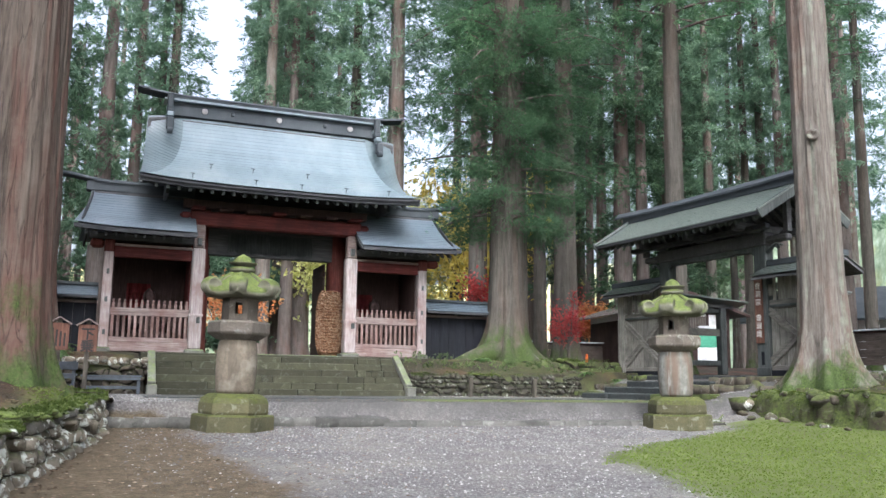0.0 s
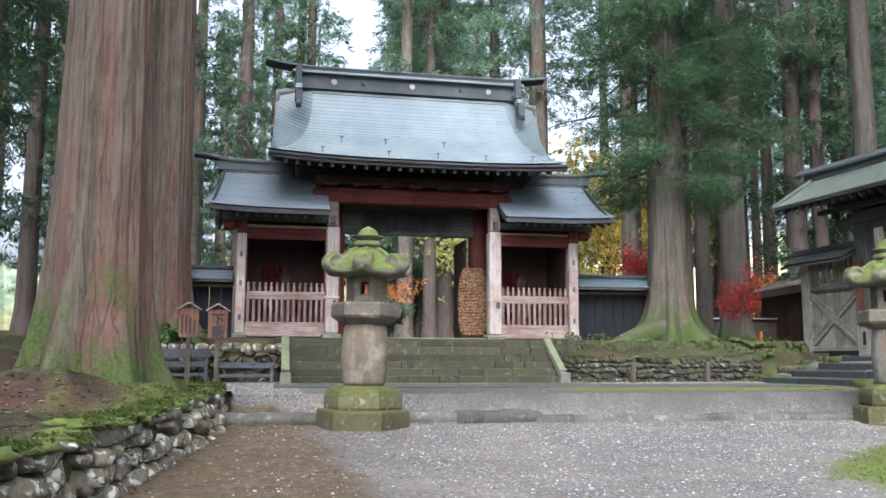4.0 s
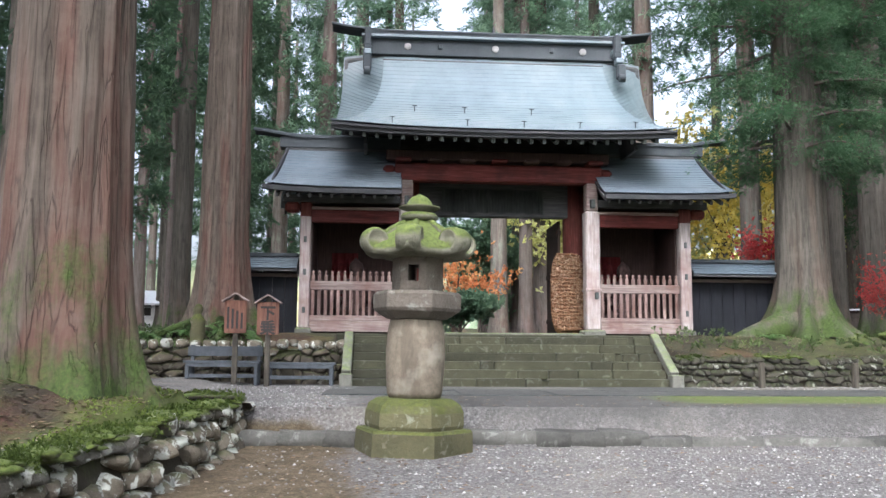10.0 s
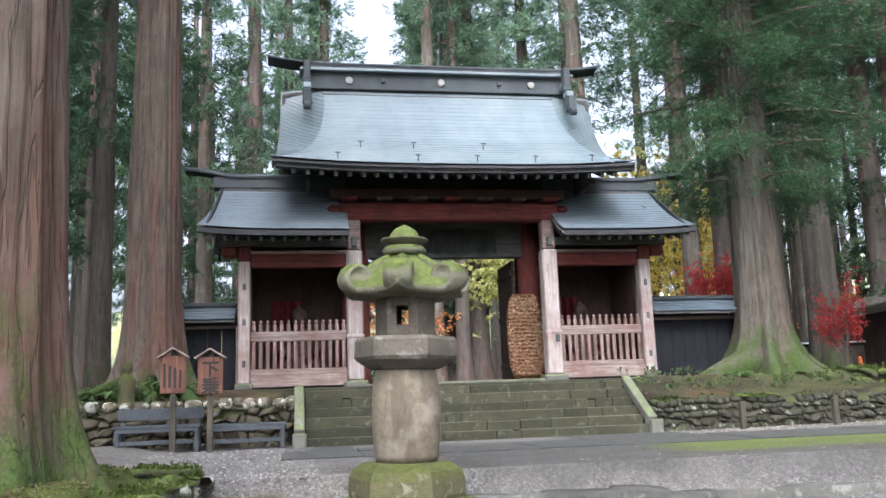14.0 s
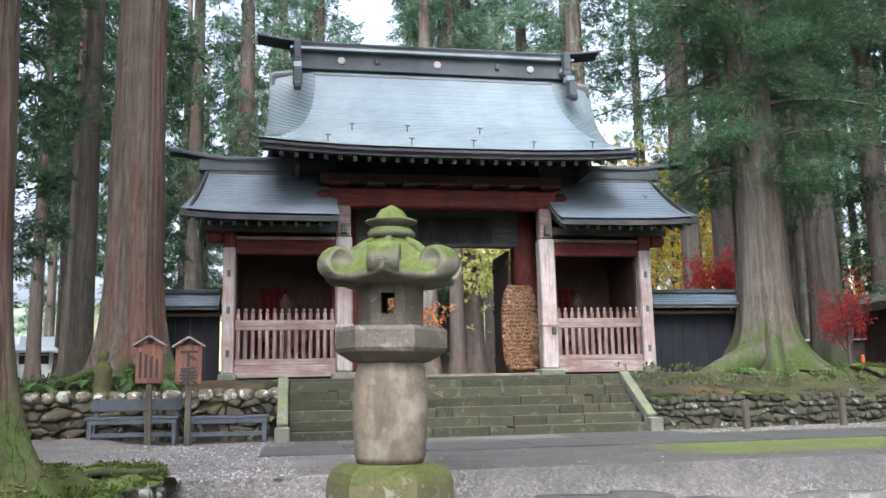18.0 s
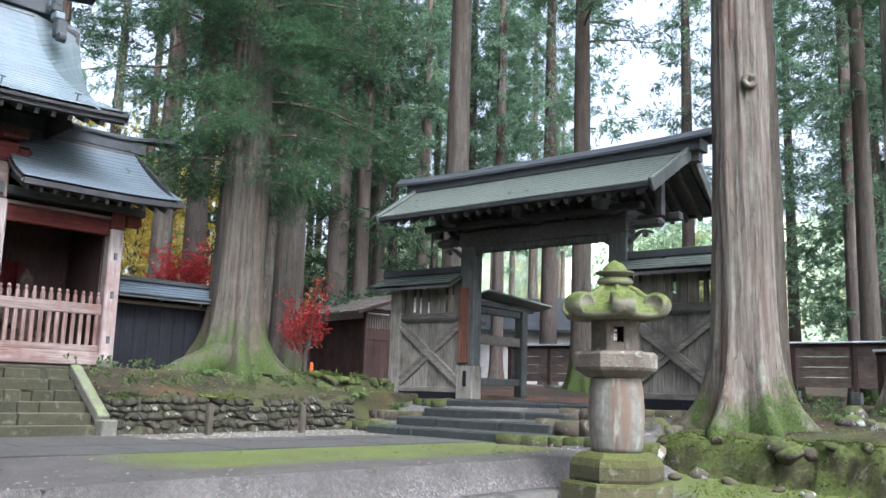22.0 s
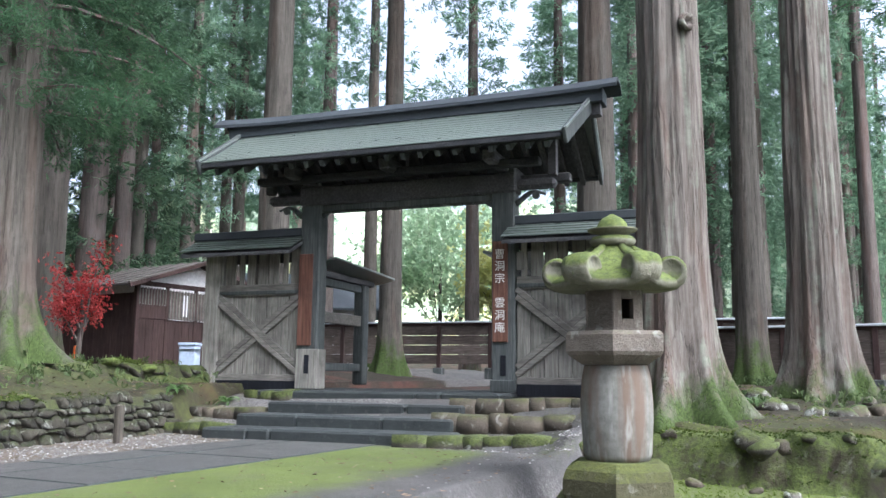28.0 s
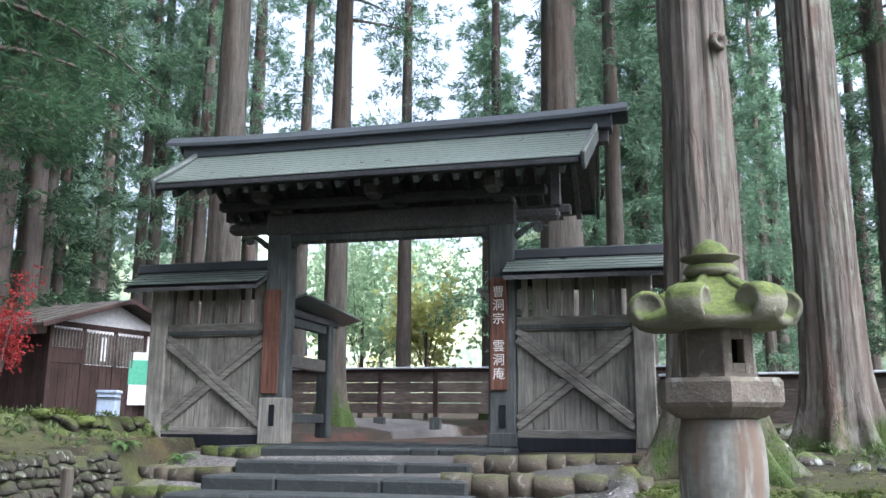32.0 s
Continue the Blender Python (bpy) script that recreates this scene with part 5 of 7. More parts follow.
# ---- trees ----


def trunk_mesh(seed, r, height, flare, roots=7, lean=(0, 0), rings=34, sides=40, z0=-0.5, ridge=0.0, cone=0.0):
    """A cedar trunk: buttressed foot, fluted bole, slow taper. r is the radius at 2.5 m."""
    rnd = random.Random(seed)
    ph = [rnd.uniform(0, 6.3) for _ in range(6)]
    bm = bmesh.new()
    g = []
    for q in range(rings):
        u = (q / (rings - 1)) ** 1.8
        z = z0 + (height - z0) * u
        taper = 1.06 - 0.75 * max(0.0, z) / height if z < height * 0.98 else 0.3
        foot = flare * math.exp(-max(0.0, z + 0.1) / 0.42) + cone * math.exp(-max(0.0, z) / 1.5)
        ring = []
        for k in range(sides):
            a = 2 * math.pi * k / sides
            but = 0.5 + 0.5 * math.cos(roots * a + ph[0] + 0.6 * math.sin(2 * a + ph[1]))
            rr = r * taper * (1 + 0.035 * math.sin(5 * a + ph[2] + 0.25 * z) + 0.025 * math.sin(11 * a + ph[3]) + 0.015 * math.sin(23 * a + ph[4] + z * 0.3))
            rr += foot * (0.35 + 0.65 * but ** 1.5)
            rr += 0.02 * noise.noise((3 * math.cos(a), 3 * math.sin(a), z * 0.8 + seed))
            if ridge:
                c, s = r * math.cos(a), r * math.sin(a)
                w = noise.noise((c * 11, s * 11, z * 0.5 + seed)) + 0.6 * noise.noise((c * 26, s * 26, z * 0.8 + seed))
                rr += ridge * (abs(w) * 2.2 - 0.45)
            ring.append(bm.verts.new((rr * math.cos(a) + lean[0] * z, rr * math.sin(a) + lean[1] * z, z)))
        g.append(ring)
    for a, b in zip(g, g[1:]):
        for k in range(sides):
            bm.faces.new((a[k], a[(k + 1) % sides], b[(k + 1) % sides], b[k]))
    bm.faces.new(g[-1])
    return mesh_from(bm, "trunk", True)


def sprays_mesh(name, seeds, seed, per=9, length=0.32, width=0.034, spread=0.9):
    """Many small fans of needles; seeds: (place, direction, size)."""
    rng = np.random.RandomState(seed)
    nf = len(seeds)
    P = np.array([s[0] for s in seeds], float)
    D = np.array([s[1] for s in seeds], float)
    D /= np.linalg.norm(D, axis=1)[:, None] + 1e-9
    Z = np.array([s[2] for s in seeds], float)
    verts = np.zeros((nf, 1 + 2 * per, 3))
    verts[:, 0] = P
    for k in range(per):
        d = D + spread * rng.normal(size=(nf, 3)) * 0.6
        d /= np.linalg.norm(d, axis=1)[:, None]
        w = np.cross(d, rng.normal(size=(nf, 3)))
        w /= np.linalg.norm(w, axis=1)[:, None] + 1e-9
        ln = (length * Z * rng.uniform(0.6, 1.2, nf))[:, None]
        wd = (width * Z * rng.uniform(0.6, 1.3, nf))[:, None]
        verts[:, 1 + 2 * k] = P + d * ln + w * wd
        verts[:, 2 + 2 * k] = P + d * ln * 0.85 - w * wd
    faces = []
    st = 1 + 2 * per
    for i in range(nf):
        o = i * st
        faces += [(o, o + 1 + 2 * k, o + 2 + 2 * k) for k in range(per)]
    me = bpy.data.meshes.new(name)
    me.from_pydata(verts.reshape(-1, 3), [], faces)
    return me


def crown_seeds(seed, z0, z1, radius, nbranch, per_branch, droop=0.35, size=1.0, top_taper=1.0, gap=0.34):
    rnd = random.Random(seed)
    out = []
    limbs = bmesh.new()
    for i in range(nbranch):
        u = (i + rnd.random()) / nbranch
        z = z0 + (z1 - z0) * u
        if rnd.random() < gap:
            continue
        a = i * 2.4 + rnd.uniform(-0.5, 0.5)
        L = radius * (1 - top_taper * u * 0.85) * rnd.uniform(0.55, 1.15)
        if u < 0.08:
            L *= 0.7
        dz = rnd.uniform(-0.25, 0.15) - droop * 0.4
        pts = []
        for q in range(5):
            s = q / 4
            pts.append((L * s * math.cos(a), L * s * math.sin(a), z + L * (0.25 * s + dz * s * s)))
        tube(pts, [0.05, 0.04, 0.03, 0.02, 0.008], 4, limbs)
        for q in range(per_branch):
            s = 0.25 + 0.75 * (q + rnd.random()) / per_branch
            sp = 0.22 * L * (1.15 - s) + 0.12
            x = L * s * math.cos(a) + rnd.gauss(0, sp)
            y = L * s * math.sin(a) + rnd.gauss(0, sp)
            zz = z + L * (0.25 * s + dz * s * s) + rnd.gauss(0, 0.12) - 0.1
            out.append(((x, y, zz), (math.cos(a) * 0.8, math.sin(a) * 0.8, -0.35 + rnd.uniform(-0.3, 0.5)), size * rnd.uniform(0.7, 1.3)))
    return out, limbs


CROWNS, BRANCHES = [], []
for sd, z0, z1, rad, nbr, pb, sz in ((1, 0, 16, 3.1, 120, 52, 1.0), (2, 0, 18, 2.7, 125, 48, 1.0), (3, 0, 14, 3.4, 110, 54, 1.0), (4, 0, 20, 3.0, 120, 48, 1.0)):
    s, l = crown_seeds(sd, z0, z1, rad, nbr, pb, 0.5, sz, 1.0, 0.36)
    me = sprays_mesh("crown", s, sd, 8, 0.19, 0.015, 1.0)
    me.materials.append(M_CEDAR)
    CROWNS.append(me)
    lm = mesh_from(l, "limbs")
    lm.materials.append(M_BARK3)
    BRANCHES.append(lm)
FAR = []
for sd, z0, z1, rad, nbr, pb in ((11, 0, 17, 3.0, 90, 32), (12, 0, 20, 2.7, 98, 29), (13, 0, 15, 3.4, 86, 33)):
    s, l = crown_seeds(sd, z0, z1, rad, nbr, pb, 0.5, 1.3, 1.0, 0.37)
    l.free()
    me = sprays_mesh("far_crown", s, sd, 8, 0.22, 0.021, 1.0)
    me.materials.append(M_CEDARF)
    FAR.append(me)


def cedar(x, y, r, seed, bark, height=24.0, flare=0.5, crown_at=9.0, which=0, label="", lean=(0, 0), wide=1.0, roots=7, group="", z=None):
    z = land(x, y) if z is None else z
    t = thing("cedar_tree", label or "tall straight cedar with bare trunk and high green crown", "tree", Matrix.Translation((x, y, z)), group)
    big = seed in (1, 2, 3, 5, 6)
    me = trunk_mesh(seed, r, height, flare, roots, lean, 70 if big else 34, 150 if big else 40, ridge=0.017 if big else 0.0, cone=0.12 if seed == 1 else 0.06 if big else 0.0)
    me.materials.append(bark)
    part("trunk", me, bark, t)
    c = part("crown", CROWNS[which % len(CROWNS)], M_CEDAR, t)
    m = Matrix.Translation((lean[0] * crown_at, lean[1] * crown_at, crown_at)) @ Matrix.Rotation(seed * 1.3, 4, "Z") @ Matrix.Diagonal((wide, wide, 1, 1))
    l = tagged(part("branchwork", BRANCHES[which % len(BRANCHES)], M_BARK3, t), kind="stuff")
    c.matrix_local, l.matrix_local = m, m
    return t


cedar(-4.72, -6.6, 0.46, 1, M_BARK1, flare=0.34, crown_at=11, label="huge red-barked cedar with mossy buttressed foot beside a stone wall", z=0.12)
cedar(-5.21, 2.95, 0.44, 2, M_BARK1, flare=0.5, crown_at=11.5, which=1, label="red-brown cedar with mossy roots behind the notice boards")
cedar(6.57, 3.35, 0.45, 3, M_BARK2, flare=1.0, crown_at=8.5, which=2, label="grey cedar with wide mossy roots beside the red gate", wide=1.1)
cedar(8.83, -5.61, 0.39, 5, M_BARK, flare=0.55, crown_at=10.5, which=3, label="reddish cedar with mossy foot beside the black gate", lean=(-0.006, 0.0))
cedar(11.45, -7.09, 0.36, 6, M_BARK, flare=0.35, crown_at=11, which=1, label="split-barked cedar beside the bank")
cedar(10.94, 7.8, 0.4, 7, M_BARK2, flare=0.4, crown_at=9, which=0)
cedar(11.45, 2.27, 0.29, 9, M_BARK2, flare=0.3, crown_at=10, which=2)
cedar(17.85, 3.27, 0.29, 10, M_BARK2, flare=0.4, crown_at=10, which=3, label="cedar standing in a mossy ring behind the black gate")
cedar(16.85, -2.5, 0.45, 11, M_BARK2, flare=0.4, crown_at=11, which=0)
cedar(17.5, -5.6, 0.3, 12, M_BARK2, flare=0.3, crown_at=9, which=1, lean=(0.03, 0.0))
cedar(15.0, -12.5, 0.4, 14, M_BARK2, flare=0.4, crown_at=10, which=2)
cedar(20.5, -9.5, 0.32, 15, M_BARK2, flare=0.3, crown_at=9, which=0)
cedar(7.15, 3.85, 0.3, 13, M_BARK2, flare=0.4, crown_at=9.5, which=1)

# low hanging boughs on the grey cedar
s, l = crown_seeds(40, 3.6, 10.0, 3.1, 70, 190, 0.95, 1.0, 0.2, 0.1)
s = [(p, d, z) for p, d, z in s if p[1] < 1.3]
bough = part("low_bough", sprays_mesh("low_bough", s, 41, 9, 0.15, 0.0095, 1.0), M_CEDAR, bpy.data.objects["cedar_tree.002"])
lb = tagged(part("low_branchwork", l, M_BARK3, bpy.data.objects["cedar_tree.002"]), kind="stuff")

T5K = bpy.data.objects["cedar_tree.003"]
bm = lathe([(0.0, -0.04), (0.09, -0.03), (0.12, 0.02), (0.1, 0.07), (0.05, 0.05), (0.03, 0.02), (0.0, 0.01)], 12, cap=False)
knot = part("knot", bm, M_BARK, T5K, "", True)
knot.matrix_local = Matrix.Translation((-0.3, -0.27, 4.62)) @ Matrix.Rotation(radians(-132), 4, "Z") @ Matrix.Rotation(radians(90), 4, "Y")

MID = ((-9.2, 15.2, 0.14), (-7.5, 9.4, 0.26), (-6.4, 21.8, 0.34), (-4.3, 18.9, 0.38), (3.9, 21.4, 0.3), (6.8, 20.8, 0.36), (6.9, 14.5, 0.38), (16.7, 27.8, 0.28),
       (-12.8, 24.6, 0.27), (-10.7, 6.4, 0.29), (2.6, 20.3, 0.35), (4.8, 28.0, 0.5), (4.9, 22.9, 0.42), (16.2, 30.8, 0.38), (8.0, 18.4, 0.4), (16.5, 12.7, 0.4), (30.5, -8.2, 0.27),
       (38.5, 5.3, 0.28), (26.8, 18.0, 0.2), (22.0, 15.8, 0.2), (34.9, -0.6, 0.24), (22.8, -2.9, 0.26), (11.7, 16.6, 0.25), (11.3, 13.4, 0.36), (30.1, 6.3, 0.3), (11.6, 10.9, 0.25), (9.2, 11.5, 0.3))
TRUNKS = []
for sd in range(4):
    me = trunk_mesh(60 + sd, 0.3, 26, 0.28, 6, (0, 0), 16, 16)
    me.materials.append((M_BARK3, M_BARK2, M_BARK, M_BARK3)[sd])
    TRUNKS.append(me)
rnd = random.Random(77)


# darker copy of the far crowns: shade of the dense wood put into the colour
M_CEDARD = leaf("shaded_cedar_needles", (0.042, 0.078, 0.042), (0.068, 0.118, 0.062), (0.11, 0.175, 0.09), 0.5)
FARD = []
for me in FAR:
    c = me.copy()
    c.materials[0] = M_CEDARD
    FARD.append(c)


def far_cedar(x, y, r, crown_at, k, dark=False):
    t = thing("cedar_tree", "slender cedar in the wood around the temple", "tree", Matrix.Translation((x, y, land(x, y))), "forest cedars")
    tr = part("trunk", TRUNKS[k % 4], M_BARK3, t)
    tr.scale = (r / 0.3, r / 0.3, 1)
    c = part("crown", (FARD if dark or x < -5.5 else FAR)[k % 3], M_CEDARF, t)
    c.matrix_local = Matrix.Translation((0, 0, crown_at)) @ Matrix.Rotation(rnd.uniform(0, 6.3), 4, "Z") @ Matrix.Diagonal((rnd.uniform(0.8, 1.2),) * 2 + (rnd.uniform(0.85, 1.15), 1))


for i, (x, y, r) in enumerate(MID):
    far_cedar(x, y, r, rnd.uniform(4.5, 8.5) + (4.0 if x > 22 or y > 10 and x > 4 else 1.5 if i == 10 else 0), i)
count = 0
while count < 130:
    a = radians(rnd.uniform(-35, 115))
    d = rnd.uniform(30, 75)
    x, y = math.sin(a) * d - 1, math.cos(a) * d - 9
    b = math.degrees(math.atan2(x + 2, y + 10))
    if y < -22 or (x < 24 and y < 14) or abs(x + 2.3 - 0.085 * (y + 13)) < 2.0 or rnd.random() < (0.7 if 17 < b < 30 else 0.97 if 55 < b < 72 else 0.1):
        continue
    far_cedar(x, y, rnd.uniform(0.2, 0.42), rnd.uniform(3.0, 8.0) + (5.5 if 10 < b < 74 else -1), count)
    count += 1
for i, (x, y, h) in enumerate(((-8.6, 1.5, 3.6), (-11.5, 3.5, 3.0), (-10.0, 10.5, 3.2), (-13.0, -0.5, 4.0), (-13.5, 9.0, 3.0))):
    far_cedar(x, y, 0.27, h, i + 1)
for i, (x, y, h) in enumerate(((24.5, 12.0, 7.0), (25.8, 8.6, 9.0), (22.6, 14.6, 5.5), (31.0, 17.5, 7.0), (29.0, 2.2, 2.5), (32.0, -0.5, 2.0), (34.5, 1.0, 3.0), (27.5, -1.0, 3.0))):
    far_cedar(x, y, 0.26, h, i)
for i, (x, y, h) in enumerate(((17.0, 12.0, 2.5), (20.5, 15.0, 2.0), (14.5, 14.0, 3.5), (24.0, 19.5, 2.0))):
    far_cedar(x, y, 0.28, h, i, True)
# unseen cedars added over and behind the forecourt to shade it
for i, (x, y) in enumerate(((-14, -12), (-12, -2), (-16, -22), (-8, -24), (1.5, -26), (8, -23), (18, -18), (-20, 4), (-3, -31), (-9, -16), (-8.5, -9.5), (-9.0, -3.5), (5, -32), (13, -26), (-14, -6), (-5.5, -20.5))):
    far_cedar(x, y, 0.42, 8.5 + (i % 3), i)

# ---- stones: walls, banks, kerbs ----
BOULDERS = []
for sd in range(10):
    bm = bmesh.new()
    bmesh.ops.create_icosphere(bm, subdivisions=2, radius=0.5)
    rs = random.Random(500 + sd)
    cuts = [(Vector((rs.gauss(0, 1), rs.gauss(0, 1), rs.gauss(0, 1))).normalized(), rs.uniform(0.26, 0.4)) for _ in range(11)]
    for v in bm.verts:
        p = v.co.copy()
        for nrm, d in cuts:
            over = p.dot(nrm) - d
            if over > 0:
                p -= nrm * over * 0.92
        v.co = p * 1.3 + 0.05 * Vector((noise.noise(p * 4 + Vector((sd * 7.1, 0, 0))), noise.noise(p * 4 + Vector((0, sd * 5.1, 3))), noise.noise(p * 4 + Vector((5, 0, sd * 3.1)))))
    BOULDERS.append(mesh_from(bm, "stone", True))


ROUNDED = []
for sd in range(6):
    bm = bmesh.new()
    bmesh.ops.create_icosphere(bm, subdivisions=2, radius=0.5)
    for v in bm.verts:
        p = v.co
        q = Vector([math.copysign(abs(c / 0.5) ** 0.7, c) * 0.44 for c in p])
        v.co = q + 0.06 * Vector((noise.noise(p * 3 + Vector((sd * 7.1, 0, 0))), noise.noise(p * 3 + Vector((0, sd * 5.1, 3))), noise.noise(p * 3 + Vector((5, 0, sd * 3.1)))))
    ROUNDED.append(mesh_from(bm, "stone", True))


BLOCKS = []
for sd in range(8):
    bm = bmesh.new()
    bmesh.ops.create_cube(bm, size=1.0)
    bmesh.ops.subdivide_edges(bm, edges=bm.edges[:], cuts=1, use_grid_fill=True)
    for v in bm.verts:
        p = v.co.copy()
        inner = sum(abs(c) < 0.1 for c in p)
        v.co = p * (0.92, 0.97, 1.0, 1.0)[inner] + 0.09 * Vector((noise.noise(p * 2 + Vector((sd * 7.1, 0, 0))), noise.noise(p * 2 + Vector((0, sd * 5.1, 3))), noise.noise(p * 2 + Vector((5, 0, sd * 3.1)))))
    BLOCKS.append(mesh_from(bm, "stone", True))


def stone_at(parent, x, y, z, sx, sy, sz, rnd, mat, name="stone", turn=None, rounded=False, tilt=7):
    me = BLOCKS[rnd.randrange(8)] if rounded == "block" else ROUNDED[rnd.randrange(6)] if rounded else BOULDERS[rnd.randrange(10)]
    key = me.name + mat.name
    if key not in STONES:
        c = me.copy()
        c.materials.append(mat)
        STONES[key] = c
    ob = new(name, STONES[key])
    ob.parent = parent
    ob.matrix_local = pose(x, y, z, rnd.uniform(-7, 7), rnd.uniform(-tilt, tilt), turn if turn is not None else rnd.uniform(0, 360)) @ Matrix.Diagonal((sx, sy, sz, 1))
    return ob


STONES = {}


def walk_line(pts, step):
    """Points and headings along a polyline at even steps."""
    out = []
    for (xa, ya), (xb, yb) in zip(pts, pts[1:]):
        d = math.hypot(xb - xa, yb - ya)
        n = max(1, round(d / step))
        for i in range(n):
            out.append((xa + (xb - xa) * i / n, ya + (yb - ya) * i / n, math.degrees(math.atan2(yb - ya, xb - xa))))
    return out


def rubble_wall(label, pts, base, top, size, mat, seed, side=1, capmat=None, cushion=0.0, lean=0.1, bulge=0.045, cover=0.2):
    """Rough stones fitted against one another on an earth core; side 1: the earth lies left of the line."""
    t = thing("stone_wall", label, "stone wall", kind="structure")
    rnd = random.Random(seed)
    lid = top if callable(top) else (lambda x, y: top)
    run = [0.0]
    for (xa, ya), (xb, yb) in zip(pts, pts[1:]):
        run.append(run[-1] + math.hypot(xb - xa, yb - ya))

    def place(u, v, out):
        k = 0
        while k < len(pts) - 2 and u > run[k + 1]:
            k += 1
        f = (u - run[k]) / (run[k + 1] - run[k])
        (xa, ya), (xb, yb) = pts[k], pts[k + 1]
        L = run[k + 1] - run[k]
        x, y = xa + (xb - xa) * f, ya + (yb - ya) * f
        b, tp = base(x, y), lid(x, y)
        o = (out - lean * v) * side
        return Vector((x + (yb - ya) / L * o, y - (xb - xa) / L * o, b + (tp - b) * v))

    high = max(lid(*p) - base(*p) for p in pts[:4])
    rows = max(2, round(high / (size * 0.8)))

    def course(q, u):
        if q == 0:
            return -0.08
        if q == rows:
            return 1.0 + 0.2 * noise.noise((u * 2.3, 0, seed)) + 0.12 * noise.noise((u * 7.0, 0, seed))
        return (q + 0.75 * noise.noise((u * 2.6, q * 3.7, seed)) + 0.3 * noise.noise((u * 8, q * 3.7, seed))) / rows

    for q in range(rows):
        u = rnd.uniform(-0.5, 0) * size
        skew = 0.0
        while u < run[-1]:
            w = size * rnd.choice((0.5, 0.7, 0.9, 1.2, 1.6, 2.0)) * rnd.uniform(0.85, 1.15)
            if rnd.random() < (0.14 if q == rows - 1 else 0.04):
                u += w
                continue
            skew2 = rnd.uniform(-0.3, 0.3) * size
            u0, u1 = u, u + w
            cor = [(u0 - skew, course(q, u0)), ((u0 + u1) / 2, course(q, (u0 + u1) / 2)), (u1 - skew2, course(q, u1)), (u1, 0), (u1 + skew2, course(q + 1, u1)), ((u0 + u1) / 2, course(q + 1, (u0 + u1) / 2)), (u0 + skew, course(q + 1, u0)), (u0, 0)]
            cu, cv = (u0 + u1) / 2, (course(q, u) + course(q + 1, u)) / 2
            cor[3], cor[7] = (u1, cv), (u0, cv)
            cor = [(a, b) if k % 2 else (cu + (a - cu) * f, cv + (b - cv) * f) for k, (a, b) in enumerate(cor) for f in (rnd.uniform(0.62, 1.0),)]
            out = bulge * rnd.uniform(0.1, 1.7)
            tu, tv, back = rnd.uniform(-0.3, 0.3), rnd.uniform(-0.1, 0.05), rnd.uniform(-0.02, 0.015)
            mid = place(cu, cv, 0)
            bm = bmesh.new()
            rings = []
            for f, o in ((0.93, -0.14), (0.97, -0.01), (0.84, out * 0.7), (0.45, out)):
                rings.append([bm.verts.new(place(cu + (a - cu) * f, cv + (b - cv) * f, o + back + ((a - cu) * tu + (b - cv) * tv) * (o > -0.1) + rnd.uniform(-0.012, 0.012)) - mid) for a, b in cor])
            for r0, r1 in zip(rings, rings[1:]):
                for k in range(8):
                    f4 = (r0[k], r0[(k + 1) % 8], r1[(k + 1) % 8], r1[k])
                    bm.faces.new(f4 if side > 0 else f4[::-1])
            bm.faces.new(rings[-1] if side > 0 else rings[-1][::-1])
            part("stone", bm, capmat if capmat and q == rows - 1 else mat, t, smooth=True).location = mid
            u, skew = u1, skew2
    n = max(4, round(run[-1] / 0.12))
    lines = [[place(run[-1] * k / n, v, o) + Vector((0, 0, 0.02 * noise.noise((k * 0.4, v * 5, seed)))) for k in range(n + 1)] for v, o in ((-0.2, -0.035), (0.5, -0.04), (0.93, -0.05), (0.97, -0.4))]
    part("earth_core", strip(lines if side > 0 else [r[::-1] for r in lines], thick=0.03), M_CORE, t, smooth=True)
    if cushion:
        pads = bmesh.new()
        n = round(run[-1] / 0.055)
        for k in range(n):
            u = run[-1] * (k + rnd.random()) / n
            if noise.noise((u * 1.1, 5.3, seed)) + 0.7 * noise.noise((u * 3.3, 2, seed)) + cover < rnd.uniform(-0.3, 0.2):
                continue
            r = cushion * rnd.choice((0.9, 1.2, 1.6, 2.2)) * rnd.uniform(0.8, 1.2)
            p = place(u, course(rows, u), rnd.uniform(-0.24, 0.05))
            p.z += rnd.uniform(-0.04, 0.0)
            bb = bmesh.ops.create_icosphere(pads, subdivisions=2, radius=1.0)["verts"]
            m = Matrix.Translation(p) @ Matrix.Rotation(rnd.uniform(0, 6.3), 4, "Z") @ Matrix.Diagonal((r * rnd.uniform(1.0, 1.5), r, r * rnd.uniform(0.28, 0.45), 1))
            for v in bb:
                q = v.co.copy()
                v.co = m @ (q * (1 + 0.5 * noise.noise(q * 1.6 + p * 3) + 0.3 * noise.noise(q * 4 + p * 3)))
        tagged(part("moss_cushion", pads, M_CUSHION, t, "thick green moss in lumps", True), kind="stuff")
        seeds = []
        for k in range(round(run[-1] * 420)):
            u = rnd.uniform(0, run[-1])
            if noise.noise((u * 1.1, 5.3, seed)) + 0.7 * noise.noise((u * 3.3, 2, seed)) + cover < rnd.uniform(-0.3, 0.2):
                continue
            p = place(u, course(rows, u), rnd.uniform(-0.24, 0.09))
            seeds.append((p + Vector((0, 0, rnd.uniform(-0.03, 0.5 * cushion))), (rnd.gauss(0, 0.6), rnd.gauss(0, 0.6), 1), rnd.uniform(0.6, 1.5)))
        if seeds:
            tagged(part("moss_fringe", sprays_mesh("moss_fringe", seeds, seed, 6, 0.028, 0.005, 1.2), M_MOSSF, t), kind="stuff")
    return t


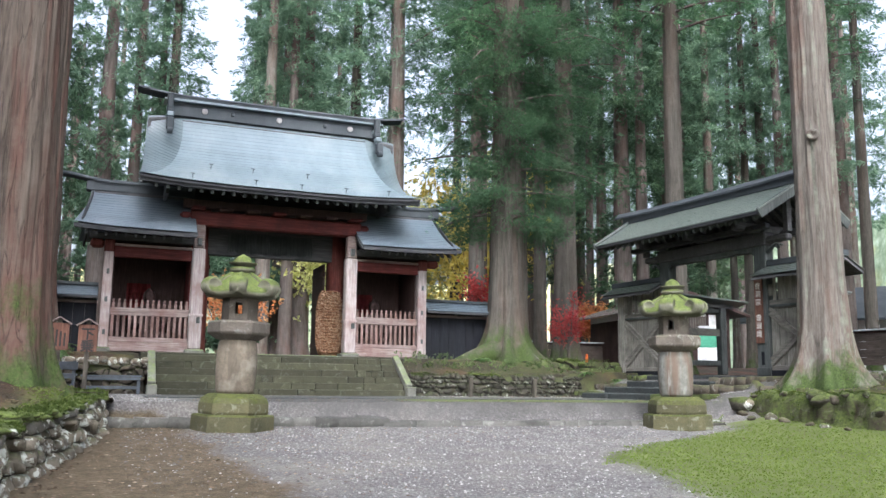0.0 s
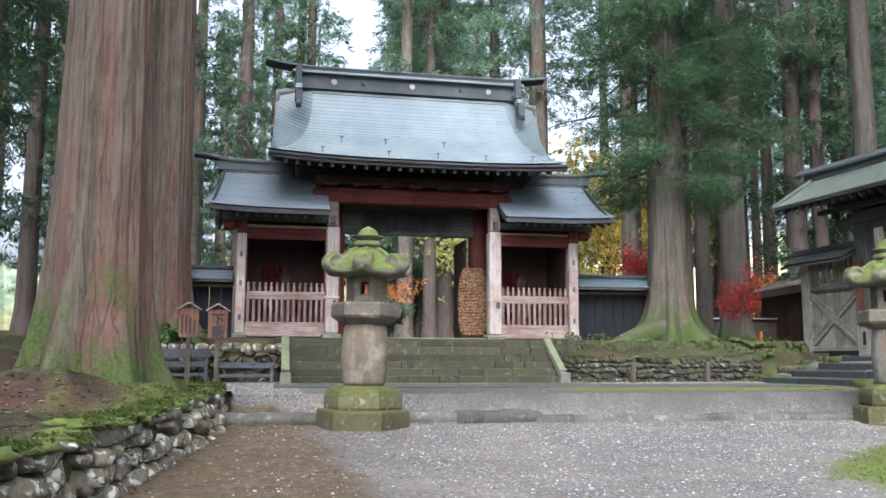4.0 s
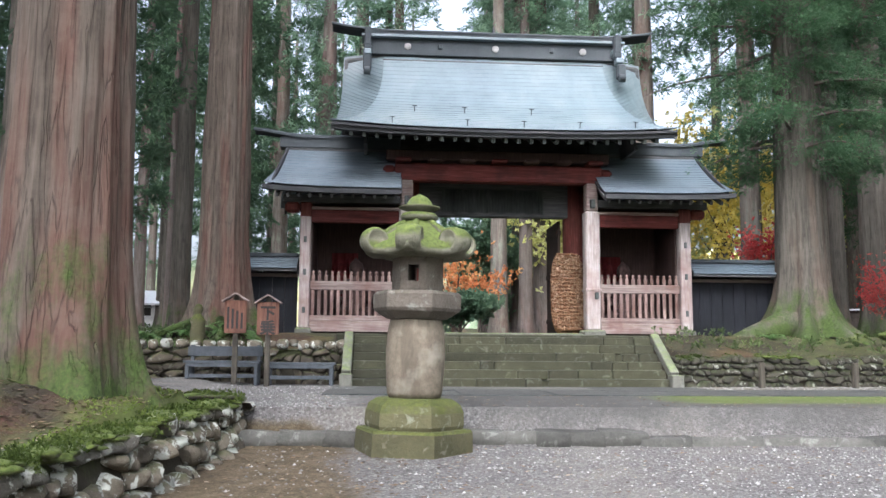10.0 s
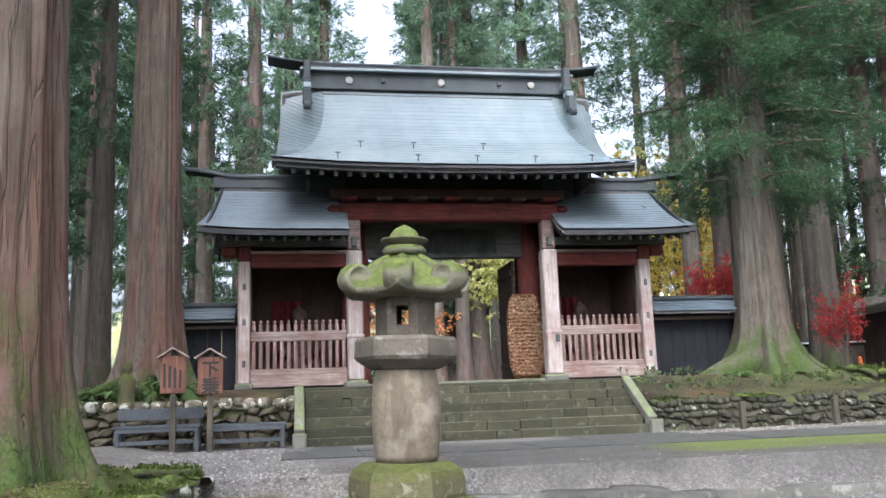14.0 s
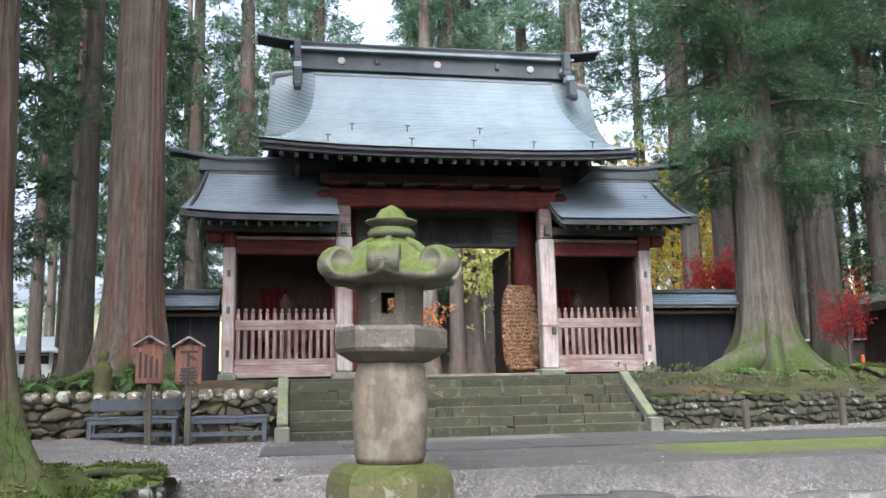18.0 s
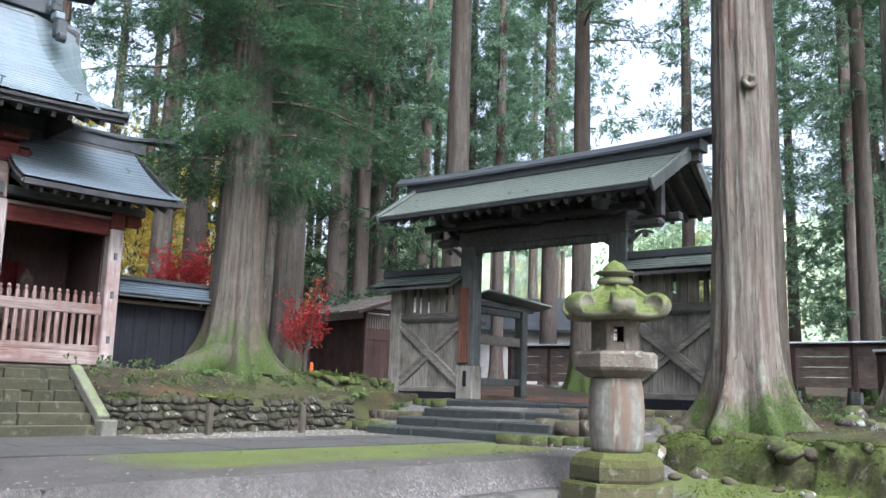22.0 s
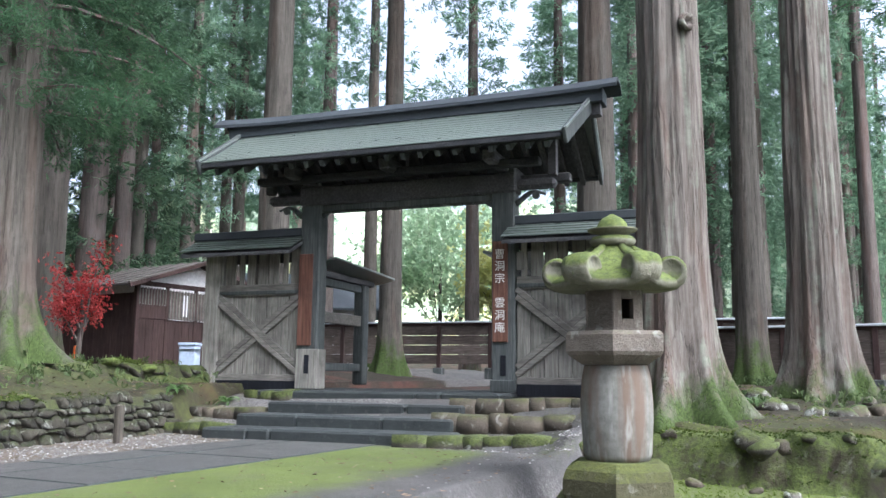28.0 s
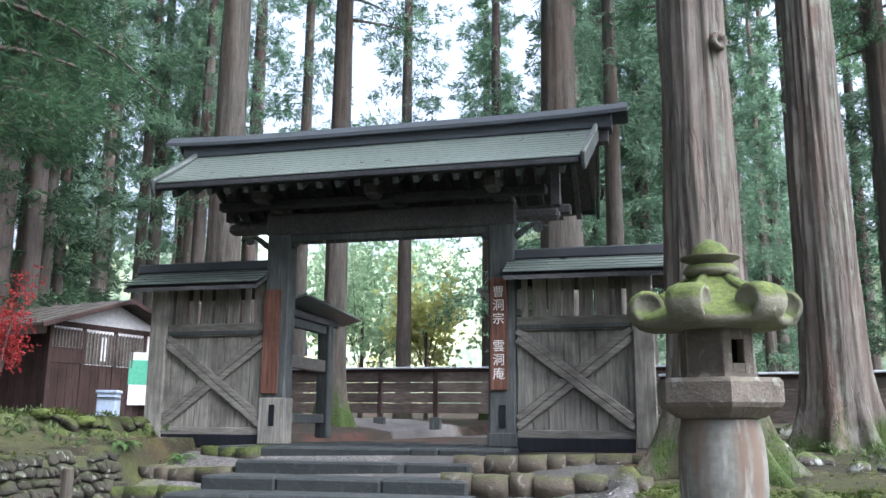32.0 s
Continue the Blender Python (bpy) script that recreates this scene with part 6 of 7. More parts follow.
west = [(-3.45, -5.1), (-3.68, -7.3), (-3.95, -9.0), (-4.1, -10.0), (-4.7, -13.0), (-5.6, -17.0)]
rubble_wall("low dry-stone wall capped with bright moss", west[::-1], lambda x, y: land(x + 0.5, y) - 0.03, lambda x, y: 0.1 + 0.03 * (y + 5.1), 0.17, M_ROCKW, 21, 1, M_ROCKM, 0.06)
rubble_wall("low mossy end of the dry-stone wall", [(-6.0, -5.0), (-4.6, -4.9), (-3.5, -4.95)], lambda x, y: land(x, -4.3) - 0.03, 0.14, 0.17, M_ROCKW, 22, -1, M_ROCKM, 0.05)
rubble_wall("dry-stone retaining wall with lichen spots", [(2.8, 0.14), (5.0, 0.36), (7.3, 0.6)], lambda x, y: -0.03, 0.5, 0.13, M_ROCK, 23, 1, None, 0.05, 0.2, 0.035, -0.3)
rubble_wall("dry-stone retaining wall behind the rail", [(-7.5, 0.75), (-2.8, 0.75)], lambda x, y: -0.03, 0.6, 0.17, M_ROCKE, 24, 1)
east = [(7.75, -4.85), (7.7, -5.6), (7.8, -6.5), (7.9, -7.6), (8.3, -9.0), (9.5, -11.5)]


def moss_bank(pts):
    """A low uneven slope grown over with moss, with rocks standing out of it."""
    t = thing("moss_bank", "low uneven bank overgrown with moss at the foot of a cedar", "bank", kind="structure")
    line = walk_line(pts, 0.06)
    rows, seeds = [], []
    rnd = random.Random(25)
    for x, y, h in line:
        nx, ny = math.sin(radians(h)), -math.cos(radians(h))
        row = []
        for k in range(17):
            a = k / 16
            out = 0.16 - 0.75 * a
            px, py = x + nx * out, y + ny * out
            lump = noise.noise((px * 1.3, py * 1.3, 3)) + 0.7 * noise.noise((px * 3.4, py * 3.4, 5)) + 0.4 * noise.noise((px * 8, py * 8, 7))
            foot, top = land(x + nx * 0.45, y + ny * 0.45), 0.22
            rise = smooth01(a + 0.1 * lump, 0.06, 0.3)
            z = foot - 0.06 + (top - foot + 0.06) * rise + 0.1 * lump * math.sin(math.pi * min(1.0, 0.15 + a)) - 0.12 * smooth01(a, 0.8, 1.0)
            jut = 0.16 * noise.noise((px * 4, py * 4, z * 6)) * (1 - a)
            row.append((px + nx * jut, py + ny * jut, z))
            if lump > -0.35 and a > 0.1:
                for _ in range(3):
                    seeds.append(((px + rnd.gauss(0, 0.03), py + rnd.gauss(0, 0.03), z - 0.005), (rnd.gauss(0, 0.5) + 0.5 * nx, rnd.gauss(0, 0.5), 1), rnd.uniform(0.6, 1.5)))
        rows.append(row)
    part("slope", strip(rows), M_BANKM, t, smooth=True)
    tagged(part("moss_fringe", sprays_mesh("moss_fringe", seeds, 251, 6, 0.026, 0.005, 1.2), M_MOSSF, t), kind="stuff")
    for i in range(80):
        row = rows[rnd.randrange(len(rows))]
        p = row[rnd.randrange(0, 6)]
        q = rnd.uniform(0.12, 0.3)
        stone_at(t, p[0], p[1], p[2] - 0.25 * q, q * 1.3, q, q * 0.8, rnd, (M_BANK, M_ROCKE, M_ROCKW)[i % 3], "rock")


moss_bank([(x - 0.12, y) for x, y in east])
# upper row under the maple, and stone-edged terraces beside the black gate's steps
rubble_wall("mossy stone edging under the maple", [(6.6, 1.9), (8.0, 1.75), (9.0, 1.6)], lambda x, y: land(x, y - 0.4) - 0.05, 0.9, 0.2, M_BANK, 26, 1, None, 0.07, 0.2, 0.06, -0.1)
cob = thing("stone_coping", "row of pale rounded cobbles along the top of a retaining wall", "stone coping", kind="structure")
rnd = random.Random(28)
x = -7.4
while x < -2.85:
    w = rnd.uniform(0.16, 0.3)
    stone_at(cob, x + w / 2, 0.86 + rnd.uniform(-0.03, 0.03), 0.66 + rnd.uniform(-0.02, 0.02), w, 0.22, rnd.uniform(0.15, 0.21), rnd, M_ROCKW, "cobble", None, True)
    x += w * 0.95
rnd = random.Random(29)
for i in range(34):
    y = rnd.uniform(-9.2, -5.0)
    x = lerp_line(WALL_E, y) + (rnd.uniform(0.3, 3.2) if i % 4 else rnd.uniform(-0.5, -0.2))
    if math.hypot(x - 8.83, y + 5.61) < 1.0:
        continue
    q = rnd.uniform(0.12, 0.34) if i % 4 else rnd.uniform(0.08, 0.16)
    rock = thing("rock", "mossy brown rock half sunk in the ground", "rock", Matrix.Translation((x, y, land(x, y))), "rocks on the bank")
    stone_at(rock, 0, 0, 0.02, q * 1.3, q, q * 0.75, rnd, M_ROCKE if i % 3 else M_ROCKM)
g2o = Vector((9.615, -1.497, 0))
uu, nn = Vector((0.0857, -0.9963, 0)), Vector((0.9963, 0.0857, 0))


def g2(u, n):
    p = g2o + uu * u + nn * n
    return (p.x, p.y)


def stone_row(label, a, c, z, size, mat, seed):
    """One row of squat rough edging stones, side by side."""
    t = thing("stone_edging", label, "stone edging", kind="structure")
    rnd = random.Random(seed)
    d = math.hypot(c[0] - a[0], c[1] - a[1])
    h = math.degrees(math.atan2(c[1] - a[1], c[0] - a[0]))
    x = 0.0
    while x < d:
        w = size * rnd.uniform(0.65, 1.4)
        u = (x + w / 2) / d
        high = rnd.uniform(0.22, 0.27)
        stone_at(t, a[0] + (c[0] - a[0]) * u, a[1] + (c[1] - a[1]) * u, z + 0.03 - high / 2 + rnd.uniform(-0.02, 0.02), w * 1.02, rnd.uniform(0.26, 0.34), high, rnd, mat, "stone", h + rnd.uniform(-4, 4), "block", 3)
        x += w


for i, (n0, z) in enumerate(((-2.68, 0.12), (-1.98, 0.31), (-1.28, 0.48))):
    stone_row("row of squat mossy stones edging a terrace", g2(3.4, n0 + 0.1), g2(1.5 - 0.06 * i, n0), z, 0.3, (M_BANK, M_ROCKE, M_ROCKE)[i], 30 + i)
for i, (n0, z) in enumerate(((-2.3, 0.12), (-1.65, 0.3), (-0.95, 0.5))):
    stone_row("row of squat mossy stones edging a terrace", g2(-1.36 + 0.08 * i, n0), g2(-2.6 + 0.3 * i, n0 + 0.15), z, 0.32, (M_BANK, M_ROCKE, M_BANK)[i], 34 + i)

kerb = thing("stone_kerb", "sunken row of dark rounded kerb stones across the gravel", "kerb", kind="structure")
rnd = random.Random(12)
x = -3.3
while x < 5.0:
    w = rnd.uniform(0.3, 0.65)
    if not (-2.45 < x < -1.35):
        stone_at(kerb, x, -5.12 - 0.02 * (x > 1) * (x - 1) + rnd.uniform(-0.04, 0.04), -0.31 if x < 0.5 else -0.37, w * 1.02, 0.25, 0.2, rnd, M_KERBR, "kerb_stone", rnd.uniform(-5, 5), "block", 4)
    x += w * 0.85

# ---- boundary walls of black boards beside the red gate ----


def board_wall(label, x0, x1, y):
    t = thing("board_wall", label, "wall", kind="structure")
    n = max(2, round((x1 - x0) / 0.25))
    for i in range(n):
        a, c = x0 + (x1 - x0) * i / n, x0 + (x1 - x0) * (i + 1) / n
        part("board", box(a + 0.003, c - 0.003, y, y + 0.03, 0.75, 2.05, 0.003), M_BLACK, t)
    part("plinth_beam", box(x0, x1, y - 0.03, y + 0.08, 0.7, 0.85, 0.01), M_DARK, t)
    part("top_beam", box(x0, x1, y - 0.04, y + 0.1, 2.05, 2.12, 0.01), M_PALEX, t)
    for x in (x0 + 0.06, (x0 + x1) / 2, x1 - 0.06):
        part("post", box(x - 0.05, x + 0.05, y + 0.03, y + 0.12, 0.7, 2.3, 0.01), M_DARKV, t)
    for sd in (1, -1):
        for i in range(5):
            rows = []
            for s, lift in ((i / 5, 0.014), ((i + 1) / 5 + 0.02, 0.002)):
                r = [(xx, y + 0.04 - sd * 0.45 * (1 - s), 2.2 + 0.27 * s + lift) for xx in (x0, (x0 + x1) / 2, x1)]
                rows.append(r if sd > 0 else r[::-1])
            part("copper_course", strip(rows, thick=0.014), M_ROOFL, t)
        part("soffit", strip([[(xx, y + 0.04 - sd * 0.42 * (1 - s), 2.17 + 0.27 * s) for xx in ((x0, x1) if sd > 0 else (x1, x0))] for s in (0, 1)], thick=0.03), M_DARK, t)
    part("ridge", box(x0, x1, y - 0.06, y + 0.14, 2.46, 2.54, 0.01), M_RIDGE, t)


board_wall("black board wall with a small copper roof", 4.35, 6.35, 3.9)
board_wall("black board wall with a small copper roof behind the notice boards", -5.4, -3.85, 3.9)

# ---- notice boards, low rail and stakes ----


def notice(x, y, z0, label, chars, group):
    t = thing("notice_board", label, "sign", pose(x, y, z0), group)
    part("post", box(-0.04, 0.04, -0.03, 0.03, -0.1, 1.35, 0.008), M_STAKE, t)
    bd = part("board", box(-0.17, 0.17, -0.06, -0.03, 0.75, 1.26, 0.006), M_SIGN, t)
    for sd in (-1, 1):
        part("roof_board", beam((sd * 0.21, -0.05, 1.24), (0, -0.05, 1.37), 0.16, 0.025, 0.004), M_PALEX, t)
    if chars:
        for i, ch in enumerate(chars):
            cu = bpy.data.curves.new("character", "FONT")
            cu.body, cu.size, cu.extrude, cu.offset, cu.align_x = ch, 0.24, 0.002, 0.008, "CENTER"
            tmp = bpy.data.objects.new("character", cu)
            me = bpy.data.meshes.new_from_object(tmp)
            bpy.data.objects.remove(tmp)
            part("character", me, M_INK, bd).matrix_local = pose(0, -0.064, 1.0 - 0.23 * i, 90)
    else:
        for i in range(4):
            part("ink_line", box(-0.13 + 0.07 * i, -0.095 + 0.07 * i, -0.064, -0.058, 0.82, 1.16 - 0.03 * i, 0), M_INK, bd)


notice(-3.9, -0.15, 0.05, "roofed red-brown notice board with large black characters", "下乗", "notice boards")
notice(-4.4, -0.15, 0.07, "roofed notice board with faded dark writing", "", "notice boards")


def bench(x0, x1, y, z, back):
    """A low plank bench; back: with a board to lean on."""
    t = thing("bench", "low blue-grey weathered bench with a back board" if back else "low blue-grey weathered backless bench", "bench", Matrix.Translation((x0, y, z)), "benches")
    w = x1 - x0
    for k in range(2):
        part("seat_plank", box(0, w, -0.17 + 0.17 * k, -0.01 + 0.17 * k, 0.33, 0.37, 0.006), M_IRON, t)
    part("front_rail", box(0.05, w - 0.05, -0.15, -0.12, 0.1, 0.16, 0.006), M_IRON, t)
    part("apron", box(0.03, w - 0.03, -0.165, -0.14, 0.27, 0.328, 0.006), M_IRON, t)
    for x in (0.03, w - 0.09):
        for yy in (-0.16, 0.1):
            part("leg", box(x, x + 0.06, yy, yy + 0.05, -0.12, 0.328, 0.006), M_IRON, t)
    if back:
        part("back_board", box(0, w, 0.155, 0.185, 0.44, 0.6, 0.006), M_IRON, t)
        for x in (0.04, w - 0.1):
            part("back_post", box(x, x + 0.06, 0.186, 0.225, 0.1, 0.62, 0.006), M_IRON, t)


bench(-3.98, -2.86, 0.3, 0.0, False)
bench(-5.25, -4.05, 0.3, 0.02, True)

# a small weathered stone figure on a block at the foot of the notice-board cedar
bm = lathe([(0.17, -0.05), (0.18, 0.12), (0.15, 0.16), (0.12, 0.18), (0.13, 0.3), (0.12, 0.45), (0.14, 0.52), (0.08, 0.6), (0.05, 0.63), (0.075, 0.68), (0.08, 0.73), (0.05, 0.79), (0.01, 0.81)], 14, sy=0.85)
for v in bm.verts:
    v.co += 0.02 * Vector((noise.noise(v.co * 6), noise.noise(v.co * 6 + Vector((4, 0, 0))), 0))
figure = part("stone_statue", bm, M_LBASE, None, "", True)
figure.location = (-5.28, 1.25, land(-5.28, 1.25))
tagged(figure, "small weathered grey stone figure among mossy roots", "statue")

for x, y, h in ((5.66, -0.1, 0.42), (4.05, -0.15, 0.42)):
    t = thing("wooden_stake", "short weathered wooden stake beside the paving", "stake", Matrix.Translation((x, y, 0)), "stakes")
    part("shaft", box(-0.045, 0.045, -0.04, 0.04, -0.1, h, 0.012), M_STAKE, t)

# ---- shed, bin, boundary fence behind the black gate ----


def shed():
    m = Matrix.Translation((14.42, 8.62, 0.85)) @ Matrix.Rotation(radians(-98), 4, "Z")
    t = thing("shed", "dark brown boarded shed with white plaster gable and metal roof", "shed", m)
    n = 18
    front = part("front_wall", box(-4.4, 0, 0.02, 0.08, -0.1, 1.9, 0), M_BROWN, t)
    for i in range(n):
        x = -4.4 + 4.4 * i / n
        part("board", box(x + 0.003, x + 4.4 / n - 0.003, 0, 0.018, -0.1, 1.85, 0.003), M_BROWN, front)
    part("plaster_band", box(-4.4, 0, 0.01, 0.076, 1.9, 2.12, 0), M_PLASTER, t)
    gable = part("gable_wall", box(-0.08, -0.02, 0.08, 3.7, -0.1, 1.25, 0), M_BROWN, t)
    for i in range(16):
        y = 0.08 + 3.62 * i / 16
        part("board", box(-0.018, 0, y + 0.003, y + 3.62 / 16 - 0.003, -0.1, 1.24, 0.003), M_BROWN, gable)
    bm = bmesh.new()
    for x in (-0.07, -0.01):
        bm.faces.new([bm.verts.new((x, y, z)) for y, z in ((0.0, 1.25), (3.7, 1.25), (3.7, 2.1), (1.85, 2.75), (0.0, 2.1))])
    part("gable_plaster", bm, M_PLASTER, t)
    part("corner_panel", box(-0.06, 0.02, 0.0, 0.9, 1.25, 1.62, 0.01), M_BROWN, t)
    for y in (0.02, 0.92, 1.85, 2.8, 3.65):
        part("post", box(-0.1, 0.03, y - 0.05, y + 0.05, -0.1, 2.2, 0.01), M_BROWN, t)
    part("tie_beam", box(-0.09, 0.035, 0.0, 3.7, 2.08, 2.2, 0.01), M_BROWN, t)
    win = part("window", box(-0.005, 0.006, 0.97, 2.75, 1.27, 2.0, 0), M_FENCE, t, "lattice window with one bright pane")
    part("pane", box(0.007, 0.012, 1.42, 1.62, 1.36, 1.92, 0), M_PLASTER, win)
    for i in range(18):
        y = 0.98 + i * 0.1
        part("lattice_bar", box(0.014, 0.04, y, y + 0.035, 1.25, 2.02, 0.003), M_GREYX, win)
    panel = part("lattice_panel", box(0.02, 0.026, 0.02, 0.88, 1.62, 2.02, 0), M_BROWN, t)
    for i in range(10):
        y = 0.03 + i * 0.088
        part("lattice_bar", box(0.028, 0.05, y, y + 0.035, 1.6, 2.04, 0.003), M_GREYX, panel)
    part("notice", box(0.0, 0.02, 3.0, 3.2, 0.85, 1.15, 0.003), M_PLASTER, t)
    rf = part("roof", beam((-4.8, 1.85, 2.78), (0.5, 1.85, 2.78), 0.1, 0.1), M_DARK, t)
    for sd, ya, yb in ((1, -0.6, 1.85), (-1, 4.3, 1.85)):
        rows = [[(x, ya + (yb - ya) * s, 2.06 + 0.8 * s) for x in ((-4.9, 0.5) if sd > 0 else (0.5, -4.9))] for s in (0, 1)]
        part("roof_sheet", strip(rows, thick=0.05), M_BARKROOF, rf)
        for i in range(11):
            x = -4.85 + i * 0.53
            part("seam", beam((x, ya, 2.08), (x, yb, 2.87), 0.05, 0.03), M_BARKROOF, rf)
        part("verge_board", beam((0.5, ya, 2.0), (0.5, yb, 2.82), 0.04, 0.1), M_BROWN, rf)
    part("back_wall", box(-4.4, -4.32, 0.08, 3.7, -0.1, 2.1, 0), M_BROWN, t)


shed()
case = thing("poster_board", "white notice board with a green poster beside the shed", "sign", pose(17.05, 8.05, 0.95, 0, 0, -40))
part("panel", box(-0.5, 0.5, 0, 0.06, 0.25, 1.55, 0.01), M_PLASTER, case)
for x in (-0.48, 0.44):
    part("leg", box(x, x + 0.04, 0.01, 0.05, -0.1, 0.3, 0.005), M_GREYX, case)
part("poster", box(-0.4, 0.4, -0.012, -0.004, 0.75, 1.35, 0), M_GREENB, case, "green poster")
bin_ = thing("storage_bin", "pale blue plastic storage bin with a strapped lid", "bin", pose(15.25, 7.57, 0.92, 0, 0, 25))
part("body", box(-0.25, 0.25, -0.2, 0.2, 0.0, 0.5, 0.02), M_BIN, bin_)
part("lid", box(-0.28, 0.28, -0.23, 0.23, 0.5, 0.58, 0.02), M_BIN, bin_)
part("strap", box(-0.29, 0.29, -0.235, 0.235, 0.4, 0.42, 0.0), M_IRON, bin_)
cone = thing("marker_post", "small orange plastic marker post", "marker", Matrix.Translation((11.4, 7.2, land(11.4, 7.2))))
part("shaft", lathe([(0.06, 0), (0.055, 0.05), (0.04, 0.4), (0.02, 0.42)], 10), M_CONE, cone)


def fence(label, a, c, z0, z1, n):
    a, c = Vector((*a, 0)), Vector((*c, 0))
    L = (c - a).length
    m = Matrix.Translation((a.x, a.y, 0)) @ Matrix.Rotation(math.atan2(c.y - a.y, c.x - a.x), 4, "Z")
    t = thing("plank_fence", label, "fence", m, kind="structure")
    for i in range(n + 1):
        x = L * i / n
        part("post", box(x - 0.06, x + 0.06, -0.07, 0.07, z0 - 0.3, z1, 0.01), M_BROWN, t)
        part("foot_block", box(x - 0.14, x + 0.14, -0.16, 0.1, z0 - 0.3, z0 + 0.02, 0.02), M_DARKV, t)
    k = 4
    for i in range(n):
        for q in range(k):
            za = z0 + 0.12 + (z1 - z0 - 0.2) * q / k
            part("plank", box(L * i / n + 0.06, L * (i + 1) / n - 0.06, -0.02, 0.02, za + 0.004, za + (z1 - z0 - 0.2) / k - 0.004, 0.004), M_FENCE, t)
    part("coping", box(-0.1, L + 0.1, -0.16, 0.16, z1, z1 + 0.05, 0.01), M_DISC, t, "pale metal coping")
    part("coping_beam", box(-0.1, L + 0.1, -0.06, 0.06, z1 - 0.08, z1, 0.01), M_BROWN, t)


fence("long brown plank boundary fence with pale coping", (20.5, 8.0), (21.78, -6.0), 0.95, 2.25, 9)
fence("brown plank boundary fence among the cedars", (18.5, -4.4), (17.2, -15.0), 0.75, 1.85, 6)
fence("brown plank boundary fence behind the grey cedar", (10.5, 12.5), (20.0, 11.0), 0.9, 1.9, 6)

# ---- maples and bright autumn leaves beyond ----


def broadleaf(name, label, x, y, h, r, n, mat, seed, leafs=0.09, base=0.3, cat="tree", group="", z=None):
    z = land(x, y) if z is None else z
    t = thing(name, label, cat, Matrix.Translation((x, y, z)), group)
    rnd = random.Random(seed)
    bm = bmesh.new()
    seeds = []
    nb = max(7, n // 260)
    tube([(0, 0, -0.2), (0.03, 0, h * 0.3), (0.06, 0.04, h * 0.6)], [0.035 * h ** 0.6, 0.03 * h ** 0.6, 0.014 * h ** 0.6], 7, bm)
    for i in range(nb):
        a = i * 2.4
        s0 = rnd.uniform(base, 0.65)
        e = (r * rnd.uniform(0.5, 1) * math.cos(a), r * rnd.uniform(0.5, 1) * math.sin(a), h * rnd.uniform(s0, 1.0))
        tube([(0.04, 0, h * s0 * 0.6), (e[0] * 0.5, e[1] * 0.5, h * s0 + (e[2] - h * s0) * 0.4), e], [0.03, 0.02, 0.006], 5, bm)
        for k in range(n // nb):
            q = rnd.uniform(0.35, 1.1)
            p = (e[0] * q + rnd.gauss(0, 0.2 * r), e[1] * q + rnd.gauss(0, 0.2 * r), h * s0 + (e[2] - h * s0) * q + rnd.gauss(0, 0.07 * h))
            seeds.append((p, (rnd.gauss(0, 1), rnd.gauss(0, 1), rnd.gauss(0, 0.4)), rnd.uniform(0.7, 1.4)))
    part("trunk", bm, M_BARK3, t)
    me = sprays_mesh("leaves", seeds, seed, 5, leafs, leafs * 0.33, 1.2)
    me.materials.append(mat)
    part("leaves", me, mat, t)
    return t


broadleaf("maple_tree", "small thin scarlet maple beside the grey cedar", 9.3, 4.75, 2.1, 0.6, 950, M_MAPLE, 90, 0.05, 0.25)
broadleaf("maple_tree", "red maple behind the black board wall", 8.0, 8.0, 3.3, 0.85, 800, M_MAPLE, 91, 0.07, 0.66)
broadleaf("maple_tree", "orange maple behind the red gate", 0.6, 17.5, 3.2, 2.0, 620, M_ORANGE, 92, 0.13)
broadleaf("bush", "green shrub behind the red gate", 0.4, 13.5, 1.6, 1.2, 1600, M_CEDARF, 93, 0.14, 0.1, "bush")
broadleaf("maple_tree", "yellow-leaved tree behind the red gate", 7.5, 23.0, 9.0, 4.0, 3600, M_PALEY, 94, 0.22)
broadleaf("maple_tree", "yellow-leaved tree behind the wall", 14.5, 24.0, 10.0, 4.0, 1500, M_YELLOW, 95, 0.22)
broadleaf("maple_tree", "yellow-leaved tree beyond the wall", 17.5, 33.0, 13.0, 6.0, 4200, M_PALEY, 96, 0.26)
broadleaf("maple_tree", "golden-leaved tree beside the wall", 12.0, 17.5, 5.5, 2.4, 550, M_YELLOW, 97, 0.15)
for i, (x, y, h) in enumerate(((2.6, 27.0, 6.0), (-1.0, 29.0, 5.5), (5.2, 31.0, 7.0), (-2.2, 24.0, 3.2))):
    broadleaf("bush", "green undergrowth tree behind the red gate", x, y, h, 2.4, 2200, M_CEDARF, 110 + i, 0.2, 0.1, "bush", "green trees behind the gate")
broadleaf("maple_tree", "bright orange maple beyond the shed", 18.6, 17.8, 3.6, 1.5, 1500, M_ORANGE, 99, 0.14)
broadleaf("maple_tree", "yellow tree behind the boundary fence", 36.0, 7.5, 7.0, 1.8, 1100, M_PALEY, 98, 0.22)
for i, (x, y, h, r) in enumerate(((41, 13, 10, 4.5), (44, 3, 12, 6), (27, 22, 9, 4), (46, 14, 12, 6))):
    broadleaf("broadleaf_tree", "pale green broadleaf tree beyond the fence", x, y, h, r, 1900, M_GREENL, 100 + i, 0.26, 0.15, "tree", "pale green trees")

# ---- loose gravel ----


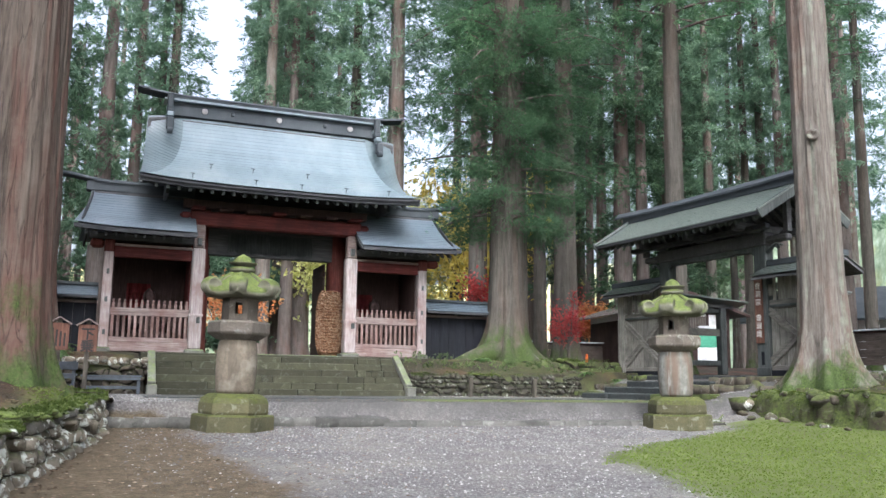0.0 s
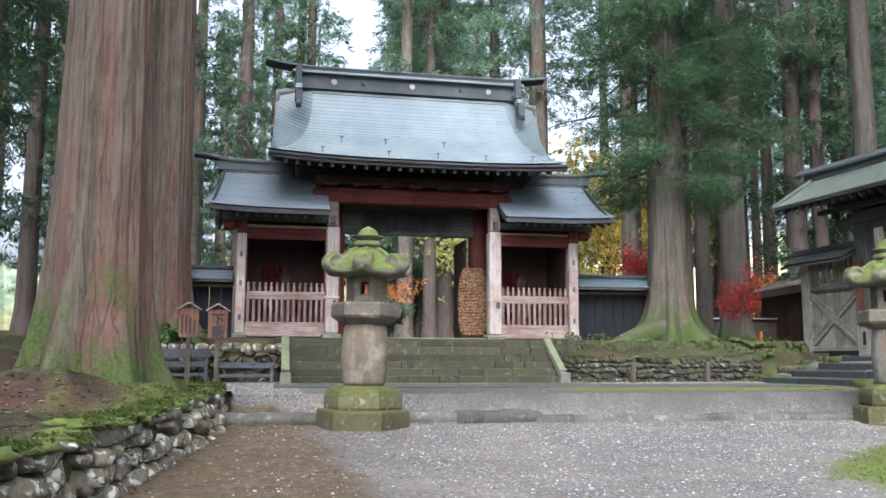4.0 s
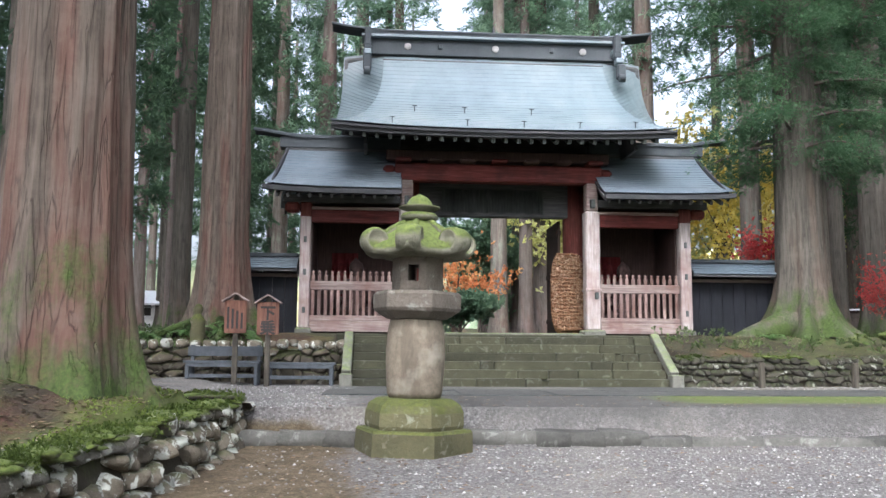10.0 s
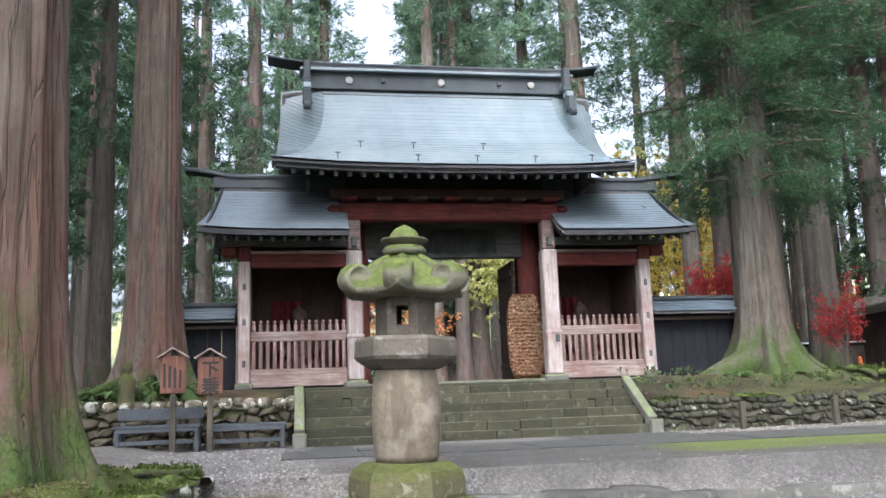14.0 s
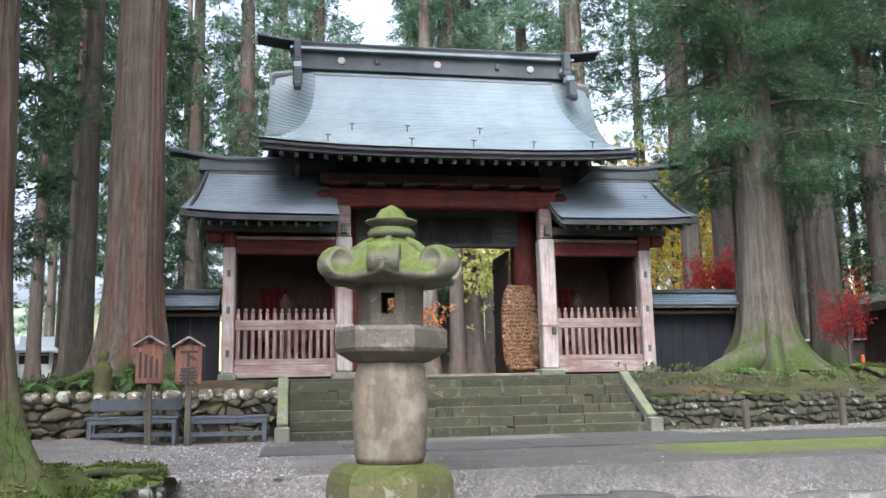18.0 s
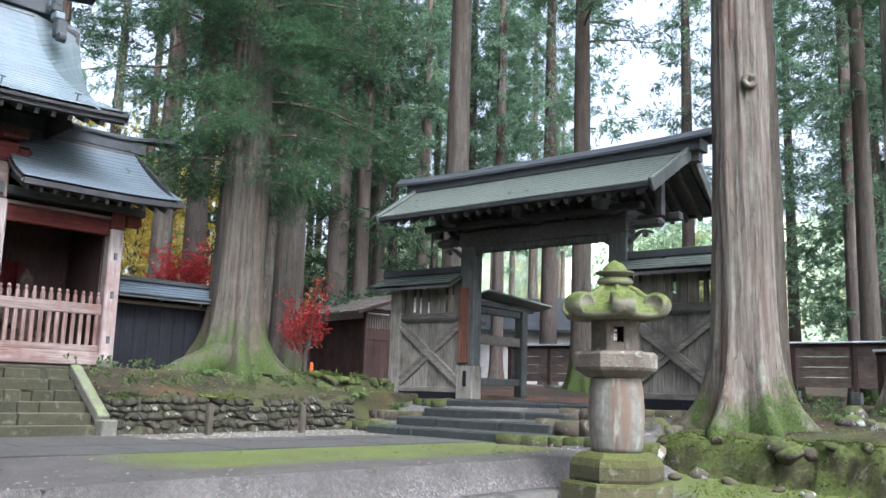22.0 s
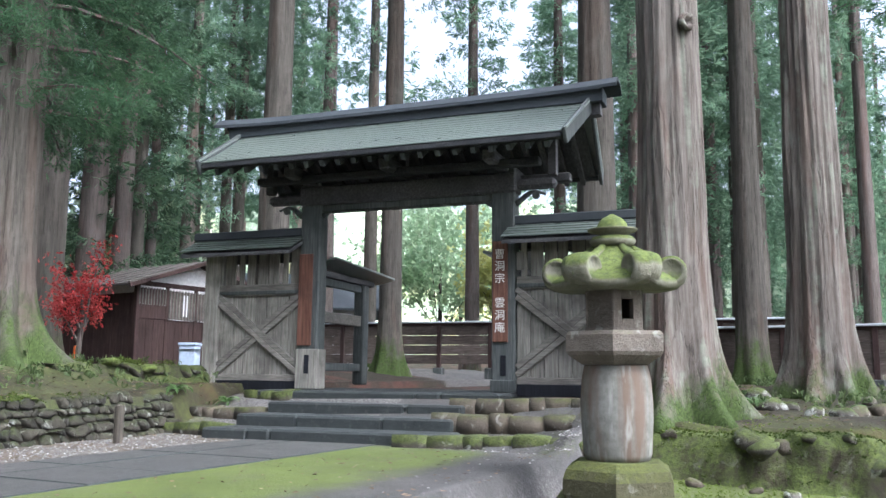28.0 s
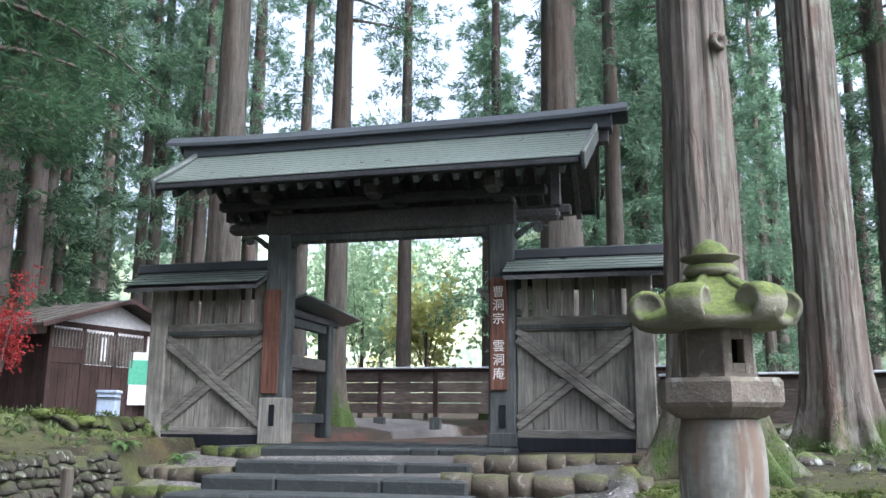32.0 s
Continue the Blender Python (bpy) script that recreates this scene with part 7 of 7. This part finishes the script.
def gravel():
    rng = np.random.RandomState(9)
    n = 46000
    xs = rng.uniform(-3.3, 6.5, n)
    ys = -4.2 - 9.5 * rng.uniform(0, 1, n) ** 1.2
    strip_n = 2200
    xs[-2600:] = rng.uniform(6.9, 9.0, 2600)
    ys[-2600:] = rng.uniform(-4.9, -3.1, 2600)
    xs[-6600:-2600] = rng.uniform(-4.6, -2.5, 4000)
    ys[-6600:-2600] = rng.uniform(-4.8, 0.15, 4000)
    xs[:strip_n] = rng.uniform(2.9, 7.0, strip_n)
    ys[:strip_n] = rng.uniform(-0.93, 0.45, strip_n)
    base = np.array([(0, 0, 1), (1, 0, 0), (0, 1, 0), (-1, 0, 0), (0, -1, 0)], float)
    tri = [(0, 1, 2), (0, 2, 3), (0, 3, 4), (0, 4, 1)]
    V, F = [], []
    for x, y in zip(xs, ys):
        if moss_amount(x, y) > 0.5 or -2.9 < x < -0.9 and -6.2 < y < -4.9 and rng.rand() < 0.4:
            continue
        if y < -4.9 and x < -1.7 - 0.12 * (y + 9) and rng.rand() < 0.8:
            continue
        if -5.1 < y < -2.6 and -2.5 < x < 6.9 and rng.rand() < 0.97:
            continue
        s = rng.uniform(0.007, 0.016) + 0.012 * rng.rand() ** 6
        a = rng.uniform(0, 6.3)
        ca, sa = math.cos(a), math.sin(a)
        z = land(x, y)
        o = len(V)
        e = s * rng.uniform(0.6, 1.4)
        for bx, by, bz in base:
            px, py = bx * s, by * e
            V.append((x + ca * px - sa * py, y + sa * px + ca * py, z - 0.002 + bz * s * rng.uniform(0.5, 0.9)))
        F += [(o + i, o + j, o + k) for i, j, k in tri]
    me = bpy.data.meshes.new("gravel")
    me.from_pydata(V, [], F)
    m = Mat("loose_gravel", 0.9)
    c = m.ramp(m.n("ShaderNodeNewGeometry").outputs["Random Per Island"], [(0.0, (0.065, 0.06, 0.056)), (0.5, (0.122, 0.116, 0.109)), (0.85, (0.2, 0.193, 0.184)), (1.0, (0.34, 0.33, 0.315))])
    m.col(c)
    tagged(part("gravel", me, m.m), "loose pale grey gravel", "gravel", kind="stuff")


gravel()


# ---- roots, undergrowth, fallen leaves ----


def root(parent_xy, pts, radii, mat, owner):
    bm = tube(pts, radii, 9)
    for v in bm.verts:
        v.co += 0.03 * Vector((noise.noise(v.co * 3), noise.noise(v.co * 3 + Vector((9, 0, 0))), noise.noise(v.co * 3 + Vector((0, 9, 0)))))
    ob = part("root", bm, mat, owner, "", True)
    ob.matrix_local = Matrix.Translation((-owner.location[0], -owner.location[1], -owner.location[2]))


T1, T2, T3 = (bpy.data.objects[n] for n in ("cedar_tree", "cedar_tree.001", "cedar_tree.002"))


def ground_root(owner, pts, r0, r1, mat):
    out = [(x, y, land(x, y) + dz) for x, y, dz in pts]
    n = len(out)
    root(None, out, [r0 + (r1 - r0) * i / (n - 1) for i in range(n)], mat, owner)


ground_root(T2, [(-4.9, 2.6, 0.25), (-4.5, 2.1, 0.1), (-4.2, 1.6, 0.0), (-3.9, 1.2, -0.12)], 0.09, 0.04, M_BARK2)
ground_root(T2, [(-5.5, 2.6, 0.25), (-6.0, 2.0, 0.12), (-6.6, 1.5, -0.1)], 0.08, 0.04, M_BARK2)
ground_root(T2, [(-5.1, 2.4, 0.2), (-5.0, 1.8, 0.1), (-5.2, 1.2, -0.12)], 0.1, 0.05, M_BARK2)
ground_root(T3, [(6.35, 3.15, 0.3), (5.75, 2.95, 0.12), (5.15, 2.8, -0.05), (4.6, 2.65, -0.2)], 0.34, 0.16, M_BARK2)
ground_root(T3, [(5.9, 3.2, 0.3), (5.2, 2.9, 0.12), (4.6, 2.4, -0.14)], 0.12, 0.04, M_BARK2)


def undergrowth(name, label, areas, n, mat, seed, size=0.12):
    rnd = random.Random(seed)
    seeds = []
    for _ in range(n):
        x0, x1, y0, y1 = rnd.choice(areas)
        cx, cy = rnd.uniform(x0, x1), rnd.uniform(y0, y1)
        for _ in range(6):
            x, y = cx + rnd.gauss(0, 0.1), cy + rnd.gauss(0, 0.1)
            seeds.append(((x, y, land(x, y) + rnd.uniform(0.0, 0.12)), (rnd.gauss(0, 0.6), rnd.gauss(0, 0.6), 1), rnd.uniform(0.6, 1.4)))
    me = sprays_mesh(name, seeds, seed, 5, size, size * 0.16, 0.8)
    tagged(part(name, me, mat), label, "undergrowth", kind="stuff")


undergrowth("fern_undergrowth", "low green ferns and weeds among the roots", ((3.2, 8.8, 0.9, 3.0), (-7.5, -4.2, 1.2, 2.6), (7.0, 10.5, 3.0, 6.0), (9.5, 13.0, -8.5, -5.0)), 210, M_FERN, 61, 0.085)


def frond_mesh(seed, length):
    """One arching frond with paired leaflets."""
    rnd = random.Random(seed)
    n = 16
    V = [(length * u * (1 - 0.15 * u), 0, length * (0.85 * u - 1.0 * u * u)) for u in [i / n for i in range(n + 1)]]
    F = []
    for i in range(1, n):
        x, _, z = V[i]
        w = length * 0.24 * math.sin(math.pi * (0.12 + 0.86 * i / n)) * rnd.uniform(0.85, 1.1)
        for sd in (-1, 1):
            V.append((x + 0.08 * length, sd * w, z - 0.25 * w))
            F.append((i, i + 1, len(V) - 1) if sd < 0 else (i + 1, i, len(V) - 1))
    me = bpy.data.meshes.new("frond")
    me.from_pydata(V, [], F)
    me.materials.append(M_FRONDS)
    return me


M_FRONDS = leaf("fern_fronds", (0.07, 0.125, 0.04), (0.12, 0.2, 0.07), (0.18, 0.27, 0.11), 0.5)
FRONDS = [frond_mesh(700 + k, 0.55) for k in range(3)]
rnd = random.Random(70)
for i, (x, y, size) in enumerate(((-4.62, 2.2, 1.25), (-5.0, 2.05, 1.0), (-5.6, 2.1, 1.1), (-6.3, 1.9, 1.0), (5.35, 2.2, 0.7), (7.4, 2.9, 0.8), (8.4, 3.3, 0.8), (9.4, 3.0, 0.7), (7.6, 0.9, 0.5), (8.3, 0.6, 0.5), (10.3, -6.3, 0.6), (9.9, -7.6, 0.5))):
    fern = thing("fern", "pale green fern with arching fronds among the roots", "fern", Matrix.Translation((x, y, land(x, y))), "ferns")
    for k in range(11):
        f = part("frond", FRONDS[k % 3], M_FRONDS, fern)
        f.matrix_local = pose(0, 0, 0, 0, rnd.uniform(-25, 12), k * 33 + rnd.uniform(-10, 10)) @ Matrix.Scale(size * rnd.uniform(0.75, 1.1), 4)


def moss_tufts():
    rnd = random.Random(71)
    seeds = []
    for _ in range(34000):
        if rnd.random() < 0.7:
            x, y = rnd.uniform(1.4, 7.8), rnd.uniform(-12.0, -5.7)
        elif rnd.random() < 0.5:
            x, y = rnd.uniform(7.7, 12.5), rnd.uniform(-9.5, -4.8)
        else:
            x, y = rnd.uniform(-4.6, -3.6), rnd.uniform(-10.5, -4.9)
        if moss_amount(x, y) + 0.5 * noise.noise((x * 2.2, y * 2.2, 0)) < 0.45:
            continue
        seeds.append(((x, y, land(x, y) - 0.004), (rnd.gauss(0, 0.5), rnd.gauss(0, 0.5), 1), rnd.uniform(0.5, 1.3)))
    me = sprays_mesh("moss_tufts", seeds, 72, 6, 0.02, 0.0045, 1.1)
    tagged(part("moss_tufts", me, M_MOSST), "short green moss and grass tufts on the ground", "moss", kind="stuff")


moss_tufts()


def fallen_leaves():
    rng = random.Random(15)
    V, F = [], []
    for k in range(10500):
        q = rng.random()
        if k > 7500:
            x, y = rng.uniform(-6.2, -3.75), rng.uniform(-10.5, -5.2)
        elif q < 0.45:
            x, y = rng.uniform(-5.0, 0.5), rng.uniform(-12.5, -4.9)
            if rng.random() < smooth01(x, -3.0, 0.5):
                continue
        elif q < 0.7:
            x, y = rng.uniform(2.9, 9.0), rng.uniform(0.3, 3.0)
        elif q < 0.85:
            x, y = rng.uniform(7.8, 13.0), rng.uniform(-9.0, -4.9)
        else:
            x, y = rng.uniform(-3.0, 7.0), rng.uniform(-7.5, -2.7)
        s = rng.uniform(0.009, 0.024)
        a = rng.uniform(0, 6.3)
        z = land(x, y) + 0.006
        o = len(V)
        for k, (u, v) in enumerate(((1.4, 0), (0, 0.7), (-1.4, 0), (0, -0.7))):
            V.append((x + s * (u * math.cos(a) - v * math.sin(a)), y + s * (u * math.sin(a) + v * math.cos(a)), z + (0.012 * rng.random())))
        F += [(o, o + 1, o + 2), (o, o + 2, o + 3)]
    me = bpy.data.meshes.new("fallen_leaves")
    me.from_pydata(V, [], F)
    m = Mat("dry_leaves", 0.85)
    m.col(m.ramp(m.n("ShaderNodeNewGeometry").outputs["Random Per Island"], [(0.0, (0.045, 0.028, 0.016)), (0.5, (0.09, 0.06, 0.036)), (0.85, (0.16, 0.112, 0.066)), (1.0, (0.27, 0.225, 0.17))]))
    tagged(part("fallen_leaves", me, m.m), "dry brown fallen leaves and twigs", "leaves", kind="stuff")


fallen_leaves()

for pts in (((6.2, -5.3, 0.02), (6.45, -5.2, 0.05), (6.65, -5.25, 0.04), (6.85, -5.12, 0.05)), ((6.1, -5.5, 0.02), (6.4, -5.42, 0.04), (6.62, -5.46, 0.02))):
    base = pts[0]
    br = thing("fallen_branch", "mossy fallen branch on the ground beside a lantern", "branch", Matrix.Translation((base[0], base[1], land(base[0], base[1]))), "fallen branches")
    part("wood", tube([(x - base[0], y - base[1], land(x, y) - land(base[0], base[1]) + dz) for x, y, dz in pts], [0.035, 0.04, 0.03, 0.02][:len(pts)], 7), M_ROCKM, br, "", True)

# ---- things far behind ----
far_lan = copy_thing(LAN, pose(0.75, 19.0, land(0.75, 19.0) - 0.05, 0, 0, 10) @ Matrix.Diagonal((0.62, 0.62, 0.62, 1)))
tagged(far_lan, "small grey stone lantern far behind the red gate", "stone lantern", "stone lanterns")


def cottage(x, y, turn, w, d, h, wallm, label, roofm):
    t = thing("cottage", label, "house", pose(x, y, land(x, y), 0, 0, turn))
    part("wall", box(-w / 2, w / 2, -d / 2, d / 2, -0.3, h, 0.02), wallm, t)
    for sd in (1, -1):
        rows = [[(xx, -sd * (d / 2 + 0.6) * (1 - s), h - 0.25 + (d * 0.32) * s) for xx in ((-w / 2 - 0.5, w / 2 + 0.5) if sd > 0 else (w / 2 + 0.5, -w / 2 - 0.5))] for s in (0, 1)]
        part("roof_slope", strip(rows, thick=0.12), roofm, t)
    for i in range(3):
        xx = -w / 2 + w * (i + 0.5) / 3
        g = 0.11 * w if w < 4 else 0.45
        win = part("window", box(xx - g, xx + g, -d / 2 - 0.02, -d / 2 - 0.004, 0.9, 1.8, 0), M_INK, t)
        part("frame", box(xx - g - 0.05, xx + g + 0.05, -d / 2 - 0.04, -d / 2 - 0.022, 1.32, 1.38, 0), M_DISC, win)
    for sd in (-1, 1):
        g = bmesh.new()
        a = [g.verts.new((sd * w / 2, yy, zz)) for yy, zz in ((-d / 2, h), (d / 2, h), (0, h + d * 0.27))]
        c = [g.verts.new((sd * (w / 2 - 0.1), yy, zz)) for yy, zz in ((-d / 2, h), (d / 2, h), (0, h + d * 0.27))]
        g.faces.new(a), g.faces.new(c[::-1])
        for k in range(3):
            g.faces.new((a[k], c[k], c[(k + 1) % 3], a[(k + 1) % 3]))
        part("gable", g, wallm, t)


cottage(-14.9, 34.0, 12, 2.4, 2.4, 1.8, M_PLASTER, "pale plastered hut seen between the trunks", M_DISC)
cottage(33.5, 17.5, -60, 8, 6, 3.0, M_PLASTER, "pale house beyond the boundary fence", M_RIDGE)


# ---- hazy wooded hillside in the far distance, a backdrop that glows by itself ----


def hillside():
    bm = bmesh.new()
    rings = []
    n = 150
    for i in range(n + 1):
        a = radians(-75 + 205 * i / n)
        r = 68 + 4 * math.sin(i * 0.7)
        x, y = 3 + r * math.sin(a), -3 + r * math.cos(a)
        east = smooth01(math.degrees(a), 20, 60)
        top = 10 + 8 * east + 3 * noise.noise((i * 0.11, 0, 3)) + 1.6 * noise.noise((i * 0.6, 0, 5))
        rings.append([bm.verts.new((x * (1 + 0.12 * q), y * (1 + 0.12 * q), -2 + (top + 2) * q)) for q in (0, 0.5, 1)])
    for p, q in zip(rings, rings[1:]):
        for k in range(2):
            bm.faces.new((p[k], q[k], q[k + 1], p[k + 1]))
    me = mesh_from(bm, "backdrop")
    # gold: yellow woods, brightened as if the sun lay on them
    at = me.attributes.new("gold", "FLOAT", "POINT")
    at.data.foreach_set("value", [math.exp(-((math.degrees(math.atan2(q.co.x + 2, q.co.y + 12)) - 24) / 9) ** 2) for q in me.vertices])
    # pale: how strongly each bearing glows, in place of daylight and haze
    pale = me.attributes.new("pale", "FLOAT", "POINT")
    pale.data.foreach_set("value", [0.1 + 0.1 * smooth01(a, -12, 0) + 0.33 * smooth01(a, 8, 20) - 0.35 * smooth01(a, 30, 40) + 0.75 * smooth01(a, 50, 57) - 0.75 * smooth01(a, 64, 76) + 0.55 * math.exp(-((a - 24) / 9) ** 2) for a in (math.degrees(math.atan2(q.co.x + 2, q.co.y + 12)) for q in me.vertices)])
    m = Mat("glowing_hazy_hillside", 1.0, 0, 0.0)
    v = m.coords(True)
    big, fine = m.noise(v, 0.09, 5, 0.65), m.noise(v, 0.8, 6, 0.75)
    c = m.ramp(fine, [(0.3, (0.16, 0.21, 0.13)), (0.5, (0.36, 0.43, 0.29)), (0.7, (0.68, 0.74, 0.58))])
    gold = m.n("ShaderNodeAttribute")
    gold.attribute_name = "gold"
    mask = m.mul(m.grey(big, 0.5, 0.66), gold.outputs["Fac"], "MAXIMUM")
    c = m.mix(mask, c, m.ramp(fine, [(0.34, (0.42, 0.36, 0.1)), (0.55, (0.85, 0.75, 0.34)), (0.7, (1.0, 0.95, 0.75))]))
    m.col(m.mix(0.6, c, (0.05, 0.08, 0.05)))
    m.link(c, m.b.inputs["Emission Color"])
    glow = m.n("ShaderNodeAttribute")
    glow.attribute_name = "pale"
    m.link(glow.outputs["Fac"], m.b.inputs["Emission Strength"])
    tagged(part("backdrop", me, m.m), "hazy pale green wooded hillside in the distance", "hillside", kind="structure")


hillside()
